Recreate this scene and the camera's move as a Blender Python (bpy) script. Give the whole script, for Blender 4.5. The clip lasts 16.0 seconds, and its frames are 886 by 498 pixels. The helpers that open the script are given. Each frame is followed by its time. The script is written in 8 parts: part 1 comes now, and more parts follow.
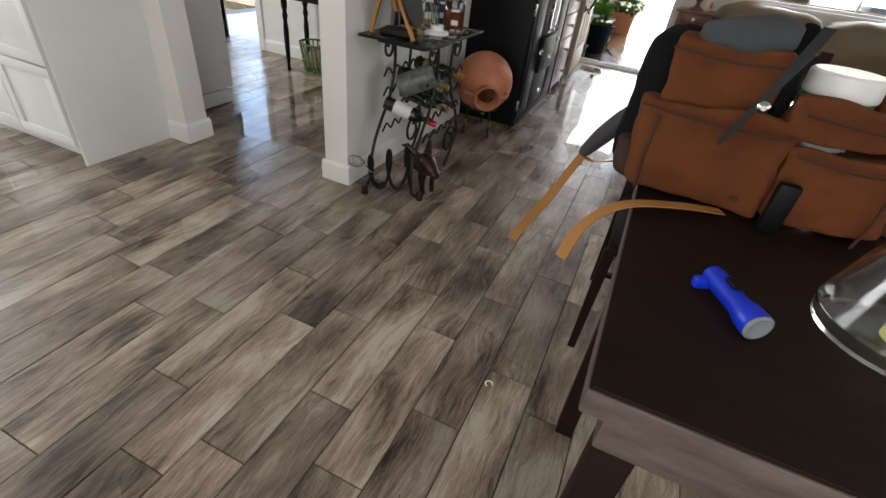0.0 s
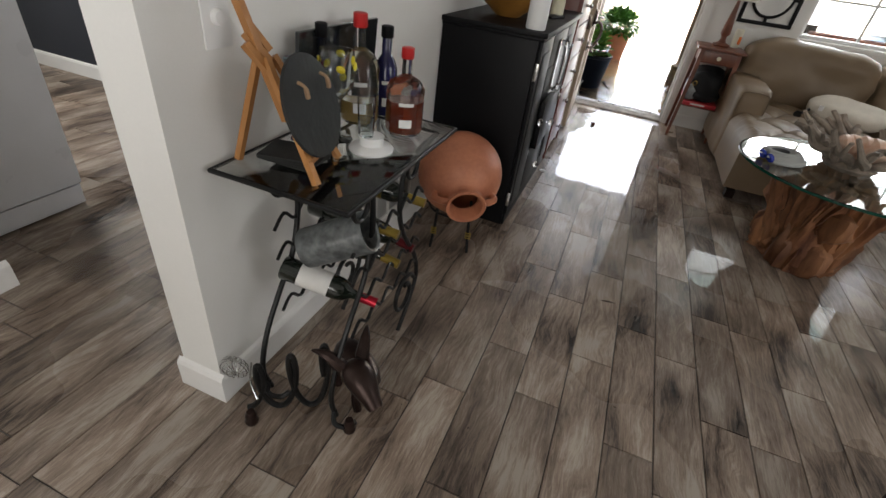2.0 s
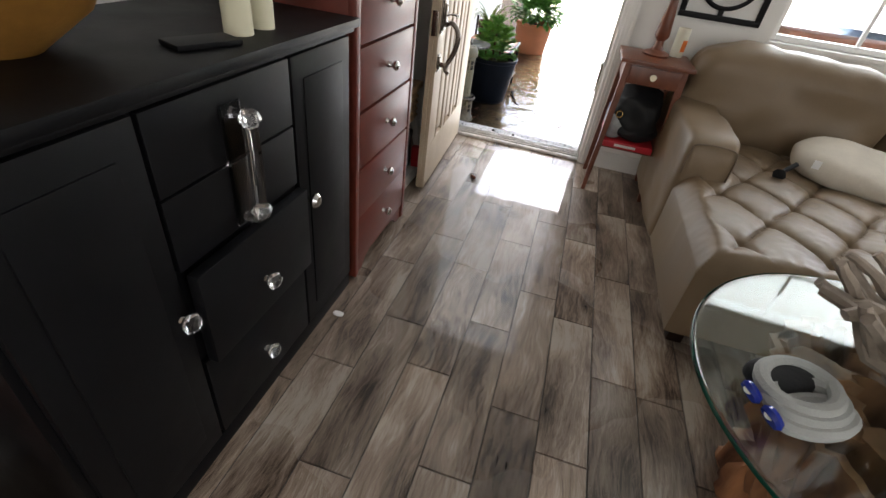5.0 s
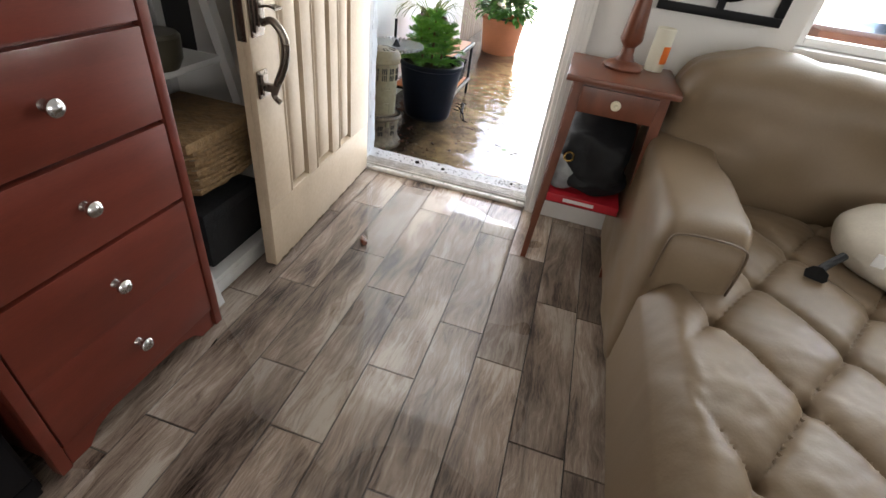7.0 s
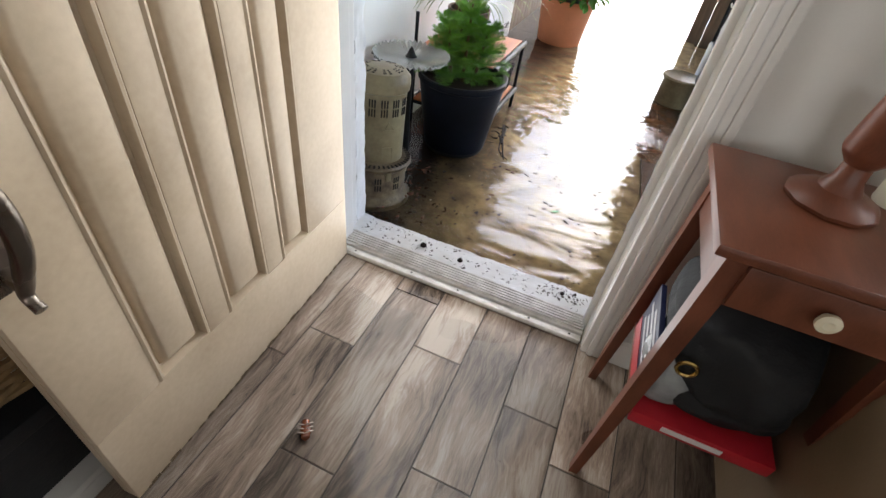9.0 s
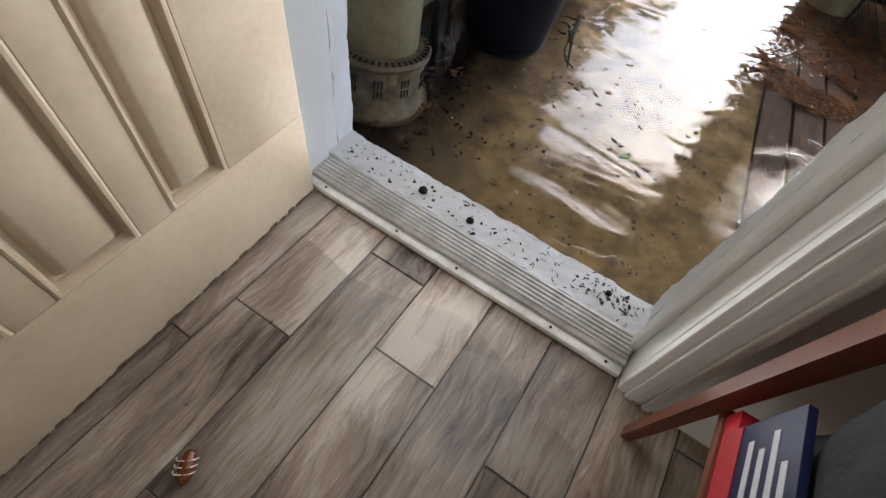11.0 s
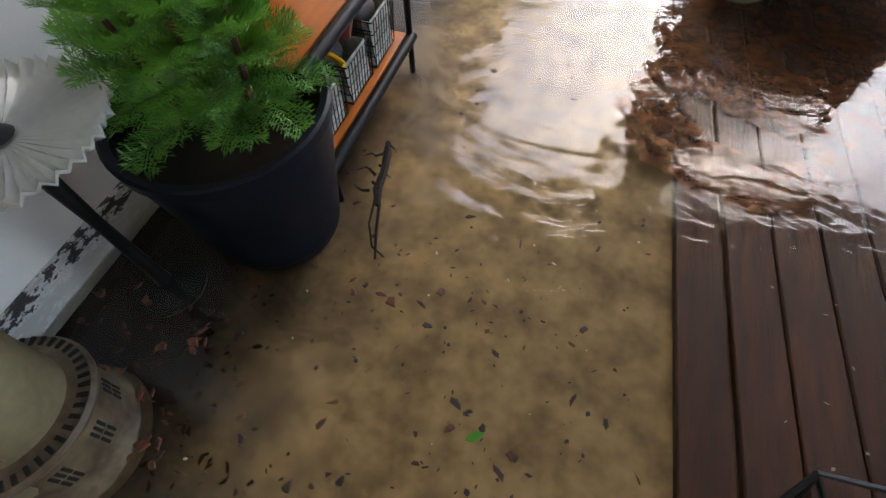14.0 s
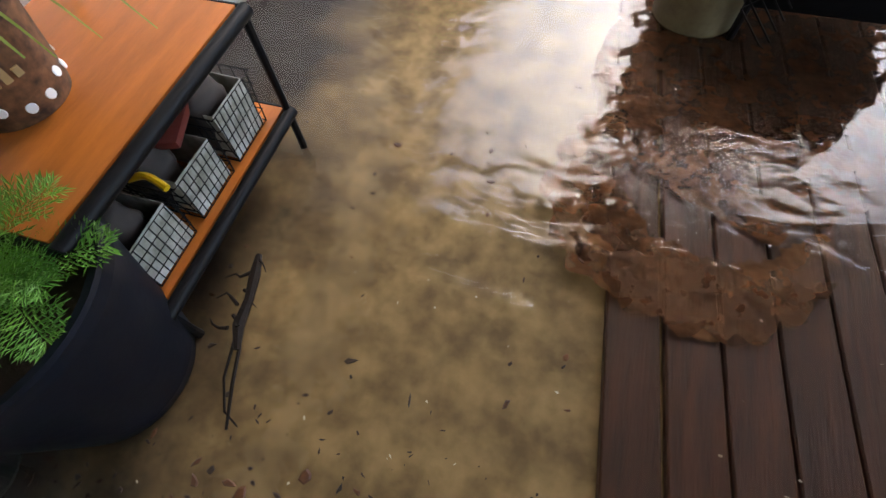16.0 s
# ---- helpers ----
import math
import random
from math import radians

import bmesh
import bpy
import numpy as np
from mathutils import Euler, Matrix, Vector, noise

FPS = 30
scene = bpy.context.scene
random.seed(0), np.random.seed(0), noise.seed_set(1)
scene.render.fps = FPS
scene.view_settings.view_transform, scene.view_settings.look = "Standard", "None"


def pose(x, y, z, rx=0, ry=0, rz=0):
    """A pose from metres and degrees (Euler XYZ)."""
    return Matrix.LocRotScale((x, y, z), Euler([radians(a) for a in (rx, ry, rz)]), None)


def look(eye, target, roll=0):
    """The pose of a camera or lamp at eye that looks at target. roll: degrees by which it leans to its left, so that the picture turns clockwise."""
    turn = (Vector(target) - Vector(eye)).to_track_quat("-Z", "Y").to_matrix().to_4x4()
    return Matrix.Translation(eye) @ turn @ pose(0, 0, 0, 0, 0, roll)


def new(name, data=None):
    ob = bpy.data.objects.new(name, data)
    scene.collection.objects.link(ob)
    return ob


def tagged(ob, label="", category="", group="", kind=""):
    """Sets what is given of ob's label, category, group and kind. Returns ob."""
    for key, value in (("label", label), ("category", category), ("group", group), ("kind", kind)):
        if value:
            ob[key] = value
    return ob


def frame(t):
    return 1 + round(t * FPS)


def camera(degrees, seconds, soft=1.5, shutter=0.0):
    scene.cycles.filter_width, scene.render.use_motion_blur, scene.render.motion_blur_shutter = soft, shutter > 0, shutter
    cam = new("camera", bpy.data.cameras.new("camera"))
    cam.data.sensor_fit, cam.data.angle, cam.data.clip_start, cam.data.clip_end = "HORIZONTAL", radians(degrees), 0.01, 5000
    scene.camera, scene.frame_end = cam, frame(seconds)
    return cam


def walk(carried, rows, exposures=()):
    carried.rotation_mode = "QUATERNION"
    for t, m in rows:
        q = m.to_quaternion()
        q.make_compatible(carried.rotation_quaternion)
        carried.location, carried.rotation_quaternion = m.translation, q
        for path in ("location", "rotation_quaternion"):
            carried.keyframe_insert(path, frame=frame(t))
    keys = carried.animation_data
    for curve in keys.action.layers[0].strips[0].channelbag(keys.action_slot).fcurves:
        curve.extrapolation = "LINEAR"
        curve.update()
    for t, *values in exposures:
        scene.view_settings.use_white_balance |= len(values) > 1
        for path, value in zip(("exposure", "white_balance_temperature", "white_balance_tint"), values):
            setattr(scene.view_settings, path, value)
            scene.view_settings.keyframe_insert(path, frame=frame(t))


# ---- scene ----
cam = camera(88.0, 16.0)
PATH = [
    (0, (0.924, -6.457, 1.252), (0.345, -4.924, 0.106), 7.3),
    (0.5, (0.735, -6.155, 1.271), (0.15, -4.62, 0.13), 7.3),
    (1, (0.702, -5.692, 1.244), (0.135, -4.149, 0.105), 7.5),
    (1.5, (0.575, -5.361, 1.264), (0.039, -3.802, 0.131), 7.8),
    (2, (0.445, -5.179, 1.316), (-0.061, -3.603, 0.194), 7.9),
    (2.5, (0.499, -4.893, 1.248), (0.028, -3.306, 0.125), 8.2),
    (3, (0.564, -4.577, 1.299), (0.141, -2.986, 0.164), 8.5),
    (3.5, (0.628, -4.261, 1.282), (0.246, -2.668, 0.134), 8.2),
    (4, (0.646, -3.952, 1.243), (0.274, -2.357, 0.097), 7.6),
    (4.5, (0.697, -3.517, 1.221), (0.35, -1.919, 0.069), 7.9),
    (4.7, (0.696, -3.376, 1.279), (0.357, -1.782, 0.119), 8.1),
    (6.8, (0.968, -2.188, 1.196), (0.635, -0.602, 0.024), 8.2),
    (7, (0.958, -2.109, 1.184), (0.624, -0.528, 0.005), 8.3),
    (7.5, (0.856, -1.805, 1.216), (0.495, -0.246, 0.016), 7.7),
    (8, (0.826, -1.508, 1.143), (0.407, 0.025, -0.072), 7.0),
    (8.5, (0.791, -1.225, 1.192), (0.343, 0.29, -0.035), 7.1),
    (8.7, (0.765, -1.161, 1.192), (0.314, 0.33, -0.062), 7.6),
    (10.8, (0.663, -0.598, 0.929), (0.208, 0.468, -0.7), 12.6),
    (11, (0.658, -0.556, 0.96), (0.212, 0.496, -0.681), 12.5),
    (11.5, (0.588, -0.404, 0.988), (0.166, 0.636, -0.667), 12.5),
    (12, (0.576, -0.151, 0.994), (0.046, 0.814, -0.676), 3.6),
    (12.5, (0.595, 0.049, 0.99), (0.089, 1.027, -0.68), 2.5),
    (13, (0.67, 0.329, 0.928), (0.153, 1.294, -0.745), -1.6),
    (13.5, (0.701, 0.491, 0.916), (0.266, 1.459, -0.778), -3.3),
    (14, (0.673, 0.6, 0.956), (0.3, 1.568, -0.754), -2.6),
    (14.5, (0.65, 0.713, 1.022), (0.32, 1.636, -0.721), -3.4),
    (15, (0.666, 0.894, 1.02), (0.383, 1.766, -0.757), -2.9),
    (15.5, (0.765, 1.0, 0.969), (0.397, 1.854, -0.802), -7.5),
    (16, (0.79, 1.104, 0.923), (0.45, 1.989, -0.838), -5.1),
]
walk(cam, [(t, look(eye, target, roll)) for t, eye, target, roll in PATH], [(0, 2.25), (2, 2.35), (3, 2.5), (4, 2.7), (4.7, 2.72), (7, 3.05), (8, 2.9), (8.5, 2.82), (11, 2.4), (11.5, 2.3), (12, 2.3), (13, 2.1), (14, 2.35), (15, 2.5), (16, 2.4)])

# ---- world, sun and large lights ----
world = bpy.data.worlds.new("sky")
scene.world = world
world.use_nodes = True
wn = world.node_tree.nodes
sky = wn.new("ShaderNodeTexSky")
sky.sky_type, sky.sun_disc = "NISHITA", False
sky.sun_elevation, sky.sun_rotation = radians(44), radians(14)
sky.air_density, sky.dust_density = 1.0, 1.7
world.node_tree.links.new(sky.outputs[0], wn["Background"].inputs[0])
wn["Background"].inputs[1].default_value = 0.21


def lamp(name, kind, energy, m, size=None, size_y=None, color=(1, 1, 1), angle=None):
    data = bpy.data.lights.new(name, kind)
    data.energy, data.color = energy, color
    if size:
        data.shape, data.size, data.size_y = "RECTANGLE", size, size_y or size
    if angle:
        data.angle = radians(angle)
    ob = new(name, data)
    ob.matrix_world = m
    return ob


lamp("sun", "SUN", 0.22, look((3.5, 13.9, 13.9), (0, 0, 0)), color=(1, 0.99, 0.97), angle=40)
# daylight through the openings: kitchen glass door, front window and doorway
lamp("kitchen_daylight", "AREA", 17, look((-4.35, -5.9, 1.25), (0, -5.9, 0.6)), 1.6, 1.7, (0.95, 0.98, 1))
lamp("front_window_daylight", "AREA", 4.2, look((2.55, 0.17, 1.5), (2.3, -3, 0.4)), 1.6, 1.0, (0.96, 0.98, 1))
# fill lamps added at the rear and east, where no windows stand
lamp("rear_fill", "AREA", 12, look((0.9, -8.6, 1.5), (0.2, -4, 0.6)), 2.6, 1.7, (1, 0.98, 0.95))
lamp("east_fill", "AREA", 7, look((4.12, -4.6, 1.45), (-0.4, -3.6, 1.15)), 1.8, 1.1, (0.97, 0.98, 1))
lamp("doorway_daylight", "AREA", 1.8, look((0.44, -0.004, 1.05), (0.44, -2, 0.95)), 0.84, 1.9, (0.97, 0.98, 1))
# fill lamp added under the closed hall ceiling to brighten its floor
lamp("hall_fill", "AREA", 4, look((-3.2, -3.4, 2.3), (-3.0, -3.3, 0)), 0.9, 0.5, (1, 0.97, 0.9))


# ---- materials ----
def material(name, color, rough=0.5, metal=0.0, vary=0.25, scale=6.0, bump=0.1, bump_scale=60.0, color2=None, spec=0.5, coat=0.0, stretch=(1, 1, 1), transmission=0.0, ior=1.45, random=0.0):
    """A surface with two scales of variation and fine relief."""
    m = bpy.data.materials.new(name)
    m.use_nodes = True
    n, l = m.node_tree.nodes, m.node_tree.links
    b = n["Principled BSDF"]
    tc = n.new("ShaderNodeTexCoord")
    mp = n.new("ShaderNodeMapping")
    mp.inputs["Scale"].default_value = stretch
    l.new(tc.outputs["Object"], mp.inputs[0])
    big, fine = n.new("ShaderNodeTexNoise"), n.new("ShaderNodeTexNoise")
    big.inputs["Scale"].default_value, big.inputs["Detail"].default_value = scale, 5
    fine.inputs["Scale"].default_value, fine.inputs["Detail"].default_value = bump_scale, 4
    l.new(mp.outputs[0], big.inputs[0]), l.new(mp.outputs[0], fine.inputs[0])
    add = n.new("ShaderNodeMath")
    add.operation = "MULTIPLY_ADD"
    add.inputs[1].default_value = 0.3
    l.new(fine.outputs[0], add.inputs[0]), l.new(big.outputs[0], add.inputs[2])
    ramp = n.new("ShaderNodeValToRGB")
    c = Vector(color)
    c2 = Vector(color2) if color2 else c * (1 - vary)
    e = ramp.color_ramp.elements
    e[0].position, e[1].position = 0.45, 0.85
    e[0].color, e[1].color = (*c2, 1), (*c, 1)
    l.new(add.outputs[0], ramp.inputs[0])
    last = ramp.outputs[0]
    if random:
        info, hsv = n.new("ShaderNodeObjectInfo"), n.new("ShaderNodeHueSaturation")
        mr = n.new("ShaderNodeMapRange")
        mr.inputs[3].default_value, mr.inputs[4].default_value = 1 - random, 1 + random
        l.new(info.outputs["Random"], mr.inputs[0]), l.new(mr.outputs[0], hsv.inputs["Value"]), l.new(last, hsv.inputs["Color"])
        last = hsv.outputs[0]
    l.new(last, b.inputs["Base Color"])
    rr = n.new("ShaderNodeMapRange")
    rr.inputs[3].default_value, rr.inputs[4].default_value = max(rough - 0.1, 0.02), min(rough + 0.12, 1)
    l.new(big.outputs[0], rr.inputs[0]), l.new(rr.outputs[0], b.inputs["Roughness"])
    b.inputs["Metallic"].default_value = metal
    b.inputs["Specular IOR Level"].default_value = spec
    b.inputs["Coat Weight"].default_value = coat
    b.inputs["Transmission Weight"].default_value = transmission
    b.inputs["IOR"].default_value = ior
    if bump:
        bp = n.new("ShaderNodeBump")
        bp.inputs["Strength"].default_value, bp.inputs["Distance"].default_value = bump, 0.01
        l.new(add.outputs[0], bp.inputs["Height"]), l.new(bp.outputs[0], b.inputs["Normal"])
    return m


def plank_material():
    """Grey-brown wood-look tile: grain along y, offset per tile, wet and glossy in patches."""
    m = bpy.data.materials.new("wood_look_tile")
    m.use_nodes = True
    n, l = m.node_tree.nodes, m.node_tree.links
    b = n["Principled BSDF"]
    geo, info = n.new("ShaderNodeNewGeometry"), n.new("ShaderNodeObjectInfo")
    isl = n.new("ShaderNodeMath")
    isl.operation = "ADD"
    l.new(info.outputs["Random"], isl.inputs[0]), l.new(geo.outputs["Random Per Island"], isl.inputs[1])
    off = n.new("ShaderNodeVectorMath")
    off.operation = "MULTIPLY_ADD"
    comb = n.new("ShaderNodeCombineXYZ")
    for k in range(3):
        l.new(isl.outputs[0], comb.inputs[k])
    off.inputs[1].default_value = (37.0, 53.0, 71.0)
    l.new(comb.outputs[0], off.inputs[0]), l.new(geo.outputs["Position"], off.inputs[2])
    # wavy grain: a noise-bent band texture
    warp = n.new("ShaderNodeTexNoise")
    warp.inputs["Scale"].default_value, warp.inputs["Detail"].default_value = 1.0, 3
    ms = n.new("ShaderNodeMapping")
    ms.inputs["Scale"].default_value = (5.0, 2.2, 1)
    l.new(off.outputs[0], ms.inputs[0]), l.new(ms.outputs[0], warp.inputs[0])
    sx = n.new("ShaderNodeSeparateXYZ")
    l.new(off.outputs[0], sx.inputs[0])
    band = n.new("ShaderNodeMath")
    band.operation = "MULTIPLY_ADD"
    band.inputs[1].default_value = 5.0
    l.new(warp.outputs[0], band.inputs[0])
    xs = n.new("ShaderNodeMath")
    xs.operation = "MULTIPLY"
    xs.inputs[1].default_value = 26.0
    l.new(sx.outputs[0], xs.inputs[0]), l.new(xs.outputs[0], band.inputs[2])
    comb2 = n.new("ShaderNodeCombineXYZ")
    l.new(band.outputs[0], comb2.inputs[0])
    ys = n.new("ShaderNodeMath")
    ys.operation = "MULTIPLY"
    ys.inputs[1].default_value = 1.4
    l.new(sx.outputs[1], ys.inputs[0]), l.new(ys.outputs[0], comb2.inputs[1])
    grain = n.new("ShaderNodeTexNoise")
    grain.inputs["Scale"].default_value, grain.inputs["Detail"].default_value, grain.inputs["Roughness"].default_value = 2.1, 9, 0.78
    l.new(comb2.outputs[0], grain.inputs[0])
    blot = n.new("ShaderNodeTexNoise")
    blot.inputs["Scale"].default_value, blot.inputs["Detail"].default_value = 3.2, 4
    mb = n.new("ShaderNodeMapping")
    mb.inputs["Scale"].default_value = (2.0, 0.8, 1)
    l.new(off.outputs[0], mb.inputs[0]), l.new(mb.outputs[0], blot.inputs[0])
    mix = n.new("ShaderNodeMath")
    mix.operation = "MULTIPLY_ADD"
    mix.inputs[1].default_value = 0.64
    l.new(blot.outputs[0], mix.inputs[0])
    g2 = n.new("ShaderNodeMath")
    g2.operation = "MULTIPLY"
    g2.inputs[1].default_value = 0.52
    l.new(grain.outputs[0], g2.inputs[0]), l.new(g2.outputs[0], mix.inputs[2])
    # fine hair grain along the tile and broken dark scuffs
    mh, hair, mh2 = n.new("ShaderNodeMapping"), n.new("ShaderNodeTexNoise"), n.new("ShaderNodeMath")
    mh.inputs["Scale"].default_value = (10.0, 1.0, 1)
    hair.inputs["Scale"].default_value, hair.inputs["Detail"].default_value, hair.inputs["Roughness"].default_value, hair.inputs["Distortion"].default_value = 12, 8, 0.80, 1.0
    l.new(off.outputs[0], mh.inputs[0]), l.new(mh.outputs[0], hair.inputs[0])
    mh2.operation = "MULTIPLY_ADD"
    mh2.inputs[1].default_value = 0.36
    l.new(hair.outputs[0], mh2.inputs[0]), l.new(mix.outputs[0], mh2.inputs[2])
    ramp = n.new("ShaderNodeValToRGB")
    e = ramp.color_ramp.elements
    e[0].position, e[0].color = 0.588, (0.021, 0.0150, 0.0115, 1)
    e[1].position, e[1].color = 0.875, (0.38, 0.325, 0.270, 1)
    for p, c in ((0.65, (0.070, 0.0500, 0.0375)), (0.713, (0.162, 0.120, 0.091)), (0.785, (0.246, 0.188, 0.145))):
        el = e.new(p)
        el.color = (*c, 1)
    l.new(mh2.outputs[0], ramp.inputs[0])
    hsv, mr = n.new("ShaderNodeHueSaturation"), n.new("ShaderNodeMapRange")
    fr = n.new("ShaderNodeMath")
    fr.operation = "FRACT"
    l.new(isl.outputs[0], fr.inputs[0])
    mr.inputs[3].default_value, mr.inputs[4].default_value = 0.76, 1.25
    l.new(fr.outputs[0], mr.inputs[0]), l.new(mr.outputs[0], hsv.inputs["Value"]), l.new(ramp.outputs[0], hsv.inputs["Color"])
    l.new(hsv.outputs[0], b.inputs["Base Color"])
    # standing water makes patches mirror-like
    wet = n.new("ShaderNodeTexNoise")
    wet.inputs["Scale"].default_value, wet.inputs["Detail"].default_value = 0.9, 3
    l.new(geo.outputs["Position"], wet.inputs[0])
    rr = n.new("ShaderNodeMapRange")
    rr.inputs[1].default_value, rr.inputs[2].default_value = 0.38, 0.62
    rr.inputs[3].default_value, rr.inputs[4].default_value = 0.17, 0.40
    l.new(wet.outputs[0], rr.inputs[0]), l.new(rr.outputs[0], b.inputs["Roughness"])
    bp = n.new("ShaderNodeBump")
    bp.inputs["Strength"].default_value, bp.inputs["Distance"].default_value = 0.05, 0.004
    l.new(grain.outputs[0], bp.inputs["Height"]), l.new(bp.outputs[0], b.inputs["Normal"])
    return m


def water_material():
    """Shallow murky flood water: long swells, rings round a swirl and fine wind ripples that grow away from the house."""
    m = bpy.data.materials.new("flood_water")
    m.use_nodes = True
    n, l = m.node_tree.nodes, m.node_tree.links
    b = n["Principled BSDF"]
    b.inputs["Base Color"].default_value = (0.93, 0.87, 0.74, 1)
    b.inputs["Roughness"].default_value, b.inputs["IOR"].default_value = 0.01, 1.33
    b.inputs["Transmission Weight"].default_value = 1.0
    geo = n.new("ShaderNodeNewGeometry")

    def math_node(op, a, c, d=None):
        node = n.new("ShaderNodeMath")
        node.operation = op
        for k, v in enumerate((a, c, d)):
            if v is None:
                continue
            if isinstance(v, (int, float)):
                node.inputs[k].default_value = v
            else:
                l.new(v, node.inputs[k])
        return node.outputs[0]

    def ripple(scale, stretch, turn, detail, distortion=0.0):
        mp, tex = n.new("ShaderNodeMapping"), n.new("ShaderNodeTexNoise")
        mp.inputs["Rotation"].default_value, mp.inputs["Scale"].default_value = (0, 0, radians(turn)), stretch
        tex.inputs["Scale"].default_value, tex.inputs["Detail"].default_value, tex.inputs["Distortion"].default_value = scale, detail, distortion
        l.new(geo.outputs["Position"], mp.inputs[0]), l.new(mp.outputs[0], tex.inputs[0])
        return tex.outputs[0]

    def reach(cx, cy, near, far):
        """1 at a spot, 0 beyond far."""
        d, mr = n.new("ShaderNodeVectorMath"), n.new("ShaderNodeMapRange")
        d.operation = "DISTANCE"
        d.inputs[1].default_value = (cx, cy, -0.034)
        l.new(geo.outputs["Position"], d.inputs[0])
        mr.interpolation_type = "SMOOTHSTEP"
        mr.inputs[1].default_value, mr.inputs[2].default_value, mr.inputs[3].default_value, mr.inputs[4].default_value = near, far, 1.0, 0.0
        l.new(d.outputs["Value"], mr.inputs[0])
        return d.outputs["Value"], mr.outputs[0]

    sxyz, far = n.new("ShaderNodeSeparateXYZ"), n.new("ShaderNodeMapRange")
    l.new(geo.outputs["Position"], sxyz.inputs[0])
    far.interpolation_type = "SMOOTHSTEP"
    far.inputs[1].default_value, far.inputs[2].default_value, far.inputs[3].default_value, far.inputs[4].default_value = 0.5, 2.2, 0.16, 1.0
    l.new(sxyz.outputs[1], far.inputs[0])
    # rings spreading from a spot on the patio
    bend = ripple(2.4, (1, 1, 1), 0, 3)
    d1, w1 = reach(0.60, 1.62, 0.15, 1.15)
    ring = math_node("SINE", math_node("MULTIPLY_ADD", bend, 6.0, math_node("MULTIPLY", d1, 66.0)), 0)
    h = math_node("MULTIPLY", math_node("MULTIPLY", ring, w1), 0.024)
    # swells across the patio, calmer over the deck
    calm = n.new("ShaderNodeMapRange")
    calm.inputs[1].default_value, calm.inputs[2].default_value, calm.inputs[3].default_value, calm.inputs[4].default_value = 0.95, 1.35, 1.0, 0.30
    l.new(sxyz.outputs[0], calm.inputs[0])
    h = math_node("MULTIPLY_ADD", math_node("MULTIPLY", ripple(1.3, (2.0, 6.0, 1), -8, 4, 0.8), calm.outputs[0]), 0.60, h)
    # fine chop, stronger far out
    chop = math_node("MULTIPLY_ADD", ripple(30, (0.55, 1, 1), 8, 2), 0.13, math_node("MULTIPLY", ripple(12, (0.8, 1, 1), 0, 2), 0.26))
    h = math_node("MULTIPLY_ADD", chop, far.outputs[0], h)
    # the churning middle of the swirl over the deck
    w2 = reach(1.12, 1.93, 0.08, 0.24)[1]
    h = math_node("MULTIPLY_ADD", math_node("MULTIPLY", ripple(34, (1, 1, 1), 0, 3), w2), 0.45, h)
    bp = n.new("ShaderNodeBump")
    bp.inputs["Strength"].default_value, bp.inputs["Distance"].default_value = 0.9, 0.02
    l.new(h, bp.inputs["Height"]), l.new(bp.outputs[0], b.inputs["Normal"])
    return m


def film_material():
    """A clear film of standing water."""
    m = bpy.data.materials.new("standing_water")
    m.use_nodes = True
    n, l = m.node_tree.nodes, m.node_tree.links
    b = n["Principled BSDF"]
    b.inputs["Base Color"].default_value = (0.96, 0.96, 0.95, 1)
    b.inputs["Roughness"].default_value, b.inputs["IOR"].default_value = 0.015, 1.33
    b.inputs["Transmission Weight"].default_value = 1.0
    geo, a, bp = n.new("ShaderNodeNewGeometry"), n.new("ShaderNodeTexNoise"), n.new("ShaderNodeBump")
    a.inputs["Scale"].default_value, a.inputs["Detail"].default_value = 5, 3
    bp.inputs["Strength"].default_value, bp.inputs["Distance"].default_value = 0.06, 0.01
    l.new(geo.outputs["Position"], a.inputs[0]), l.new(a.outputs[0], bp.inputs["Height"]), l.new(bp.outputs[0], b.inputs["Normal"])
    return m


def glass_material(name, color=(0.95, 0.98, 0.97), rough=0.02, ior=1.45):
    m = bpy.data.materials.new(name)
    m.use_nodes = True
    b = m.node_tree.nodes["Principled BSDF"]
    b.inputs["Base Color"].default_value = (*color, 1)
    b.inputs["Roughness"].default_value, b.inputs["IOR"].default_value = rough, ior
    b.inputs["Transmission Weight"].default_value = 1.0
    return m


TILE = plank_material()
GROUT = material("dark_grout", (0.05, 0.043, 0.038), 0.6)
PAINT = material("white_wall_paint", (0.78, 0.77, 0.74), 0.6, vary=0.06, scale=2.5, bump=0.05, bump_scale=160)
TRIM = material("white_gloss_trim", (0.80, 0.79, 0.77), 0.35, vary=0.08, scale=5, bump=0.04)
OLDPAINT = material("peeling_white_paint", (0.80, 0.81, 0.82), 0.55, color2=(0.72, 0.72, 0.71), scale=14, bump=0.22, bump_scale=30)
CEIL = material("ceiling_paint", (0.80, 0.79, 0.77), 0.8, vary=0.05, bump=0.1, bump_scale=90)
FRIDGE = material("white_enamel", (0.74, 0.75, 0.80), 0.3, vary=0.04, bump=0.0)
CABWHITE = material("white_cabinet_paint", (0.76, 0.77, 0.76), 0.4, vary=0.05, bump=0.03)
NAVY = material("navy_wall_paint", (0.022, 0.026, 0.036), 0.6, vary=0.1, scale=3, bump=0.05)
DARKROOM = material("unlit_room_shade", (0.05, 0.055, 0.07), 0.6)
BLACK = material("black_painted_wood", (0.005, 0.005, 0.006), 0.45, spec=0.18, vary=0.3, scale=8, bump=0.05, bump_scale=120)
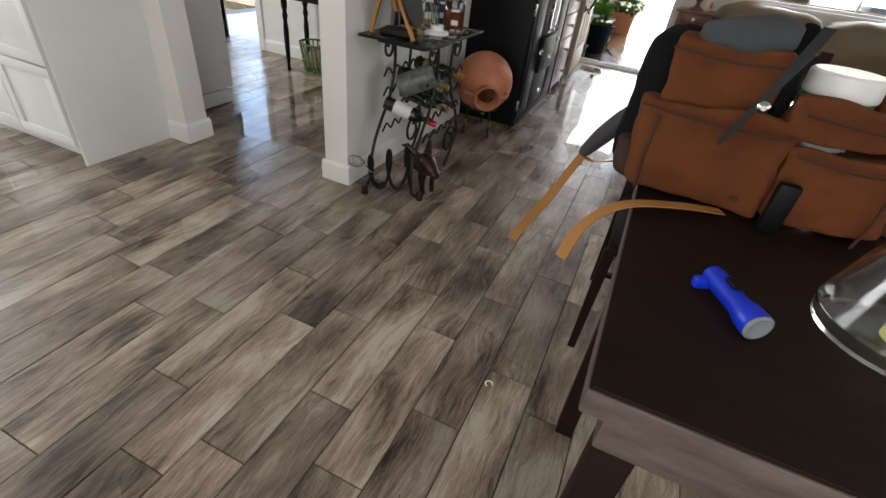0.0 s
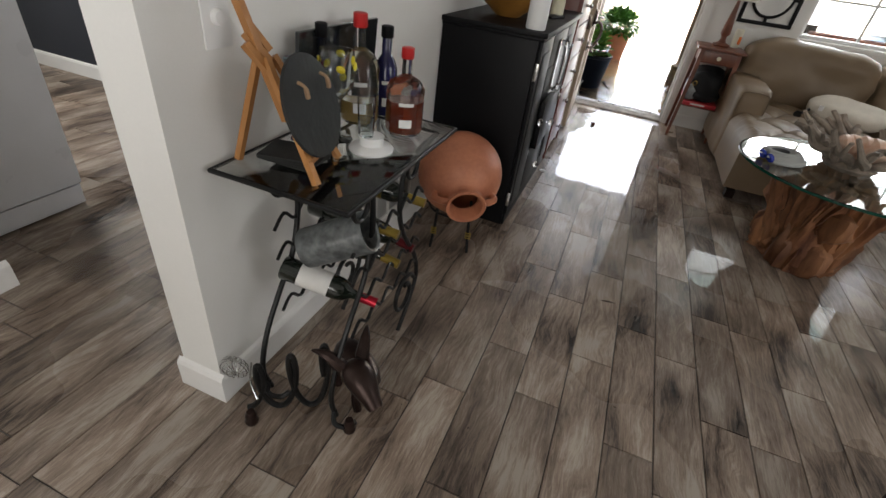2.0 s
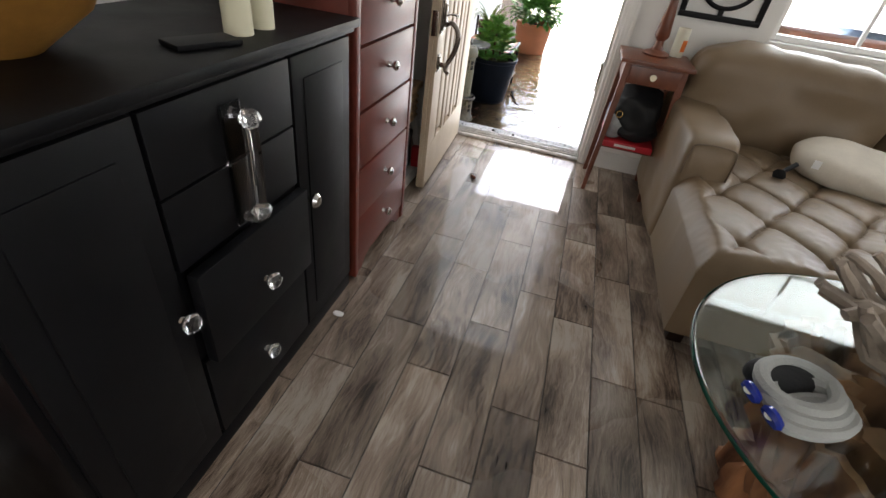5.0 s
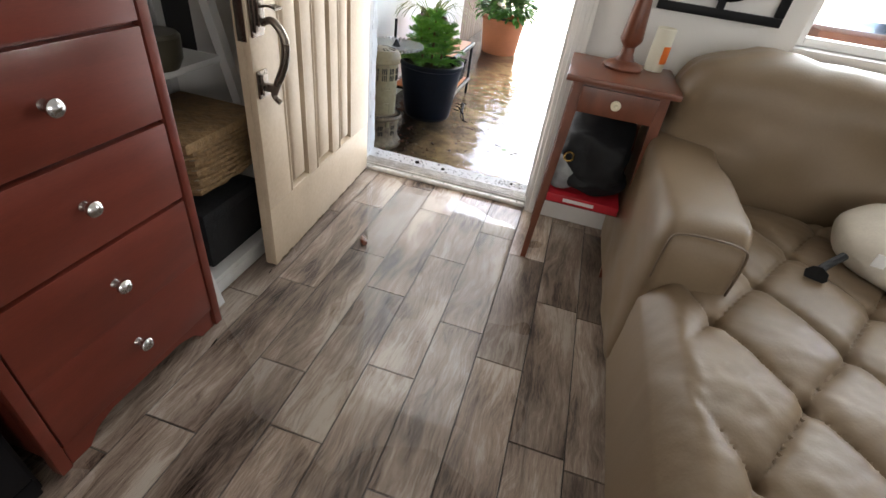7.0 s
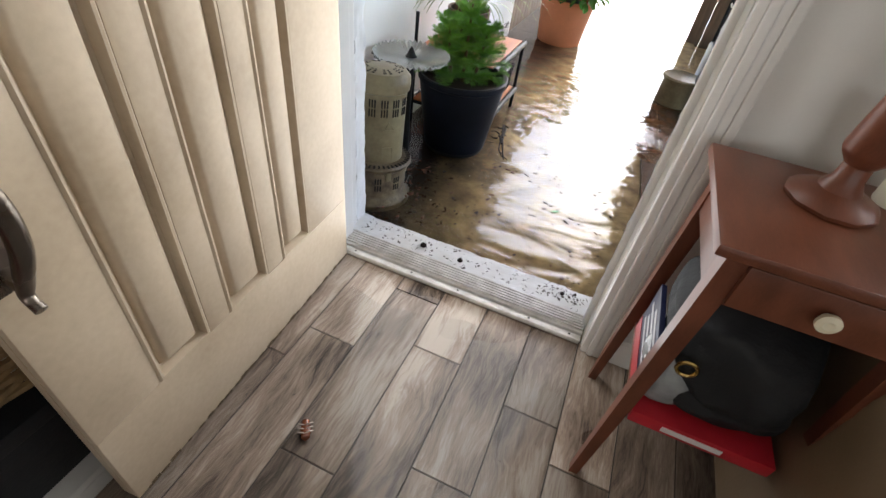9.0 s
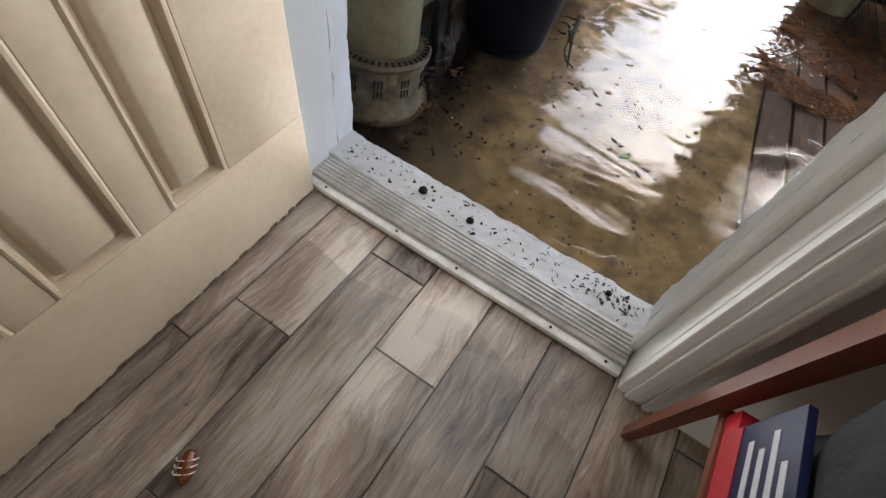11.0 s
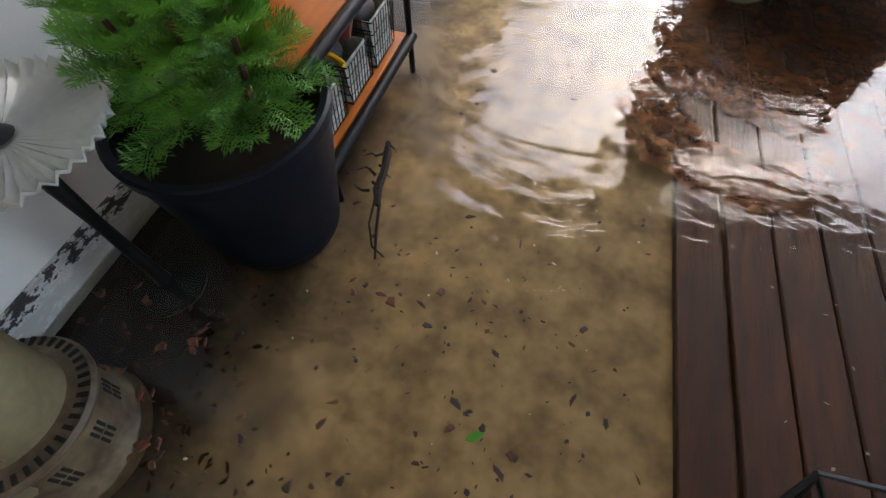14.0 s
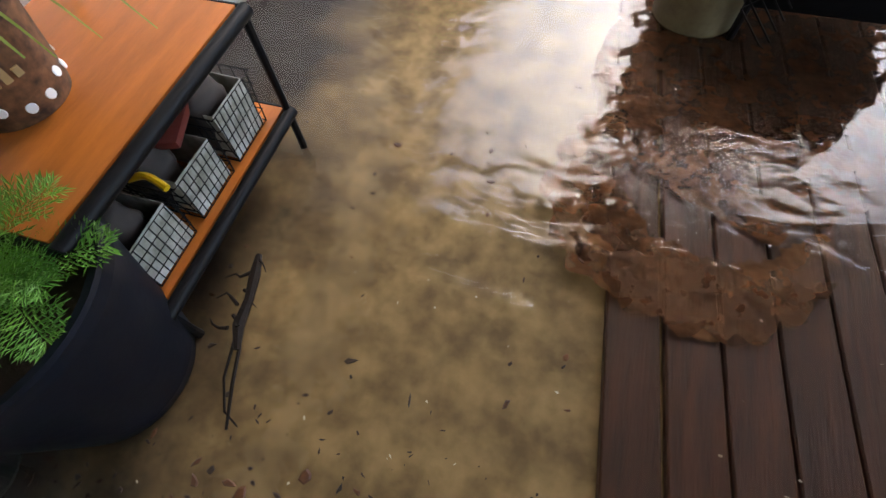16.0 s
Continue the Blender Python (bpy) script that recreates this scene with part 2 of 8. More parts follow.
CHERRY = material("cherry_red_veneer", (0.135, 0.026, 0.015), 0.33, vary=0.35, scale=3, bump=0.04, stretch=(3, 1, 6))
MAHOG = material("mahogany_stain", (0.17, 0.055, 0.028), 0.34, vary=0.4, scale=5, bump=0.05, stretch=(5, 1, 2))
CREAM = material("grubby_cream_door_paint", (0.52, 0.425, 0.31), 0.45, color2=(0.39, 0.305, 0.21), scale=3.2, bump=0.06, bump_scale=70)
IRON = material("wrought_iron", (0.012, 0.012, 0.012), 0.45, metal=0.4, bump=0.2)
BRONZE = material("dark_bronze", (0.05, 0.03, 0.025), 0.35, metal=0.7, vary=0.5, bump=0.3)
TERRA = material("terracotta", (0.54, 0.215, 0.115), 0.45, color2=(0.36, 0.125, 0.065), scale=8, bump=0.25, bump_scale=55)
LEATHER = material("tan_leather", (0.20, 0.143, 0.088), 0.42, spec=0.4, vary=0.15, scale=3, bump=0.12, bump_scale=130)
GLASS = glass_material("clear_glass")
GREENGLASS = glass_material("greenish_plate_glass", (0.80, 0.93, 0.89))
CHROME = material("brushed_nickel", (0.55, 0.54, 0.52), 0.22, metal=1.0, vary=0.2, bump=0.0)
ALU = material("worn_aluminium", (0.80, 0.79, 0.76), 0.42, metal=0.15, color2=(0.55, 0.53, 0.50), scale=22, bump=0.2)
DARKWOOD = material("dark_espresso_wood", (0.016, 0.008, 0.0055), 0.5, spec=0.15, vary=0.4, scale=4, bump=0.06, stretch=(1, 6, 1))
ROOT = material("split_teak_root", (0.40, 0.185, 0.085), 0.6, color2=(0.075, 0.022, 0.010), scale=11, bump=0.9, bump_scale=40, stretch=(1, 1, 0.22), random=0.3)
DRIFT = material("grey_driftwood", (0.34, 0.28, 0.225), 0.7, vary=0.5, scale=12, bump=0.6, bump_scale=50)
SOIL = material("wet_concrete_mud", (0.46, 0.295, 0.125), 0.7, color2=(0.18, 0.108, 0.045), scale=5.5, bump=0.3, bump_scale=18)
DECK = material("red_brown_deck_stain", (0.070, 0.0235, 0.0105), 0.5, color2=(0.027, 0.0095, 0.005), scale=9, bump=0.35, bump_scale=40, stretch=(5, 0.6, 1), random=0.22)
WATER = water_material()
FILM = film_material()
NAVYPOT = material("blue_black_glazed_pot", (0.006, 0.008, 0.014), 0.45, spec=0.2, vary=0.4, scale=6, bump=0.1)
HEATER = material("faded_olive_enamel", (0.22, 0.19, 0.105), 0.5, color2=(0.115, 0.085, 0.045), scale=6, bump=0.15)
RUSTED = material("rust_stained_enamel", (0.17, 0.13, 0.072), 0.55, color2=(0.045, 0.026, 0.015), scale=13, bump=0.35, bump_scale=50)
WICKER = material("woven_seagrass", (0.25, 0.155, 0.07), 0.65, vary=0.4, scale=40, bump=0.8, bump_scale=90)
WHITE = material("white_plastic", (0.78, 0.78, 0.77), 0.35, vary=0.03, bump=0.0)
BLACKRUBBER = material("black_fabric", (0.010, 0.011, 0.013), 0.7, vary=0.3, scale=20, bump=0.4, bump_scale=120)


# ---- mesh helpers ----
def box(bm, lo, hi, bevel=0.0, m=None):
    """A box from corner to corner, its edges rounded by bevel."""
    lo, hi = Vector(lo), Vector(hi)
    had = set(bm.verts)
    made = bmesh.ops.create_cube(bm, size=1)
    vs = made["verts"]
    mid, size = (lo + hi) / 2, hi - lo
    for v in vs:
        v.co = mid + Vector(a * b for a, b in zip(v.co, size))
    if bevel:
        es = list({e for v in vs for e in v.link_edges})
        bmesh.ops.bevel(bm, geom=es, offset=min(bevel, min(size) * 0.45), segments=2, affect="EDGES", profile=0.6)
        vs = [v for v in bm.verts if v not in had]
    if m:
        bmesh.ops.transform(bm, matrix=m, verts=vs)
    return vs


def lathe(bm, profile, center=(0, 0, 0), segs=24, m=None):
    """Rings of (radius, height) round the z axis, closed at radius 0."""
    rows = []
    for r, z in profile:
        if r <= 1e-5:
            rows.append([bm.verts.new((0, 0, z))])
        else:
            rows.append([bm.verts.new((r * math.cos(2 * math.pi * k / segs), r * math.sin(2 * math.pi * k / segs), z)) for k in range(segs)])
    for a, b in zip(rows, rows[1:]):
        for k in range(segs):
            q = [a[k % len(a)], a[(k + 1) % len(a)], b[(k + 1) % len(b)], b[k % len(b)]]
            q = list(dict.fromkeys(q))
            if len(q) > 2:
                try:
                    bm.faces.new(q)
                except ValueError:
                    pass
    vs = [v for r in rows for v in r]
    bmesh.ops.transform(bm, matrix=Matrix.Translation(center) @ (m or Matrix()), verts=vs)
    return vs


def tube(bm, pts, r, segs=8, closed=False, taper=None):
    """A round bar along points; r may be a list."""
    pts = [Vector(p) for p in pts]
    n = len(pts)
    rings, side = [], None
    for i, p in enumerate(pts):
        a, b = (pts[(i - 1) % n], pts[(i + 1) % n]) if closed else (pts[max(i - 1, 0)], pts[min(i + 1, n - 1)])
        d = (b - a).normalized()
        if side is None:
            side = d.orthogonal().normalized()
        side = (side - d * side.dot(d)).normalized()
        up = d.cross(side)
        rad = r[i] if isinstance(r, (list, tuple)) else r
        rings.append([bm.verts.new(p + rad * (math.cos(2 * math.pi * k / segs) * side + math.sin(2 * math.pi * k / segs) * up)) for k in range(segs)])
    for i in range(n if closed else n - 1):
        a, b = rings[i], rings[(i + 1) % n]
        for k in range(segs):
            bm.faces.new((a[k], a[(k + 1) % segs], b[(k + 1) % segs], b[k]))
    if not closed:
        bm.faces.new(rings[0][::-1]), bm.faces.new(rings[-1])
    return [v for g in rings for v in g]


def smooth_line(pts, steps=6):
    """A curve through points (Catmull-Rom)."""
    pts = [Vector(p) for p in pts]
    out = []
    for i in range(len(pts) - 1):
        p0, p1, p2, p3 = pts[max(i - 1, 0)], pts[i], pts[i + 1], pts[min(i + 2, len(pts) - 1)]
        for s in range(steps):
            t = s / steps
            out.append(0.5 * (2 * p1 + (p2 - p0) * t + (2 * p0 - 5 * p1 + 4 * p2 - p3) * t * t + (3 * p1 - p0 - 3 * p2 + p3) * t ** 3))
    return out + [pts[-1]]


def spiral(c, r0, r1, turns, start, axis_a, axis_b, steps=26):
    """Points of a flat scroll round c from radius r0 to r1."""
    c, a, b = Vector(c), Vector(axis_a), Vector(axis_b)
    return [c + (r0 + (r1 - r0) * k / steps) * (math.cos(start + turns * 2 * math.pi * k / steps) * a + math.sin(start + turns * 2 * math.pi * k / steps) * b) for k in range(steps + 1)]


def outline(bm, pts, z0, z1):
    """A prism over a flat outline."""
    lo, hi = [bm.verts.new((x, y, z0)) for x, y in pts], [bm.verts.new((x, y, z1)) for x, y in pts]
    n = len(pts)
    bm.faces.new(lo[::-1]), bm.faces.new(hi)
    for k in range(n):
        bm.faces.new((lo[k], lo[(k + 1) % n], hi[(k + 1) % n], hi[k]))
    return lo + hi


def link(name, bm, mat, parent=None, label="", smooth=True, at=None, level=False):
    """Links a bmesh as an object; level sheets face up."""
    me = bpy.data.meshes.new(name)
    bmesh.ops.recalc_face_normals(bm, faces=bm.faces)
    if level:
        bm.normal_update()
        bmesh.ops.reverse_faces(bm, faces=[f for f in bm.faces if f.normal.z < 0])
    bm.to_mesh(me)
    bm.free()
    me.materials.append(mat)
    if smooth:
        me.shade_smooth()
        me.set_sharp_from_angle(angle=radians(38))
    ob = new(name, me)
    if parent:
        ob.parent = parent
    if at:
        ob.location = at
    if label:
        ob["label"] = label
    return ob


def part(name, bm, mat, parent, label=""):
    return link(name, bm, mat, parent, label)


def thing(name, at, label, category, group="", turn=0.0):
    ob = new(name)
    ob.location, ob.rotation_euler = at, (0, 0, radians(turn))
    ob.empty_display_size = 0.1
    return tagged(ob, label, category, group)


def one(name, bm, mat, at, label, category, group="", turn=0.0):
    """A thing of a single mesh."""
    ob = link(name, bm, mat, at=at)
    ob.rotation_euler = (0, 0, radians(turn))
    return tagged(ob, label, category, group)


def setting(name, bm, mat, label, category, smooth=False):
    return tagged(link(name, bm, mat, smooth=smooth), label, category, kind="structure")


def boxes(*pairs, bevel=0.0):
    bm = bmesh.new()
    for lo, hi in pairs:
        box(bm, lo, hi, bevel)
    return bm


# ---- the large structure ----
H = 2.44
setting("wall_west", boxes(((-0.585, -4.503, 0), (-0.437, 0, H))), PAINT, "white painted partition wall beside the furniture", "wall")
setting("wall_front", boxes(((-0.437, 0, 0), (-0.06, 0.215, H)), ((0.985, 0.0, 0), (1.71, 0.215, H)), ((1.71, 0, 0), (3.5, 0.215, 0.93)), ((1.71, 0, 2.02), (3.5, 0.215, H)), ((3.5, 0, 0), (4.35, 0.215, H)), ((-0.06, 0, 2.07), (0.985, 0.215, H)), ((-3.45, -2.55, 2.03), (-2.85, -2.4, H)), ((-2.85, -2.55, 0), (-0.585, -2.4, H))), PAINT, "white painted wall with the front doorway and a window", "wall")
setting("wall_east", boxes(((4.2, -9, 0), (4.35, 0, H))), PAINT, "plain white painted wall closing the room", "wall")
setting("wall_south", boxes(((-4.6, -9.15, 0), (4.35, -9, H))), PAINT, "plain white painted wall behind the dining table", "wall")
setting("wall_kitchen", boxes(((-4.6, -9, 0), (-4.45, -2.55, H))), PAINT, "plain white painted kitchen wall", "wall")
setting("wall_stub", boxes(((-1.9, -4.62, 0), (-1.513, -4.467, H))), PAINT, "short white wall end between cabinet and refrigerator", "wall")
setting("wall_navy", boxes(((-4.6, -2.55, 0), (-3.45, -2.4, H))), NAVY, "dark navy painted wall beside the hall doorway", "wall")
# the darkness of the unlit room is put into this wall colour
setting("wall_hall", boxes(((-3.62, -1.6, 0), (-2.85, -1.5, H))), DARKROOM, "wall behind the doorway, coloured dark as in an unlit room", "wall")
setting("ceiling", boxes(((-4.6, -9.15, H), (4.35, 0.215, H + 0.12))), CEIL, "flat white painted ceiling", "ceiling")


def baseboard(name, pts, side):
    """A moulded skirting, 0.115 m high, along a line on the floor; side turns it towards the room."""
    bm = bmesh.new()
    for (x0, y0), (x1, y1) in zip(pts, pts[1:]):
        d = (Vector((x1, y1)) - Vector((x0, y0))).normalized()
        nrm = Vector((-d.y, d.x)) * side
        prof = ((0, 0), (0.016, 0), (0.016, 0.095), (0.010, 0.108), (0, 0.115))
        a = [bm.verts.new((x0 + nrm.x * o, y0 + nrm.y * o, z + 0.001)) for o, z in prof]
        b = [bm.verts.new((x1 + nrm.x * o, y1 + nrm.y * o, z + 0.001)) for o, z in prof]
        for k in range(5):
            bm.faces.new((a[k], a[(k + 1) % 5], b[(k + 1) % 5], b[k]))
        bm.faces.new(a), bm.faces.new(b[::-1])
    return setting(name, bm, TRIM, "white painted wooden baseboard along the wall", "baseboard")


baseboard("baseboard_west", ((-0.437, -0.02), (-0.437, -4.503)), 1)
baseboard("baseboard_column", ((-0.601, -4.503), (-0.421, -4.503)), -1)
baseboard("baseboard_passage", ((-0.585, -2.56), (-0.585, -4.503)), -1)
baseboard("baseboard_front", ((0.985, 0), (4.2, 0)), -1)
baseboard("baseboard_stub", ((-1.66, -4.62), (-1.497, -4.62)), -1)
baseboard("baseboard_stub_end", ((-1.513, -4.62), (-1.513, -4.451)), -1)
baseboard("baseboard_hall", ((-2.78, -2.55), (-0.585, -2.55)), -1)
baseboard("baseboard_kitchen", ((-4.45, -2.55), (-3.52, -2.55)), -1)
setting("trim_hall_door", boxes(((-3.52, -2.572, 0), (-3.45, -2.38, 2.03)), ((-2.85, -2.572, 0), (-2.78, -2.38, 2.03)), ((-3.52, -2.572, 2.03), (-2.78, -2.38, 2.1)), bevel=0.006), TRIM, "white casing round the hall doorway", "trim")


def casing(bm, x0, x1, y, steps):
    """Stepped door casing boards standing on the floor."""
    w = (x1 - x0) / len(steps)
    for k, d in enumerate(steps):
        box(bm, (x0 + k * w, y - d, 0.0), (x0 + (k + 1) * w, y + 0.01, 2.07), 0.004)


def rough_box(bm, lo, hi, step, amp, seed):
    """A timber with chipped, uneven faces and edges."""
    lo, hi = Vector(lo), Vector(hi)
    size = hi - lo
    n = [max(1, int(round(c / step))) for c in size]
    grid = {}

    def vert(i, j, k):
        if (i, j, k) not in grid:
            p = lo + Vector((size.x * i / n[0], size.y * j / n[1], size.z * k / n[2]))
            ends = sum((i in (0, n[0]), j in (0, n[1]), k in (0, n[2])))
            w = amp * (0.35 if ends < 2 else 1.0)
            p += w * noise.noise_vector(p * 16 + Vector((seed, 0, 0))) + 0.6 * w * noise.noise_vector(p * 55 + Vector((0, seed, 0)))
            grid[(i, j, k)] = bm.verts.new(p)
        return grid[(i, j, k)]

    for a, b, c in ((0, 1, 2), (1, 2, 0), (2, 0, 1)):
        for side in (0, n[c]):
            for u in range(n[a]):
                for v in range(n[b]):
                    q = []
                    for du, dv in ((0, 0), (1, 0), (1, 1), (0, 1)):
                        w = [0, 0, 0]
                        w[a], w[b], w[c] = u + du, v + dv, side
                        q.append(vert(*w))
                    bm.faces.new(q)


# front door frame: jambs with stop moulding, casing on the room side, rough painted outer posts
bm = bmesh.new()
box(bm, (-0.058, 0.004, 0.0), (-0.012, 0.105, 2.07), 0.004)
box(bm, (-0.058, 0.102, 0.0), (-0.03, 0.16, 2.07), 0.006)
box(bm, (-0.135, -0.016, 0.0), (-0.062, 0.006, 2.10), 0.005)
box(bm, (0.905, 0.004, 0.0), (0.983, 0.075, 2.07), 0.005)
box(bm, (0.890, 0.080, 0.0), (0.983, 0.115, 2.07), 0.006)
box(bm, (0.905, 0.120, 0.0), (0.983, 0.170, 2.07), 0.006)
casing(bm, 0.908, 0.988, -0.002, (0.012, 0.020, 0.016, 0.022))
box(bm, (-0.058, 0.004, 2.03), (0.983, 0.17, 2.068), 0.004)
setting("trim_front_door", bm, TRIM, "white painted door frame with moulded casing", "door frame")
bm = bmesh.new()
rough_box(bm, (-0.12, 0.165, -0.09), (-0.035, 0.228, 2.10), 0.014, 0.006, 1.0)
rough_box(bm, (0.907, 0.174, -0.09), (1.0, 0.232, 2.10), 0.014, 0.006, 5.0)
setting("trim_outer_posts", bm, OLDPAINT, "rough flaking white paint on the outer door posts", "door frame")

# threshold: ribbed metal strip inside, painted wooden sill outside
bm = bmesh.new()
box(bm, (-0.012, 0.005, 0.0), (0.90, 0.032, 0.022), 0.009)
box(bm, (-0.012, 0.034, 0.0), (0.90, 0.118, 0.028), 0.003)
thr = setting("threshold", bm, ALU, "ribbed worn aluminium door threshold", "threshold")
for k in range(6):
    y = 0.046 + 0.012 * k
    link("rib", boxes(((-0.010, y, 0.0245), (0.898, y + 0.006, 0.034)), bevel=0.002), ALU, thr)
for x in (0.05, 0.28, 0.46, 0.72, 0.86):
    bm = bmesh.new()
    lathe(bm, ((0, 0), (0.004, 0), (0.004, 0.001), (0, 0.0015)), (x, 0.018, 0.0218), 8)
    link("screw", bm, IRON, thr)
bm = bmesh.new()
rough_box(bm, (-0.034, 0.120, -0.09), (0.906, 0.225, 0.025), 0.012, 0.006, 9.0)
setting("sill", bm, OLDPAINT, "white painted door sill strewn with debris", "door sill")

def silt_shade_material():
    """The tan slab, wall side darkened for leaf mould, silt and corner shade, ragged and mottled."""
    m = material("silt_and_shade_slab", (0.310, 0.218, 0.102), 0.7, color2=(0.125, 0.083, 0.037), scale=11.0, bump=0.3, bump_scale=38)
    n, l = m.node_tree.nodes, m.node_tree.links
    b = n["Principled BSDF"]
    base = b.inputs["Base Color"].links[0].from_socket
    tc, sx, blot, fine = n.new("ShaderNodeTexCoord"), n.new("ShaderNodeSeparateXYZ"), n.new("ShaderNodeTexNoise"), n.new("ShaderNodeTexNoise")
    blot.inputs["Scale"].default_value, blot.inputs["Detail"].default_value = 4.0, 6
    fine.inputs["Scale"].default_value, fine.inputs["Detail"].default_value = 60, 3
    l.new(tc.outputs["Object"], sx.inputs[0]), l.new(tc.outputs["Object"], blot.inputs[0]), l.new(tc.outputs["Object"], fine.inputs[0])
    a, c, d = n.new("ShaderNodeMath"), n.new("ShaderNodeMath"), n.new("ShaderNodeMapRange")
    a.operation = c.operation = "MULTIPLY_ADD"
    a.inputs[1].default_value, c.inputs[1].default_value = 0.75, 0.12
    l.new(blot.outputs[0], a.inputs[0]), l.new(sx.outputs[0], a.inputs[2])
    l.new(fine.outputs[0], c.inputs[0]), l.new(a.outputs[0], c.inputs[2])
    d.inputs[1].default_value, d.inputs[2].default_value = 0.40, 0.80
    l.new(c.outputs[0], d.inputs[0])
    # one dark colour carries both the silt and the shade by the wall
    mix = n.new("ShaderNodeMix")
    mix.data_type = "RGBA"
    mix.inputs[6].default_value = (0.013, 0.0062, 0.0042, 1)
    l.new(d.outputs[0], mix.inputs[0]), l.new(base, mix.inputs[7]), l.new(mix.outputs[2], b.inputs["Base Color"])
    return m


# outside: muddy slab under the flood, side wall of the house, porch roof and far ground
setting("ground", boxes(((-60, 0.2, -0.32), (60, 90, -0.20))), SOIL, "wet brown ground reaching away from the house", "ground")
setting("patio", boxes(((-0.6, 0.2, -0.2), (1.30, 6.5, -0.085))), silt_shade_material(), "flooded concrete patio slab, tan under the water", "patio")
setting("wall_porch", boxes(((-0.62, 0.215, -0.2), (-0.37, 3.4, 2.6))), PAINT, "white painted outside wall along the patio", "wall")
WEATHERED = material("weathered_brown_board", (0.15, 0.095, 0.055), 0.75, vary=0.5, scale=5, stretch=(6, 6, 0.7), random=0.2)
# boards added past the wall to keep bright sky out of the water
fence = setting("fence", boxes(((-0.47, 3.405, 0.3), (-0.43, 6.01, 0.4)), ((-0.47, 3.405, 1.9), (-0.43, 6.01, 2.0))), WEATHERED, "tall brown boards added past the porch wall to darken reflections", "fence")
for k in range(20):
    link("board", boxes(((-0.428, 3.408 + 0.13 * k, -0.2), (-0.405, 3.533 + 0.13 * k, 2.6 - 0.01 * (k % 3))), bevel=0.003), WEATHERED, fence)
# unseen boards added to cut a dark, sloping gap in the reflected sky
screen = setting("fence_screen", boxes(((1.21, 4.56, 0.4), (3.02, 4.60, 0.5)), ((1.21, 4.56, 2.3), (2.20, 4.60, 2.4))), WEATHERED, "unseen brown boards stepping down, added to block reflected sky", "fence")
for k in range(14):
    link("board", boxes(((1.21 + 0.13 * k, 4.53, -0.2), (1.336 + 0.13 * k, 4.558, 3.7 - 0.205 * k - 0.01 * (k % 3))), bevel=0.003), WEATHERED, screen)
setting("porch_roof", boxes(((-0.8, 0.215, 2.35), (1.248, 3.55, 2.47)), ((1.252, 0.215, 2.35), (4.6, 4.0, 2.47))), material("porch_ceiling_boards", (0.22, 0.17, 0.12), 0.6), "brown boarded porch ceiling", "roof")


# ---- soft shapes ----
def softbox(bm, lo, hi, p=5.0, n=10, puff=0.0, m=None, ripple=0.0, seed=0.0):
    """A stuffed box: a cube grid drawn towards a superellipsoid, with faint dents."""
    lo, hi = Vector(lo), Vector(hi)
    mid, half = (lo + hi) / 2, (hi - lo) / 2
    had = set(bm.verts)
    made = bmesh.ops.create_cube(bm, size=2)
    es = list({e for v in made["verts"] for e in v.link_edges})
    bmesh.ops.subdivide_edges(bm, edges=es, cuts=n, use_grid_fill=True)
    vs = [v for v in bm.verts if v not in had]
    for v in vs:
        c = v.co.copy()
        k = max(abs(c.x), abs(c.y), abs(c.z)) / ((abs(c.x) ** p + abs(c.y) ** p + abs(c.z) ** p) ** (1 / p))
        c *= k
        c.z *= 1 + puff * (1 - c.x ** 2) * (1 - c.y ** 2)
        w = mid + Vector(a * b for a, b in zip(c, half))
        if ripple:
            w += ripple * Vector((noise.noise(w * 5 + Vector((seed, 0, 0))), noise.noise(w * 5 + Vector((0, seed, 7))), noise.noise(w * 4 + Vector((3, 0, seed))))) + 0.3 * ripple * noise.noise_vector(Vector((w.x * 13, w.y * 13, w.z * 26)) + Vector((seed, seed, 0)))
        v.co = w
    if m:
        bmesh.ops.transform(bm, matrix=m, verts=vs)
    return vs


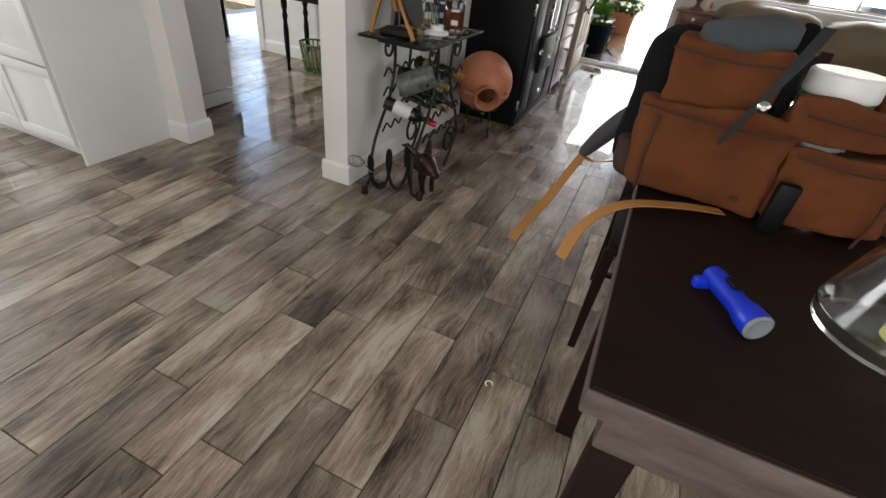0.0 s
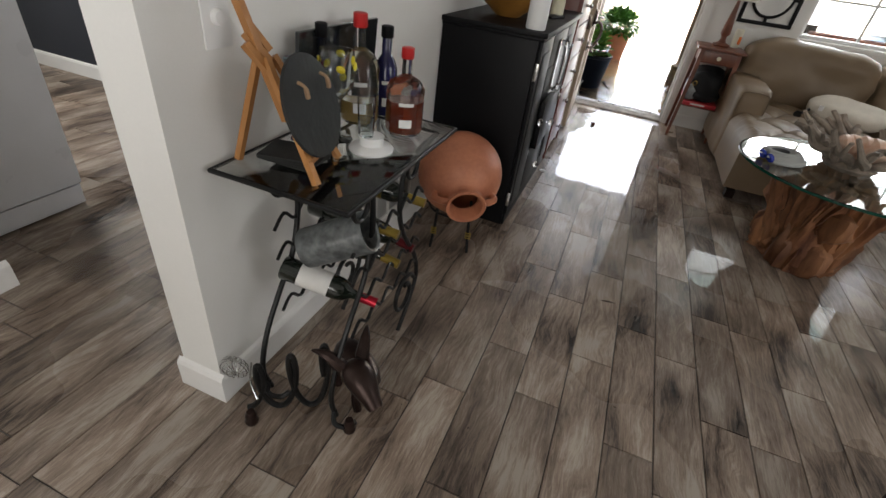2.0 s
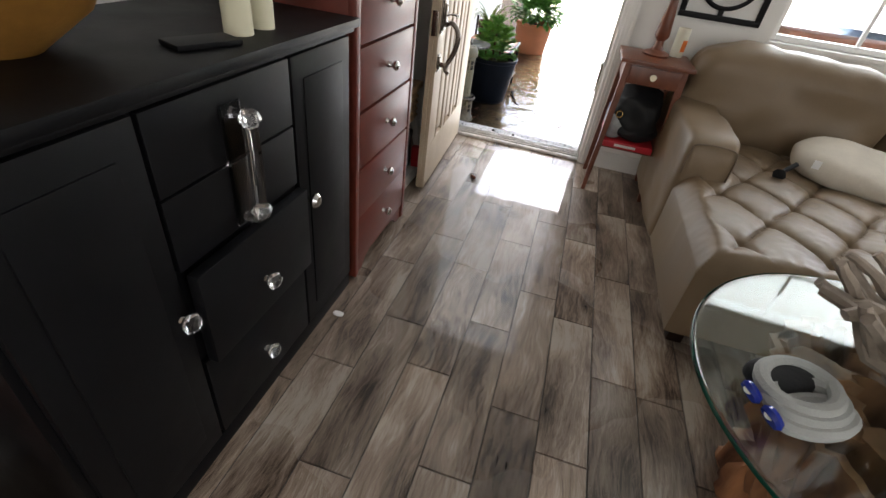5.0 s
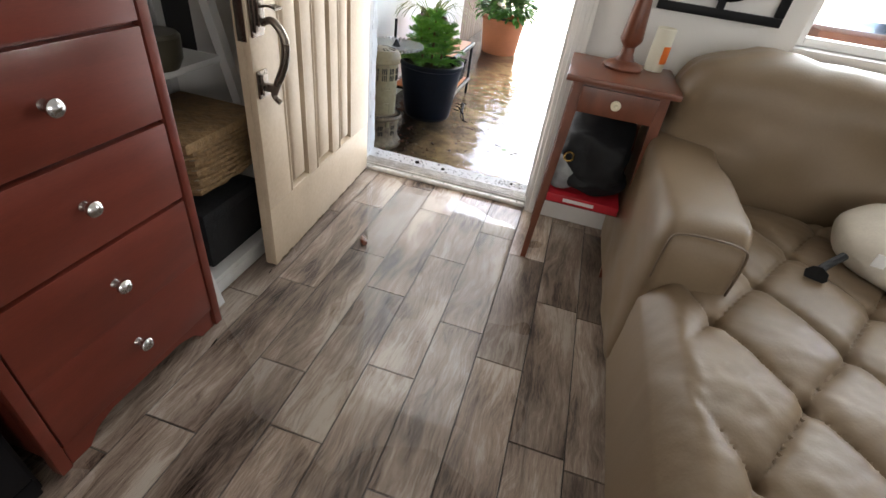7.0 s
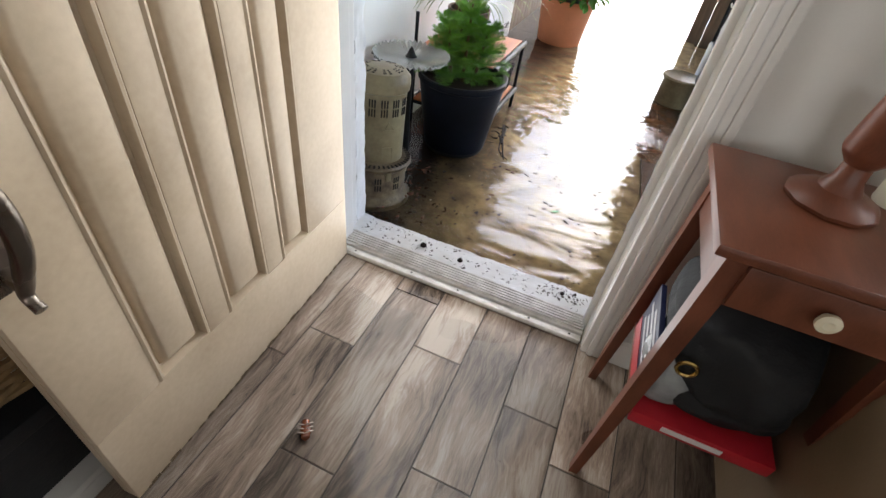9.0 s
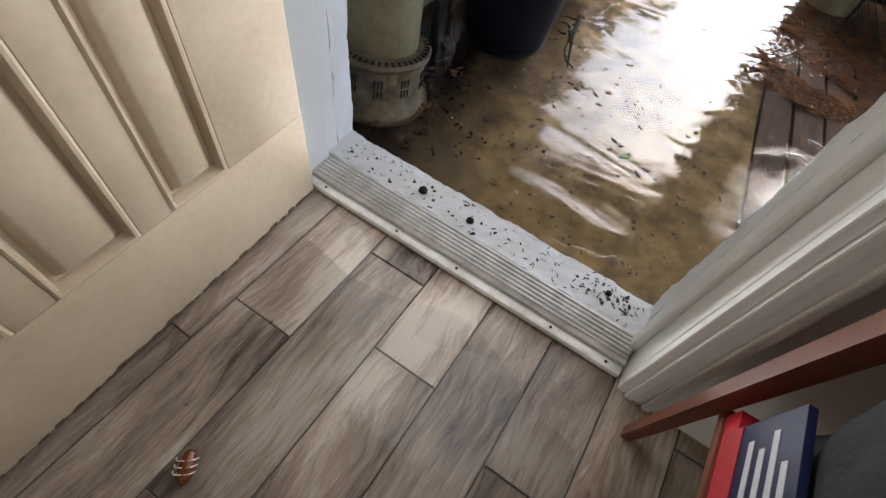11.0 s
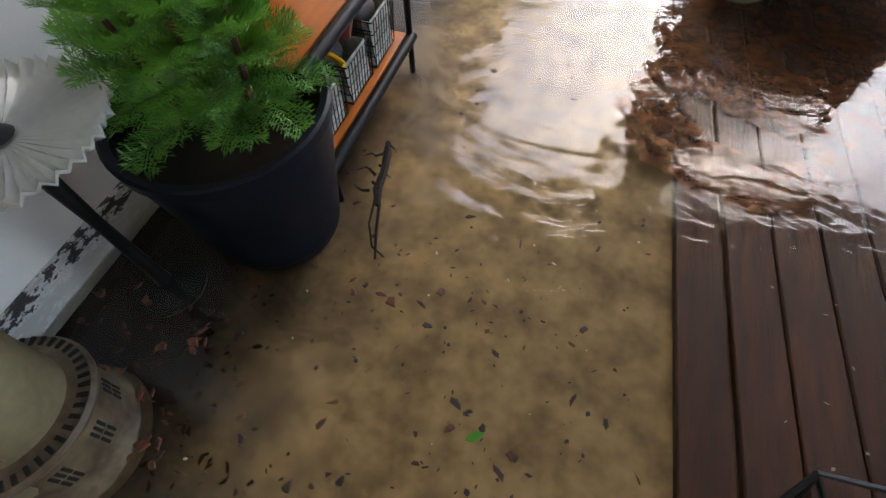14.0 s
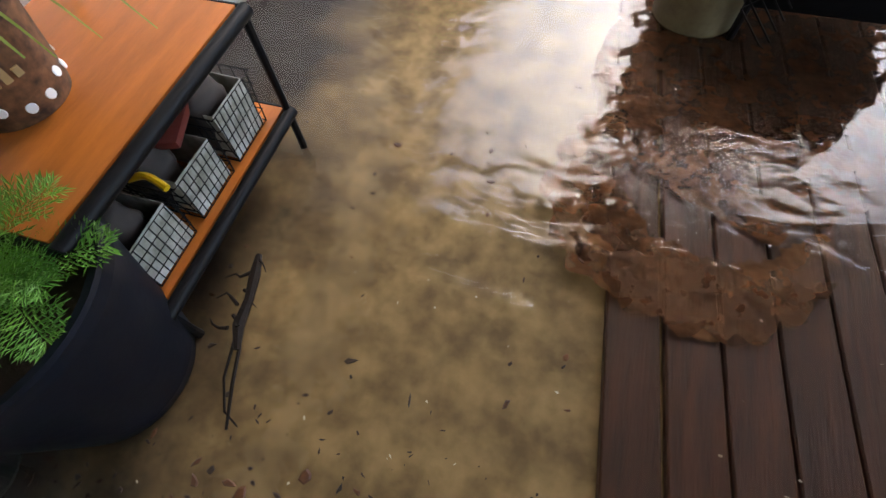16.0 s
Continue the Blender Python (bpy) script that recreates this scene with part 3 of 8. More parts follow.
def tufted(bm, x0, x1, y0, y1, z0, z1, sx, sy, deep=0.035, nx=150, ny=200, edge=0.09):
    """A cushion with buttons drawn in on a diamond grid, creases between them and full pillows."""
    rows = []
    for b in range(ny + 1):
        row = []
        for a in range(nx + 1):
            x, y = x0 + (x1 - x0) * a / nx, y0 + (y1 - y0) * b / ny
            d = min(x - x0, x1 - x, y - y0, y1 - y)
            wx = x + 0.012 * noise.noise(Vector((x * 5, y * 5, 3.0)))
            wy = y + 0.012 * noise.noise(Vector((x * 5, y * 5, 8.0)))
            p, q = (wx - x0 - 0.16) / sx, (wy - y0 - 0.17) / (2 * sy)
            s1, s2 = abs(math.sin(math.pi * (p + q))), abs(math.sin(math.pi * (p - q)))
            inner = min(1.0, max(0.0, (d - 0.05) / 0.10))
            z = z1 - edge * max(0, 1 - d / edge) ** 2.4
            z -= inner * deep * (0.80 * (1 - (s1 * s2) ** 0.26) + 0.7 * math.exp(-(s1 * s1 + s2 * s2) / 0.035))
            fold = noise.noise(Vector(((x + y) * 16, (x - y) * 5, 2.0))) * math.exp(-(s1 * s1 + s2 * s2) / 0.7)
            z += 0.007 * fold + 0.004 * noise.noise(Vector((x * 9, y * 9, 1.3))) + 0.0018 * noise.noise(Vector((x * 34, y * 34, 4.0)))
            row.append(bm.verts.new((x, y, z)))
        rows.append(row)
    for a, b in zip(rows, rows[1:]):
        for k in range(nx):
            bm.faces.new((a[k], a[k + 1], b[k + 1], b[k]))
    rim = rows[0] + [r[-1] for r in rows[1:]] + rows[-1][-2::-1] + [r[0] for r in rows[-2:0:-1]]
    low = [bm.verts.new((v.co.x, v.co.y, z0)) for v in rim]
    for k in range(len(rim)):
        bm.faces.new((rim[k], low[k], low[(k + 1) % len(rim)], rim[(k + 1) % len(rim)]))


# ---- black cabinet along the partition ----
def knob(parent, at, mat, r=0.016, axis="x", label=""):
    bm = bmesh.new()
    lathe(bm, ((0, 0), (r * 0.7, 0), (r * 0.45, 0.010), (r * 0.45, 0.016), (r, 0.022), (r * 1.05, 0.030), (r * 0.6, 0.038), (0, 0.040)), segs=14, m=Matrix.Rotation(radians(90), 4, "Y"))
    ob = part("knob", bm, mat, parent, label)
    ob.location = at
    return ob


cab = thing("black_cabinet", (0, -2.385, 0), "tall black painted wooden cabinet with crystal knobs", "cabinet")
Y = -2.385
part("body", boxes(((-0.434, -2.93 - Y, 0.002), (0.040, -1.83 - Y, 0.985)), bevel=0.006), BLACK, cab)
part("top", boxes(((-0.434, -2.955 - Y, 0.987), (0.078, -1.805 - Y, 1.012)), ((-0.434, -2.942 - Y, 0.972), (0.064, -1.818 - Y, 0.988)), bevel=0.007), BLACK, cab, "moulded black cabinet top")
part("plinth", boxes(((0.035, -2.92 - Y, 0.002), (0.052, -1.84 - Y, 0.06)), bevel=0.003), BLACK, cab)
doors = []
for y0, y1, z0, z1, x in ((-2.915, -2.622, 0.07, 0.965, 0.058), (-2.16, -1.845, 0.07, 0.965, 0.058)):
    doors.append(part("door", boxes(((0.041, y0 - Y, z0), (x, y1 - Y, z1)), ((x - 0.006, y0 + 0.05 - Y, z0 + 0.06), (x + 0.004, y1 - 0.05 - Y, z1 - 0.06)), bevel=0.004), BLACK, cab))
drawers = []
for z0, z1 in ((0.80, 0.965), (0.63, 0.795), (0.07, 0.355)):
    drawers.append(part("drawer", boxes(((0.041, -2.612 - Y, z0), (0.058, -2.170 - Y, z1)), bevel=0.004), BLACK, cab))
drawers.append(part("drawer", boxes(((0.060, -2.605 - Y, 0.36), (0.090, -2.175 - Y, 0.622)), bevel=0.004), BLACK, cab, "black drawer pulled slightly open"))
CRYSTAL = glass_material("cut_crystal", (0.95, 0.95, 0.96), 0.05)
for y, z, x, p in ((-2.645, 0.53, 0.062, doors[0]), (-2.40, 0.47, 0.092, drawers[3]), (-2.40, 0.19, 0.06, drawers[2]), (-2.13, 0.56, 0.062, doors[1])):
    bm = bmesh.new()
    lathe(bm, ((0, 0), (0.008, 0), (0.008, 0.012), (0.020, 0.018), (0.024, 0.028), (0.016, 0.038), (0, 0.042)), segs=8, m=Matrix.Rotation(radians(90), 4, "Y"))
    ob = part("knob", bm, CRYSTAL if p is not doors[1] else CHROME, p, "faceted crystal knob" if p is not doors[1] else "small metal knob")
    ob.location = (x, y - Y, z)
bm = bmesh.new()
tube(bm, smooth_line([(0.062, 0, 0.905), (0.105, 0, 0.90), (0.112, 0, 0.80), (0.108, 0, 0.70), (0.100, 0, 0.66), (0.062, 0, 0.655)]), 0.013, 8)
for z in (0.90, 0.68):
    lathe(bm, ((0, -0.022), (0.018, -0.014), (0.024, 0), (0.018, 0.014), (0, 0.022)), (0.108, 0, z), 8)
box(bm, (0.058, -0.03, 0.64), (0.066, 0.03, 0.925), 0.003)
ob = part("pull", bm, CRYSTAL, cab, "long ornate crystal and metal pull")
ob.location = (0, -2.40 - Y, 0)
for z in (0.84, 0.17):
    part("hinge", boxes(((0.045, -2.938 - Y, z - 0.04), (0.062, -2.928 - Y, z + 0.04)), bevel=0.002), CHROME, cab, "chrome hinge")

# jars and dishes on the cabinet
bm = bmesh.new()
lathe(bm, ((0, 0), (0.043, 0), (0.046, 0.006), (0.046, 0.17), (0.030, 0.19), (0, 0.195)), segs=24)
bottle = one("white_bottle", bm, WHITE, (0.0, -2.88, 1.0125), "white plastic bottle standing on the black cabinet", "bottle")
bm = bmesh.new()
lathe(bm, ((0, 0), (0.06, 0), (0.15, 0.07), (0.19, 0.14), (0.185, 0.145), (0.14, 0.08), (0.05, 0.015), (0, 0.012)), segs=28)
one("wooden_bowl", bm, material("amber_bowl_wood", (0.30, 0.14, 0.03), 0.3, vary=0.4), (-0.21, -2.60, 1.0125), "amber wooden bowl on top of the black cabinet", "bowl")
for y, r in ((-2.22, 0.032), (-2.13, 0.028)):
    bm = bmesh.new()
    lathe(bm, ((0, 0), (r, 0), (r, 0.06), (r * 0.92, 0.085), (0, 0.085)), segs=20)
    one("candle_jar", bm, material("cream_wax", (0.70, 0.66, 0.48), 0.5, vary=0.05), (-0.03, y, 1.0125), "cream wax candle jar on the black cabinet", "candle")
bm = bmesh.new()
box(bm, (-0.07, -0.035, 0), (0.07, 0.035, 0.012), 0.004)
one("phone", bm, BLACK, (-0.02, -2.35, 1.0125), "dark flat telephone lying on the cabinet", "phone", turn=70)

# ---- red chest of drawers ----
chest = thing("chest_of_drawers", (0, -1.518, 0), "cherry red chest of drawers with nickel knobs", "chest of drawers")
bm = boxes(((-0.434, -0.282, 0.07), (0.036, 0.282, 1.17)), bevel=0.005)
part("body", bm, CHERRY, chest)
part("top", boxes(((-0.436, -0.297, 1.172), (0.075, 0.297, 1.197)), bevel=0.007), CHERRY, chest)
for s in (-1, 1):
    part("stile", boxes(((0.030, s * 0.268 - 0.014, 0.005), (0.062, s * 0.268 + 0.014, 1.168)), bevel=0.004), CHERRY, chest)
    bm = bmesh.new()
    box(bm, (-0.43, s * 0.268 - 0.013, 0.003), (-0.39, s * 0.268 + 0.013, 0.07), 0.003)
    part("foot", bm, CHERRY, chest)
# shaped apron between the feet
pts = [(-0.25, 0.003), (-0.20, 0.003), (-0.17, 0.035), (-0.12, 0.052), (0.12, 0.052), (0.17, 0.035), (0.20, 0.003), (0.25, 0.003), (0.25, 0.072), (-0.25, 0.072)]
bm = bmesh.new()
outline(bm, pts, 0, 0.016)
bmesh.ops.transform(bm, matrix=Matrix(((0, 0, 1, 0.036), (1, 0, 0, 0), (0, 1, 0, 0), (0, 0, 0, 1))), verts=bm.verts)
part("apron", bm, CHERRY, chest)
for z0 in (0.075, 0.275, 0.49, 0.705, 0.92):
    d = part("drawer", boxes(((0.034, -0.250, z0 + 0.004), (0.060, 0.250, min(z0 + 0.209, 1.165))), bevel=0.004), CHERRY, chest)
    knob(d, (0.060, 0.0, z0 + 0.112), CHROME, 0.017, label="round nickel knob")

# ---- ladder shelf behind the open door ----
LADDER = material("grey_white_paint", (0.55, 0.55, 0.53), 0.5, vary=0.12)
lad = thing("ladder_shelf", (-0.21, -0.93, 0), "grey-white painted ladder shelf holding a basket", "shelf")
for y in (-0.25, 0.18):
    bm = bmesh.new()
    tube(bm, [(0.21, y, 0.0), (-0.20, y, 1.75)], 0.024, 4)
    part("rail", bm, LADDER, lad)
for z in (0.055, 0.36, 0.69, 1.03):
    x1 = 0.21 - 0.41 * z / 1.75
    part("shelf", boxes(((-0.215, -0.235, z), (x1 - 0.01, 0.165, z + 0.022)), bevel=0.004), LADDER, lad)
for y in (-0.25, 0.18):
    part("back_post", boxes(((-0.224, y - 0.018, 0), (-0.19, y + 0.018, 1.75)), bevel=0.003), LADDER, lad)
part("lip", boxes(((0.17, -0.235, 0.003), (0.185, 0.165, 0.052)), bevel=0.003), LADDER, lad)


def wicker_basket(at, w, d, h, label):
    b = thing("wicker_basket", at, label, "basket")
    bm = bmesh.new()
    rows = 9
    for k in range(rows):
        z = h * (k + 0.5) / rows
        n = 26
        ring = []
        for i in range(n):
            a = 2 * math.pi * i / n
            cx, cy = math.cos(a), math.sin(a)
            q = (abs(cx) ** 6 + abs(cy) ** 6) ** (-1 / 6)
            o = 0.004 * (1 if (i + k) % 2 else -1)
            ring.append((cx * q * (w / 2 + o), cy * q * (d / 2 + o), z))
        tube(bm, ring, h / rows * 0.55, 6, closed=True)
    part("weave", bm, WICKER, b)
    bm = bmesh.new()
    box(bm, (-w / 2 - 0.012, -d / 2 - 0.012, h), (w / 2 + 0.012, d / 2 + 0.012, h + 0.035), 0.012)
    part("lid", bm, WICKER, b, "woven seagrass lid")
    return b


wicker_basket((-0.19, -0.96, 0.3825), 0.30, 0.33, 0.15, "lidded seagrass basket on the ladder shelf")
sbx = thing("storage_box", (-0.20, -0.95, 0.0775), "black storage box on the lowest ladder shelf", "box")
part("body", boxes(((-0.135, -0.145, 0), (0.135, 0.145, 0.175)), bevel=0.008), BLACKRUBBER, sbx)
part("lid", boxes(((-0.141, -0.151, 0.176), (0.141, 0.151, 0.22)), bevel=0.008), BLACKRUBBER, sbx)
one("red_carton", boxes(((-0.03, -0.02, 0), (0.03, 0.02, 0.12)), bevel=0.003), material("red_card", (0.45, 0.02, 0.03), 0.5), (-0.025, -0.80, 0.0775), "small red carton on the lowest ladder shelf", "box")
bm = bmesh.new()
lathe(bm, ((0, 0), (0.06, 0), (0.075, 0.03), (0.078, 0.09), (0.07, 0.10), (0, 0.10)), segs=20)
one("dark_pot", bm, material("dark_glazed_clay", (0.05, 0.045, 0.03), 0.3), (-0.22, -0.98, 0.7125), "dark glazed pot on the ladder shelf", "pot")
sign = thing("wall_sign", (-0.425, -0.72, 0.62), "black board sign leaning behind the ladder shelf", "sign")
part("board", boxes(((-0.008, -0.13, 0), (0.008, 0.13, 0.5)), bevel=0.003), material("chalkboard", (0.03, 0.03, 0.032), 0.7), sign)
part("panel", boxes(((0.009, -0.11, 0.24), (0.014, 0.11, 0.46)), bevel=0.001), WHITE, sign, "white lettered panel")
for k, w in enumerate((0.16, 0.12)):
    part("lettering", boxes(((0.0145, -w / 2, 0.38 - 0.09 * k), (0.0165, w / 2, 0.42 - 0.09 * k))), BLACK, sign, "plain bar of black writing")

# ---- front door, swung open ----
door = thing("front_door", (-0.008, 0.0, 0), "grubby cream front door with fluted panels, wide open", "door", turn=2.6)
X0, X1 = -0.012, 0.033
bm = bmesh.new()
box(bm, (X0, -0.925, 0.012), (X1 - 0.022, -0.004, 2.04))
PAN = [(-0.775, -0.627), (-0.562, -0.410), (-0.346, -0.214)]
zs = ((0.012, 0.262), (1.86, 2.04))
for z0, z1 in zs:
    box(bm, (X1 - 0.0225, -0.925, z0), (X1, -0.004, z1), 0.003)
ys = [-0.925, -0.775, -0.627, -0.562, -0.410, -0.346, -0.214, -0.004]
for a, b in ((0, 1), (2, 3), (4, 5), (6, 7)):
    box(bm, (X1 - 0.0225, ys[a], 0.2615), (X1, ys[b], 1.8605), 0.004)
part("leaf", bm, CREAM, door)
for a, b in PAN:
    bm = bmesh.new()
    # raised field with sloping margins and a bead all round
    z0, z1 = 0.262, 1.86
    rows = []
    for o, x in ((0.0, X1 - 0.002), (0.005, X1 + 0.003), (0.010, X1 + 0.002), (0.015, X1 - 0.019), (0.024, X1 - 0.020), (0.034, X1 - 0.004), (0.040, X1 - 0.001)):
        rows.append([bm.verts.new((x, yy, zz)) for yy, zz in ((a + o, z0 + o), (b - o, z0 + o), (b - o, z1 - o), (a + o, z1 - o))])
    for r, q in zip(rows, rows[1:]):
        for k in range(4):
            bm.faces.new((r[k], r[(k + 1) % 4], q[(k + 1) % 4], q[k]))
    bm.faces.new(rows[-1])
    part("panel", bm, CREAM, door)
BRUSHED = material("antique_nickel", (0.20, 0.17, 0.14), 0.25, metal=0.9, vary=0.4, bump=0.05)
part("handle_plate", boxes(((X1 + 0.0005, -0.918, 0.832), (X1 + 0.008, -0.858, 0.990)), ((X1 + 0.008, -0.911, 0.845), (X1 + 0.016, -0.865, 0.977)), ((X1 + 0.016, -0.904, 0.862), (X1 + 0.024, -0.872, 0.960)), bevel=0.006), BRUSHED, door, "stepped nickel handle plate")
bm = bmesh.new()
line = smooth_line([(X1 + 0.018, -0.888, 0.868), (X1 + 0.055, -0.888, 0.880), (X1 + 0.085, -0.883, 0.835), (X1 + 0.078, -0.883, 0.765), (X1 + 0.048, -0.888, 0.695), (X1 + 0.042, -0.893, 0.668), (X1 + 0.062, -0.896, 0.652)])
tube(bm, line, [0.0085 + 0.0045 * math.sin(math.pi * min(1, k / (len(line) * 0.85))) for k in range(len(line))], 12)
part("grip", bm, BRUSHED, door, "curved nickel door grip")
part("lower_plate", boxes(((X1 + 0.0005, -0.916, 0.656), (X1 + 0.007, -0.864, 0.738)), ((X1 + 0.007, -0.908, 0.666), (X1 + 0.014, -0.872, 0.728)), ((X1 + 0.012, -0.900, 0.678), (X1 + 0.045, -0.880, 0.702)), bevel=0.005), BRUSHED, door)
bm = bmesh.new()
rows = []
for k in range(9):
    u = k / 8
    w, x, z = 0.008 + 0.011 * u ** 2, X1 + 0.020 + 0.058 * u, 0.908 + 0.012 * math.sin(u * 2.2) - 0.006 * u
    rows.append([bm.verts.new(p) for p in ((x, -0.888 - w, z), (x, -0.888 + w, z), (x, -0.888 + w, z + 0.006), (x, -0.888 - w, z + 0.006))])
for a, b in zip(rows, rows[1:]):
    for k in range(4):
        bm.faces.new((a[k], a[(k + 1) % 4], b[(k + 1) % 4], b[k]))
bm.faces.new(rows[0]), bm.faces.new(rows[-1][::-1])
part("thumb_latch", bm, BRUSHED, door)
part("latch_plate", boxes(((X0 + 0.008, -0.9275, 0.82), (X1 - 0.008, -0.9252, 0.93)), bevel=0.001), BRUSHED, door)
DIRT = material("crumbling_mud", (0.13, 0.09, 0.05), 0.9, vary=0.5, scale=60, bump=0.8)
bm = bmesh.new()
rng = random.Random(8)
for k in range(70):
    y, s = -0.92 + 0.9 * rng.random(), 0.003 + 0.005 * rng.random()
    box(bm, (X1 - 0.001, y, 0.010), (X1 + 0.0006 + s * 0.15, y + s * 3, 0.013 + s * 1.2 * rng.random()))
part("mud_line", bm, DIRT, door, "dried mud along the door's foot")

# ---- side table with lamp by the door ----
st = thing("side_table", (1.15, -0.25, 0), "slim mahogany side table with one drawer", "side table")
part("top", boxes(((-0.207, -0.185, 0.770), (0.175, 0.185, 0.792)), bevel=0.006), MAHOG, st)
part("case", boxes(((-0.175, -0.155, 0.665), (0.145, 0.16, 0.769)), bevel=0.003), MAHOG, st)
d = part("drawer", boxes(((-0.145, -0.168, 0.675), (0.115, -0.155, 0.76)), bevel=0.004), MAHOG, st)
bm = bmesh.new()
lathe(bm, ((0, 0), (0.008, 0), (0.008, 0.008), (0.017, 0.012), (0.017, 0.018), (0.008, 0.021), (0, 0.017)), segs=18, m=Matrix.Rotation(radians(90), 4, "X"))
ob = part("knob", bm, material("ivory_knob", (0.75, 0.68, 0.5), 0.3), d, "ivory and brass knob")
ob.location = (-0.02, -0.1685, 0.718)
for sx, sy in ((-1, -1), (1, -1), (-1, 1), (1, 1)):
    bm = bmesh.new()
    cx, cy = (-0.158 if sx < 0 else 0.128), sy * 0.137
    top = [bm.verts.new((cx + a * 0.019, cy + b * 0.019, 0.765)) for a, b in ((-1, -1), (1, -1), (1, 1), (-1, 1))]
    bot = [bm.verts.new((cx + sx * 0.030 + a * 0.011, cy + sy * 0.02 + b * 0.011, 0.0)) for a, b in ((-1, -1), (1, -1), (1, 1), (-1, 1))]
    for k in range(4):
        bm.faces.new((top[k], top[(k + 1) % 4], bot[(k + 1) % 4], bot[k]))
    bm.faces.new(top), bm.faces.new(bot[::-1])
    part("leg", bm, MAHOG, st)
part("shelf", boxes(((-0.165, -0.145, 0.285), (0.14, 0.145, 0.30)), bevel=0.003), MAHOG, st)
lampt = thing("table_lamp", (1.13, -0.20, 0.793), "turned mahogany table lamp on the side table", "lamp")
bm = bmesh.new()
lathe(bm, ((0, 0), (0.072, 0), (0.075, 0.008), (0.066, 0.018), (0.035, 0.030), (0.024, 0.05), (0.022, 0.075), (0.036, 0.092), (0.040, 0.10), (0.030, 0.20), (0.018, 0.30), (0.012, 0.36), (0, 0.36)), segs=10)
part("base", bm, MAHOG, lampt)
bm = bmesh.new()
lathe(bm, ((0.15, 0.36), (0.09, 0.56), (0.088, 0.56), (0.148, 0.36)), segs=28)
part("shade", bm, material("linen_shade", (0.62, 0.58, 0.50), 0.8), lampt, "pale linen lamp shade")
bottle2 = thing("candle", (1.245, -0.135, 0.793), "pale cylinder candle with an orange label", "candle")
bm = bmesh.new()
lathe(bm, ((0, 0), (0.033, 0), (0.034, 0.004), (0.034, 0.145), (0.031, 0.148), (0.030, 0.14), (0, 0.138)), segs=24)
part("wax", bm, material("pale_wax", (0.72, 0.69, 0.56), 0.4, vary=0.05), bottle2)
bm = bmesh.new()
for k in range(6):
    a0, a1 = [radians(-78 + 12 * (k + q)) for q in (0, 1)]
    bm.faces.new([bm.verts.new((0.0352 * math.cos(a), 0.0352 * math.sin(a), z)) for a, z in ((a0, 0.03), (a1, 0.03), (a1, 0.09), (a0, 0.09))])
part("label", bm, material("orange_label", (0.85, 0.20, 0.03), 0.5), bottle2, "orange paper label")
# boxed things on the lower shelf
one("red_box", boxes(((-0.15, -0.15, 0), (0.13, 0.15, 0.035)), bevel=0.003), material("red_print", (0.55, 0.02, 0.035), 0.4), (1.14, -0.27, 0.3012), "flat red and white printed box on the side table's shelf", "box")
one("printed_bar", boxes(((-0.06, -0.002, 0), (0.06, 0, 0.014))), WHITE, (1.115, -0.4205, 0.312), "white bar of lettering on the red box", "lettering")
bag = thing("packed_bag", (1.13, -0.25, 0.337), "black bag in clear plastic on the side table's shelf", "bag")
bm = bmesh.new()
softbox(bm, (-0.135, -0.145, 0), (0.135, 0.13, 0.275), 4, 16, ripple=0.05, seed=3)
part("body", bm, BLACKRUBBER, bag)
bm = bmesh.new()
softbox(bm, (-0.15, -0.150, 0.0), (-0.055, -0.02, 0.15), 3, 8, ripple=0.02, seed=9)
part("plastic", bm, material("clear_plastic_wrap", (0.35, 0.37, 0.38), 0.12, vary=0.5, scale=14, bump=0.9, bump_scale=30), bag, "crumpled clear plastic")
bm = bmesh.new()
tube(bm, [(-0.10 + 0.018 * math.cos(a), -0.152, 0.155 + 0.018 * math.sin(a)) for a in [k * math.pi / 8 for k in range(16)]], 0.004, 6, closed=True)
part("grommet", bm, material("brass", (0.6, 0.42, 0.15), 0.25, metal=1.0), bag, "brass grommet")
crt = thing("printed_carton", (0.982, -0.27, 0.337), "narrow dark blue printed carton beside the bag", "box")
part("sleeve", boxes(((-0.006, -0.10, 0), (0.006, 0.10, 0.15)), bevel=0.002), material("navy_print", (0.008, 0.012, 0.05), 0.4), crt)
PRINT = material("pale_print", (0.55, 0.55, 0.58), 0.5)
for z, a, b in ((0.128, -0.085, 0.03), (0.108, -0.085, 0.075), (0.086, -0.085, 0.055), (0.064, -0.085, 0.07)):
    part("print", boxes(((-0.0072, a, z - 0.005), (-0.0062, b, z + 0.005))), PRINT, crt, "line of pale print")
part("corner", boxes(((-0.0075, -0.099, 0.002), (-0.0062, 0.098, 0.04))), material("red_print", (0.45, 0.03, 0.04), 0.4), crt, "red printed band")

# ---- tan leather chaise sofa ----
sofa = thing("sofa", (1.3, 0, 0), "tan leather sofa with a tufted chaise seat", "sofa")
bm = bmesh.new()
tufted(bm, 0.0, 0.98, -1.70, -0.30, 0.10, 0.470, 0.30, 0.215, 0.05)
part("chaise_seat", bm, LEATHER, sofa, "button-tufted leather seat")
bm = bmesh.new()
tufted(bm, 0.985, 2.35, -1.02, -0.30, 0.10, 0.470, 0.30, 0.215, 0.04)
part("seat", bm, LEATHER, sofa)
bm = bmesh.new()
softbox(bm, (-0.005, -1.69, 0.05), (0.985, -0.12, 0.36), 14, 12)
softbox(bm, (0.98, -1.01, 0.05), (2.36, -0.12, 0.36), 14, 12)
part("base", bm, LEATHER, sofa)
bm = bmesh.new()
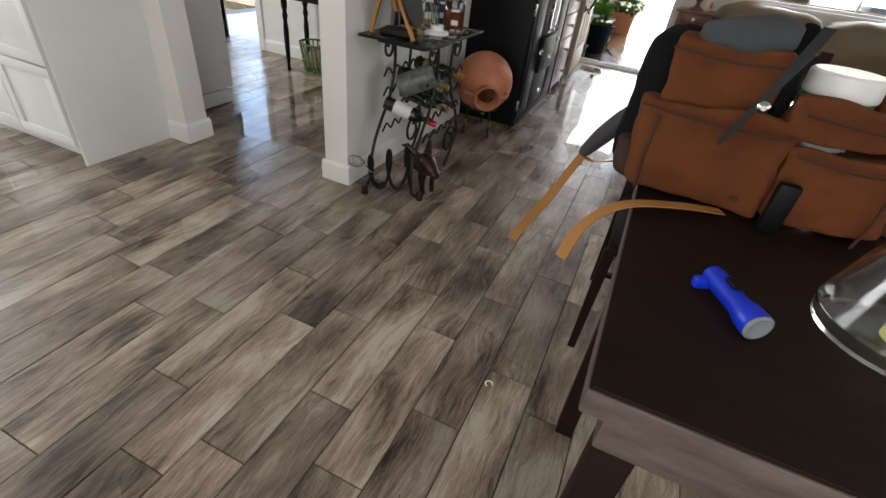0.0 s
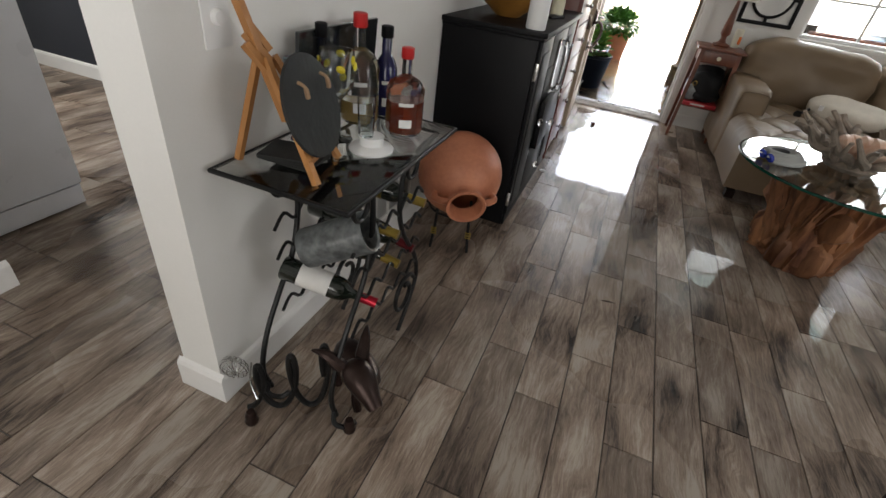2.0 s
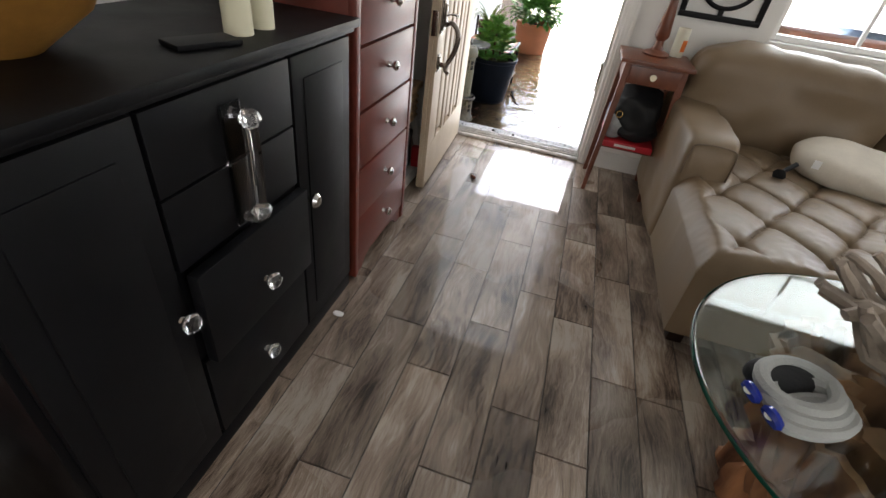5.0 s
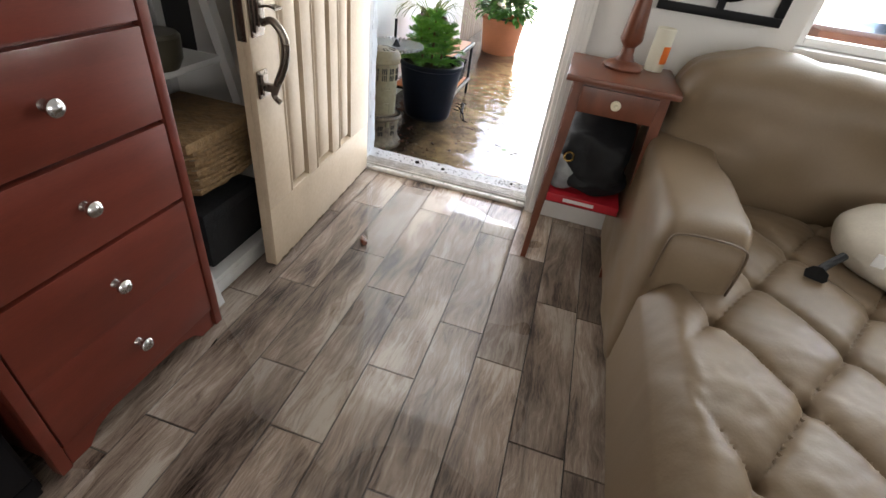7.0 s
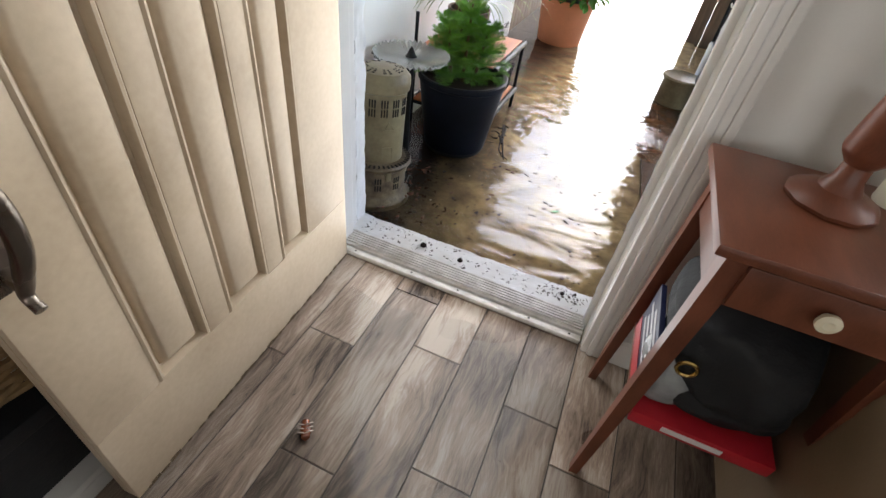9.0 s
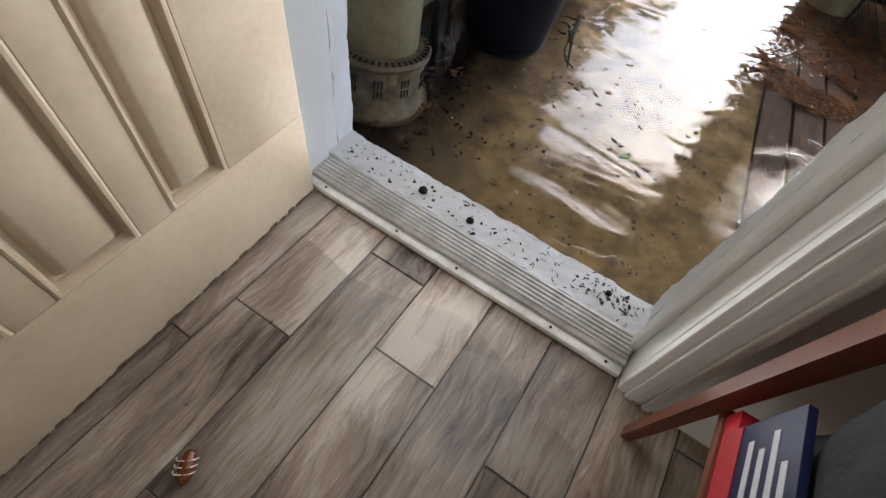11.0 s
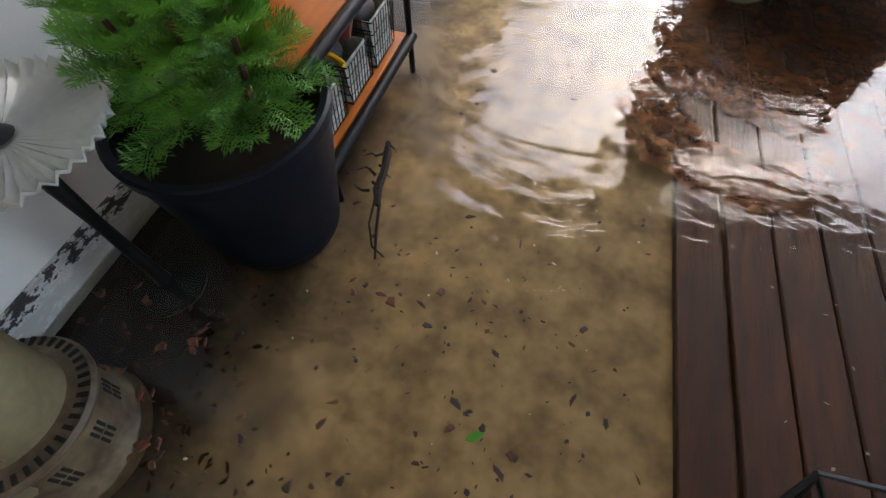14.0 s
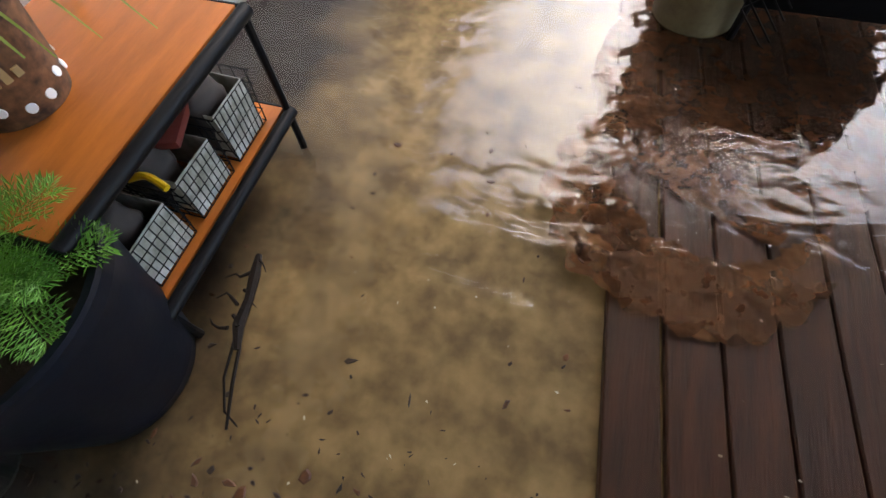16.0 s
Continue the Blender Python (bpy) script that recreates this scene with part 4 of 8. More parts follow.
softbox(bm, (-0.022, -1.015, 0.055), (0.218, -0.06, 0.638), 8.5, 22, ripple=0.012)
arm = part("arm", bm, LEATHER, sofa)
bm = bmesh.new()
tube(bm, smooth_line([(0.002, -1.008, 0.46), (0.004, -1.008, 0.575), (0.022, -1.004, 0.603), (0.10, -1.004, 0.610), (0.172, -1.004, 0.603), (0.192, -1.008, 0.575), (0.194, -1.008, 0.46)], 4), 0.0035, 6)
part("piping", bm, material("shadowed_seam_leather", (0.13, 0.09, 0.055), 0.5), arm)
bm = bmesh.new()
softbox(bm, (0.02, -0.42, 0.40), (1.02, -0.03, 0.925), 4.5, 16, ripple=0.03, seed=2)
part("back_cushion", bm, LEATHER, sofa)
bm = bmesh.new()
softbox(bm, (1.03, -0.42, 0.40), (2.35, -0.03, 0.905), 5, 16, ripple=0.03, seed=5)
part("back_cushion", bm, LEATHER, sofa)
bm = bmesh.new()
softbox(bm, (0.01, -0.14, 0.05), (2.36, -0.022, 0.62), 12, 8)
part("back", bm, LEATHER, sofa)
for x, y in ((0.08, -1.6), (0.9, -1.6), (0.08, -0.2), (2.28, -0.2), (2.28, -0.92)):
    part("foot", boxes(((x - 0.03, y - 0.03, 0), (x + 0.03, y + 0.03, 0.06)), bevel=0.004), DARKWOOD, sofa)
pil = thing("throw_pillow", (2.12, -0.66, 0.475), "off-white throw pillow with dark tassels on the sofa", "pillow", turn=-14)
bm = bmesh.new()
softbox(bm, (-0.27, -0.18, 0.0), (0.27, 0.18, 0.135), 2.6, 12, ripple=0.02, seed=6, m=Matrix.Rotation(radians(14), 4, "X"))
part("cushion", bm, material("cream_linen", (0.55, 0.50, 0.42), 0.8, vary=0.15, scale=12, bump=0.4, bump_scale=140), pil)
for s in (-1, 1):
    bm = bmesh.new()
    tube(bm, smooth_line([(s * 0.25, -0.15, 0.05), (s * 0.29, -0.20, 0.02), (s * 0.31, -0.25, 0.012)]), [0.012] * 12 + [0.03], 8)
    part("tassel", bm, BLACKRUBBER, pil, "dark tassel")
part("tag", boxes(((-0.20, -0.185, 0.062), (-0.17, -0.18, 0.10))), WHITE, pil, "small white sewn tag")

# ---- coffee table: root base, round glass ----
ct = thing("coffee_table", (1.66, -2.31, 0), "round glass coffee table on a split teak root", "coffee table")
bm = bmesh.new()
lathe(bm, ((0, 0.524), (0.504, 0.524), (0.509, 0.524), (0.515, 0.528), (0.515, 0.535), (0.509, 0.539), (0.504, 0.539), (0, 0.539)), segs=72)
part("glass_top", bm, GREENGLASS, ct, "round greenish plate glass").visible_shadow = False
rng = random.Random(12)
for k in range(17):
    bm = bmesh.new()
    a = 2 * math.pi * k / 17 + rng.uniform(-0.12, 0.12)
    r0, r1 = rng.uniform(0.09, 0.16), rng.uniform(0.15, 0.22)
    pts, rad = [], []
    for q in range(8):
        t = q / 7
        rr = r0 + (r1 - r0) * t ** 1.4 + 0.02 * rng.uniform(-1, 1)
        pts.append(((rr) * math.cos(a + 0.25 * (t - 0.5)), rr * math.sin(a + 0.25 * (t - 0.5)), 0.003 + 0.50 * t))
        rad.append((0.075 + 0.03 * rng.uniform(-1, 1)) * (1 if t < 0.85 else 0.7))
    vs = tube(bm, pts, rad, 9)
    es = list(bm.edges)
    bmesh.ops.subdivide_edges(bm, edges=es, cuts=1, use_grid_fill=True)
    for v in bm.verts:
        c = v.co
        n1 = noise.noise(Vector((c.x * 14 + k, c.y * 14, c.z * 3.5)))
        n2 = noise.noise(Vector((c.x * 40, c.y * 40 + k, c.z * 8)))
        v.co += Vector((math.cos(a), math.sin(a), 0)) * (0.075 * n1 + 0.028 * n2)
        v.co.z = min(max(v.co.z + 0.03 * n1, 0.001), 0.5235)
    part("root_limb", bm, ROOT, ct)
rng = random.Random(44)
for k in range(16):
    # split slabs standing off the root, torn at their lower ends
    bm = bmesh.new()
    a0, half = 2 * math.pi * k / 16 + rng.uniform(-0.1, 0.1), rng.uniform(0.20, 0.33)
    rt, rb, zb = rng.uniform(0.29, 0.36), rng.uniform(0.14, 0.22), rng.choice((0.004, 0.03, 0.12, 0.20))
    nu, nv, grid = 9, 20, []
    for side in (0, 1):
        sheet = []
        for j in range(nv + 1):
            row = []
            for i in range(nu + 1):
                u, v = i / nu, j / nv
                torn = 0.10 * abs(noise.noise(Vector((u * 5 + k, 3.0, k)))) * (1 - v)
                z = zb + torn + (0.521 - zb - torn) * v
                taper = 0.62 + 0.38 * v + 0.12 * noise.noise(Vector((v * 5, k, 1.0)))
                a = a0 + half * (u - 0.5) * 2 * taper + 0.12 * math.sin(v * 3 + k)
                r = rb + (rt - rb) * v ** 1.5 - 0.022 * side
                r += 0.030 * noise.noise(Vector((u * 6 + k, v * 1.5, 5.0))) + 0.014 * noise.noise(Vector((u * 16, v * 5, k))) - 0.02 * abs(2 * u - 1) ** 3
                row.append(bm.verts.new((r * math.cos(a), r * math.sin(a), min(z, 0.5225))))
            sheet.append(row)
        grid.append(sheet)
    for side, sheet in enumerate(grid):
        for p, q in zip(sheet, sheet[1:]):
            for i in range(nu):
                bm.faces.new((p[i], p[i + 1], q[i + 1], q[i]))
    f0, f1 = grid
    for j in range(nv):
        for i in (0, nu):
            bm.faces.new((f0[j][i], f0[j + 1][i], f1[j + 1][i], f1[j][i]))
    for j in (0, nv):
        for i in range(nu):
            bm.faces.new((f0[j][i], f0[j][i + 1], f1[j][i + 1], f1[j][i]))
    part("root_slab", bm, ROOT, ct)
bm = bmesh.new()
lathe(bm, ((0.5155, 0.5255), (0.5175, 0.5275), (0.5175, 0.5355), (0.5155, 0.5375)), segs=72)
part("glass_edge", bm, material("deep_green_glass_edge", (0.004, 0.07, 0.045), 0.12, bump=0.0), ct, "deep green polished edge")
bowl = thing("driftwood_bowl", (1.68, -2.22, 0.5395), "grey driftwood bowl on the glass table", "bowl")
rng = random.Random(5)
for k in range(34):
    bm = bmesh.new()
    a = 2 * math.pi * k / 34 + rng.uniform(-0.2, 0.2)
    tilt = rng.uniform(-0.9, 0.9)
    pts = []
    for q in range(5):
        t = q / 4
        rr = 0.10 + 0.20 * t + 0.015 * rng.uniform(-1, 1)
        pts.append((rr * math.cos(a + tilt * t), rr * math.sin(a + tilt * t), 0.022 + (0.145 + 0.04 * rng.uniform(-1, 1)) * t ** 0.9 + 0.02 * rng.random()))
    line = smooth_line(pts, 3)
    w = rng.uniform(0.014, 0.024)
    tube(bm, line, [w * (1.1 - 0.5 * abs(2 * i / len(line) - 0.8)) for i in range(len(line))], 7)
    for v in bm.verts:
        v.co += 0.006 * noise.noise_vector(v.co * 30 + Vector((k, 0, 0)))
        v.co.z = max(v.co.z, 0.0005)
    part("branch", bm, DRIFT, bowl)
bm = bmesh.new()
lathe(bm, ((0, 0), (0.11, 0.0), (0.13, 0.02), (0.10, 0.045), (0, 0.04)), segs=18)
part("bottom", bm, DRIFT, bowl)
sh = thing("conch_shell", (1.69, -2.24, 0.6), "cream and pink conch shell in the driftwood bowl", "shell")
bm = bmesh.new()
for k in range(7):
    r = 0.075 * (1 - k / 8)
    lathe(bm, ((0, -r), (r * 0.8, -r * 0.5), (r, 0), (r * 0.75, r * 0.5), (0, r * 0.8)), (0.05 * math.cos(k * 0.9) * (1 - k / 7) - 0.02 * k, 0.02 * math.sin(k), 0.05 + 0.006 * k), 12, Matrix.Rotation(radians(70), 4, "Y"))
part("whorl", bm, material("shell_cream", (0.72, 0.58, 0.46), 0.35, color2=(0.62, 0.33, 0.22), scale=18, bump=0.3), sh)
eye = thing("bead_ornament", (1.31, -2.40, 0.5398), "grey cord loop with blue eye beads on the glass table", "ornament", turn=25)
for k in range(3):
    bm = bmesh.new()
    tube(bm, [((0.085 - 0.004 * k) * math.cos(a) + 0.03, (0.05 + 0.012 * (k - 1)) * math.sin(a) + 0.028 * (k - 1), 0.018 + 0.012 * k) for a in [q * math.pi / 12 for q in range(24)]], 0.0165, 8, closed=True)
    part("loop", bm, material("grey_cord", (0.42, 0.43, 0.41), 0.7, vary=0.2, bump=0.5, bump_scale=200), eye)
for y in (-0.03, 0.03):
    bm = bmesh.new()
    lathe(bm, ((0, -0.010), (0.022, -0.008), (0.026, 0), (0.022, 0.008), (0, 0.010)), (-0.075, y, 0.028), 18, Matrix.Rotation(radians(60), 4, "Y"))
    b = part("bead", bm, material("cobalt_glass", (0.01, 0.03, 0.35), 0.1), eye, "cobalt blue glass bead")
    bm = bmesh.new()
    lathe(bm, ((0, 0), (0.012, 0), (0.011, 0.003), (0, 0.004)), (-0.083, y, 0.037), 14, Matrix.Rotation(radians(-35), 4, "Y"))
    part("iris", bm, WHITE, b, "white ring of the eye")
bm = bmesh.new()
softbox(bm, (-0.05, 0.02, 0), (0.10, 0.11, 0.05), 3, 8)
part("pouch", bm, BLACKRUBBER, eye)

# ---- framed ornament and window over the sofa ----
fr = thing("framed_mirror", (1.41, -0.004, 0.985), "black square iron frame holding a round mirror", "mirror")
S = 0.43
bm = boxes(((-S / 2, -0.022, 0), (S / 2, 0, 0.03)), ((-S / 2, -0.022, S - 0.03), (S / 2, 0, S)), ((-S / 2, -0.022, 0.03), (-S / 2 + 0.03, 0, S - 0.03)), ((S / 2 - 0.03, -0.022, 0.03), (S / 2, 0, S - 0.03)), bevel=0.003)
part("frame", bm, BLACK, fr)
for lo, hi in (((-0.012, -0.02, 0.03), (0.012, -0.002, 0.075)), ((-0.012, -0.02, S - 0.075), (0.012, -0.002, S - 0.03)), ((-S / 2 + 0.03, -0.02, S / 2 - 0.012), (-S / 2 + 0.075, -0.002, S / 2 + 0.012)), ((S / 2 - 0.075, -0.02, S / 2 - 0.012), (S / 2 - 0.03, -0.002, S / 2 + 0.012))):
    part("spoke", boxes((lo, hi)), BLACK, fr)
bm = bmesh.new()
tube(bm, [(0.15 * math.cos(a), -0.012, S / 2 + 0.15 * math.sin(a)) for a in [q * math.pi / 20 for q in range(40)]], 0.012, 8, closed=True)
part("ring", bm, BLACK, fr)
bm = bmesh.new()
lathe(bm, ((0, 0), (0.15, 0), (0.15, 0.004), (0, 0.006)), (0, -0.008, S / 2), 40, Matrix.Rotation(radians(90), 4, "X"))
part("glass", bm, material("mirror_silver", (0.8, 0.8, 0.8), 0.03, metal=1.0, vary=0.02, bump=0), fr, "round mirror glass")
win = tagged(link("window_1", boxes(((1.705, -0.012, 0.905), (3.505, 0.10, 0.932)), bevel=0.004), TRIM), "white framed window with thin dark bars over the sofa", "window", kind="structure")
part("window_frame", boxes(((1.711, 0.05, 0.935), (1.75, 0.12, 2.018)), ((3.46, 0.05, 0.935), (3.499, 0.12, 2.018)), ((1.75, 0.05, 0.935), (3.46, 0.12, 0.965)), ((1.75, 0.05, 1.985), (3.46, 0.12, 2.018)), bevel=0.004), TRIM, win)
for x in (2.17, 2.6, 3.03):
    part("bar", boxes(((x - 0.009, 0.07, 0.966), (x + 0.009, 0.095, 1.984))), TRIM, win)
for z in (1.24, 1.6):
    part("bar", boxes(((1.751, 0.072, z - 0.009), (3.459, 0.093, z + 0.009))), TRIM, win)
pane = part("pane", boxes(((1.752, 0.081, 0.967), (3.458, 0.085, 1.983))), GLASS, win, "window glass streaked with rain")
pane.visible_shadow = False


# ---- return-air grille in the partition ----
vent = thing("air_grille", (-0.436, -3.42, 0.0), "white slatted return-air grille low in the wall", "vent")
GRILLE = material("dusty_white_metal", (0.70, 0.69, 0.66), 0.45, vary=0.15, scale=10)
part("frame", boxes(((0, -0.275, 0.125), (0.012, 0.275, 0.165)), ((0, -0.275, 0.645), (0.012, 0.275, 0.685)), ((0, -0.275, 0.165), (0.012, -0.240, 0.645)), ((0, 0.240, 0.165), (0.012, 0.275, 0.645)), bevel=0.003), GRILLE, vent)
for y in (-0.118, 0.0, 0.118):
    part("mullion", boxes(((0.001, y - 0.007, 0.166), (0.010, y + 0.007, 0.644)), bevel=0.002), GRILLE, vent)
# no duct is cut; its shade is put into this grey sheet
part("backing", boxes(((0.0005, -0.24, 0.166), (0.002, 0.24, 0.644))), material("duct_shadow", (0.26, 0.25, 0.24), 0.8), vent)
sl = bpy.data.meshes.new("slat")
bm = bmesh.new()
box(bm, (-0.001, -0.110, -0.006), (0.001, 0.110, 0.006), 0, Matrix.Rotation(radians(35), 4, "Y"))
bm.to_mesh(sl)
bm.free()
sl.materials.append(GRILLE)
for k in range(34):
    for y in (-0.179, -0.059, 0.059, 0.179):
        ob = new("slat", sl)
        ob.parent, ob.location, ob.scale = vent, (0.006, y, 0.175 + 0.0139 * k), (1, 0.5, 1)
for y, z in ((-0.26, 0.40), (0.2, 0.665)):
    bm = bmesh.new()
    lathe(bm, ((0, 0), (0.006, 0), (0.004, 0.003), (0, 0.003)), (0.012, y, z), 10, Matrix.Rotation(radians(90), 4, "Y"))
    part("screw", bm, CHROME, vent)

# light switch on the partition's end
sw = thing("light_switch", (-0.436, -4.315, 1.045), "white dimmer switch plate on the wall", "switch")
part("plate", boxes(((0, -0.04, 0), (0.006, 0.04, 0.12)), bevel=0.002), WHITE, sw)
bm = bmesh.new()
lathe(bm, ((0, 0), (0.018, 0), (0.016, 0.014), (0, 0.015)), (0.006, 0, 0.065), 20, Matrix.Rotation(radians(90), 4, "Y"))
part("dial", bm, WHITE, sw)

# ---- wrought iron wine rack with a glass top ----
rack = thing("wine_rack", (-0.22, -4.08, 0), "black wrought iron wine rack with a glass top", "wine rack")
for x in (-0.11, 0.14):
    for pts in ([(x, -0.14, 0.765), (x, -0.13, 0.62), (x, -0.17, 0.47), (x, -0.25, 0.36), (x, -0.32, 0.25), (x, -0.355, 0.13), (x, -0.33, 0.02)], [(x, 0.06, 0.765), (x, 0.04, 0.61), (x, 0.08, 0.49), (x, 0.19, 0.34), (x, 0.235, 0.22), (x, 0.19, 0.12), (x, 0.10, 0.02)]):
        bm = bmesh.new()
        tube(bm, smooth_line(pts, 5), 0.0085, 8)
        part("leg", bm, IRON, rack)
    bm = bmesh.new()
    tube(bm, spiral((x, 0.13, 0.185), 0.085, 0.04, 1.2, radians(20), (0, 1, 0), (0, 0, 1)), 0.0085, 8)
    part("scroll_foot", bm, IRON, rack)
    for y, s in ((-0.19, 1), (0.11, -1)):
        bm = bmesh.new()
        tube(bm, spiral((x, y, 0.715), 0.05, 0.018, 1.2, radians(90), (0, s, 0), (0, 0, 1)), 0.007, 8)
        part("scroll", bm, IRON, rack)
for z, dx in ((0.60, 0.0), (0.50, 0.0), (0.40, 0.0), (0.30, 0.0)):
    for x in (-0.11 + dx, 0.14 + dx):
        bm = bmesh.new()
        tube(bm, smooth_line([(x, -0.24 + 0.46 * k / 10, z + 0.018 * (1 if k % 2 else -1)) for k in range(11)], 4), 0.0055, 6)
        part("bottle_rest", bm, IRON, rack)
for x in (-0.11, 0.14):
    bm = bmesh.new()
    tube(bm, [(x, -0.30, 0.765), (x, 0.28, 0.765)], 0.007, 8)
    part("rail", bm, IRON, rack)
for y in (-0.30, 0.28):
    bm = bmesh.new()
    tube(bm, [(-0.11, y, 0.765), (0.14, y, 0.765)], 0.007, 8)
    part("rail", bm, IRON, rack)
bm = bmesh.new()
tube(bm, [(-0.195, -0.34, 0.782), (0.19, -0.34, 0.782), (0.19, 0.335, 0.782), (-0.195, 0.335, 0.782)], 0.0075, 8, closed=True)
part("top_frame", bm, IRON, rack)
gt = part("glass_top", boxes(((-0.192, -0.337, 0.781), (0.187, 0.332, 0.788)), bevel=0.001), GLASS, rack, "clear glass top")
gt.visible_shadow = False
# one rod coiled into three standing loops at the rack's front
bm = bmesh.new()
coil = []
for k in range(80):
    u = k / 79
    a = radians(-90) + 2 * math.pi * 2.75 * u
    r = 0.085 + 0.055 * u
    along = 0.27 * u + 0.030 * math.cos(a)
    coil.append((-0.125 + 0.86 * along, -0.425 + 0.50 * along, 0.012 + r + r * math.sin(a)))
tube(bm, coil, 0.0095, 8)
part("front_scroll", bm, IRON, rack)
for x, z in ((-0.11, 0.04), (0.14, 0.04)):
    bm = bmesh.new()
    tube(bm, smooth_line([(x, -0.34, 0.06), (x + 0.02, -0.37, z), (x + 0.05, -0.35, 0.015), (x + 0.07, -0.33, 0.03)], 5), 0.0085, 8)
    part("front_scroll", bm, IRON, rack)
for x, y in ((-0.085, -0.455), (0.197, -0.345)):
    bm = bmesh.new()
    lathe(bm, ((0, 0), (0.019, 0), (0.021, 0.012), (0.016, 0.022), (0.018, 0.034), (0.012, 0.05), (0, 0.05)), (x, y, 0), 14)
    part("foot", bm, BRONZE, rack, "bronze ball foot")


def bottle(name, at, aim, glass, foil, label_color, text, length=0.30, r=0.037, group="bottles in the rack"):
    """A wine bottle from its base at `at` pointing along aim."""
    b = thing(name, at, text, "bottle", group)
    q = Vector(aim).normalized().to_track_quat("Z", "Y").to_matrix().to_4x4()
    bm = bmesh.new()
    lathe(bm, ((0, 0), (r * 0.9, 0), (r, 0.006), (r, length * 0.60), (r * 0.85, length * 0.66), (r * 0.42, length * 0.74), (r * 0.38, length * 0.78), (r * 0.38, length * 0.995), (0, length)), segs=20, m=q)
    part("glass", bm, glass, b)
    bm = bmesh.new()
    lathe(bm, ((r * 0.41, length * 0.79), (r * 0.43, length * 0.80), (r * 0.43, length * 0.985), (r * 0.46, length * 1.0), (0, length * 1.003)), segs=16, m=q)
    part("foil", bm, foil, b)
    bm = bmesh.new()
    lathe(bm, ((r * 1.012, length * 0.18), (r * 1.015, length * 0.18), (r * 1.015, length * 0.50), (r * 1.012, length * 0.50)), segs=20, m=q)
    part("label", bm, label_color, b)
    return b


DARKGLASS = material("dark_bottle_glass", (0.008, 0.012, 0.008), 0.08, vary=0.2, bump=0, coat=0.5)
REDFOIL = material("red_foil", (0.45, 0.01, 0.03), 0.3, metal=0.5, bump=0)
GOLDFOIL = material("gold_foil", (0.50, 0.36, 0.08), 0.3, metal=0.8, bump=0)
WINEFOIL = material("maroon_foil", (0.14, 0.01, 0.015), 0.35, metal=0.4, bump=0)
PAPER = material("label_paper", (0.72, 0.71, 0.68), 0.7, vary=0.1, scale=20)
bottle("wine_bottle", (-0.33, -4.30, 0.445), (1, 0.28, -0.30), DARKGLASS, REDFOIL, PAPER, "dark wine bottle with white label and red foil")
bottle("wine_bottle", (-0.36, -4.06, 0.45), (1, 0.05, -0.20), DARKGLASS, GOLDFOIL, DARKGLASS, "dark wine bottle with gold foil lying in the rack")
bottle("wine_bottle", (-0.36, -3.93, 0.45), (1, 0.0, -0.22), DARKGLASS, WINEFOIL, DARKGLASS, "dark wine bottle with maroon foil lying in the rack")
bottle("wine_bottle", (-0.36, -4.10, 0.56), (1, 0.1, -0.12), DARKGLASS, GOLDFOIL, DARKGLASS, "dark wine bottle with gold foil on the upper rest")
bottle("wine_bottle", (-0.36, -3.90, 0.58), (1, 0.1, -0.12), DARKGLASS, GOLDFOIL, GOLDFOIL, "dark wine bottle with a gold label on the upper rest")
cool = thing("wine_cooler", (-0.24, -4.30, 0.545), "grey speckled stone wine cooler lying in the rack", "wine cooler")
bm = bmesh.new()
lathe(bm, ((0, 0), (0.052, 0), (0.058, 0.004), (0.060, 0.20), (0.057, 0.204), (0.049, 0.20), (0.047, 0.02), (0, 0.016)), segs=28, m=Vector((1, 0.28, 0.52)).normalized().to_track_quat("Z", "Y").to_matrix().to_4x4())
part("cylinder", bm, material("grey_marble", (0.16, 0.17, 0.17), 0.4, color2=(0.055, 0.06, 0.06), scale=30, bump=0.05), cool)
bm = bmesh.new()
tube(bm, smooth_line([(-0.04, -0.46, 0.14), (-0.10, -0.42, 0.145), (-0.15, -0.36, 0.14)]), 0.003, 6)
for k in range(8):
    a0 = k * math.pi / 8
    tube(bm, [(-0.18 + 0.05 * math.cos(t) * math.cos(a0), -0.40 + 0.03 * math.cos(t) * math.sin(a0) , 0.145 + 0.032 * math.sin(t)) for t in [q * math.pi / 8 for q in range(16)]], 0.0012, 4, closed=True)
one("wire_whisk", bm, CHROME, (-0.22, -4.08, 0), "small wire whisk hung on the rack's foot", "whisk")

# cast bronze animal figure at the rack's foot
bm = bmesh.new()
tube(bm, smooth_line([(0, -0.115, 0.135), (0, -0.07, 0.145), (0.005, 0.0, 0.15), (0.02, 0.06, 0.165), (0.045, 0.085, 0.20)], 4), [0.020, 0.030, 0.038, 0.043, 0.046, 0.048, 0.049, 0.049, 0.048, 0.047, 0.045, 0.043, 0.040, 0.036, 0.033, 0.030, 0.028], 12)
tube(bm, smooth_line([(0.05, 0.02, 0.225), (0.05, 0.07, 0.215), (0.05, 0.12, 0.185), (0.05, 0.155, 0.165)], 4), [0.018, 0.030, 0.038, 0.042, 0.043, 0.041, 0.038, 0.034, 0.030, 0.026, 0.024, 0.022, 0.018], 12)
for x, y in ((-0.03, -0.08), (0.03, -0.08), (-0.022, 0.035), (0.03, 0.035)):
    tube(bm, smooth_line([(x, y, 0.13), (x * 1.2, y - 0.01, 0.06), (x * 1.1, y, 0.0)], 3), 0.013, 8)
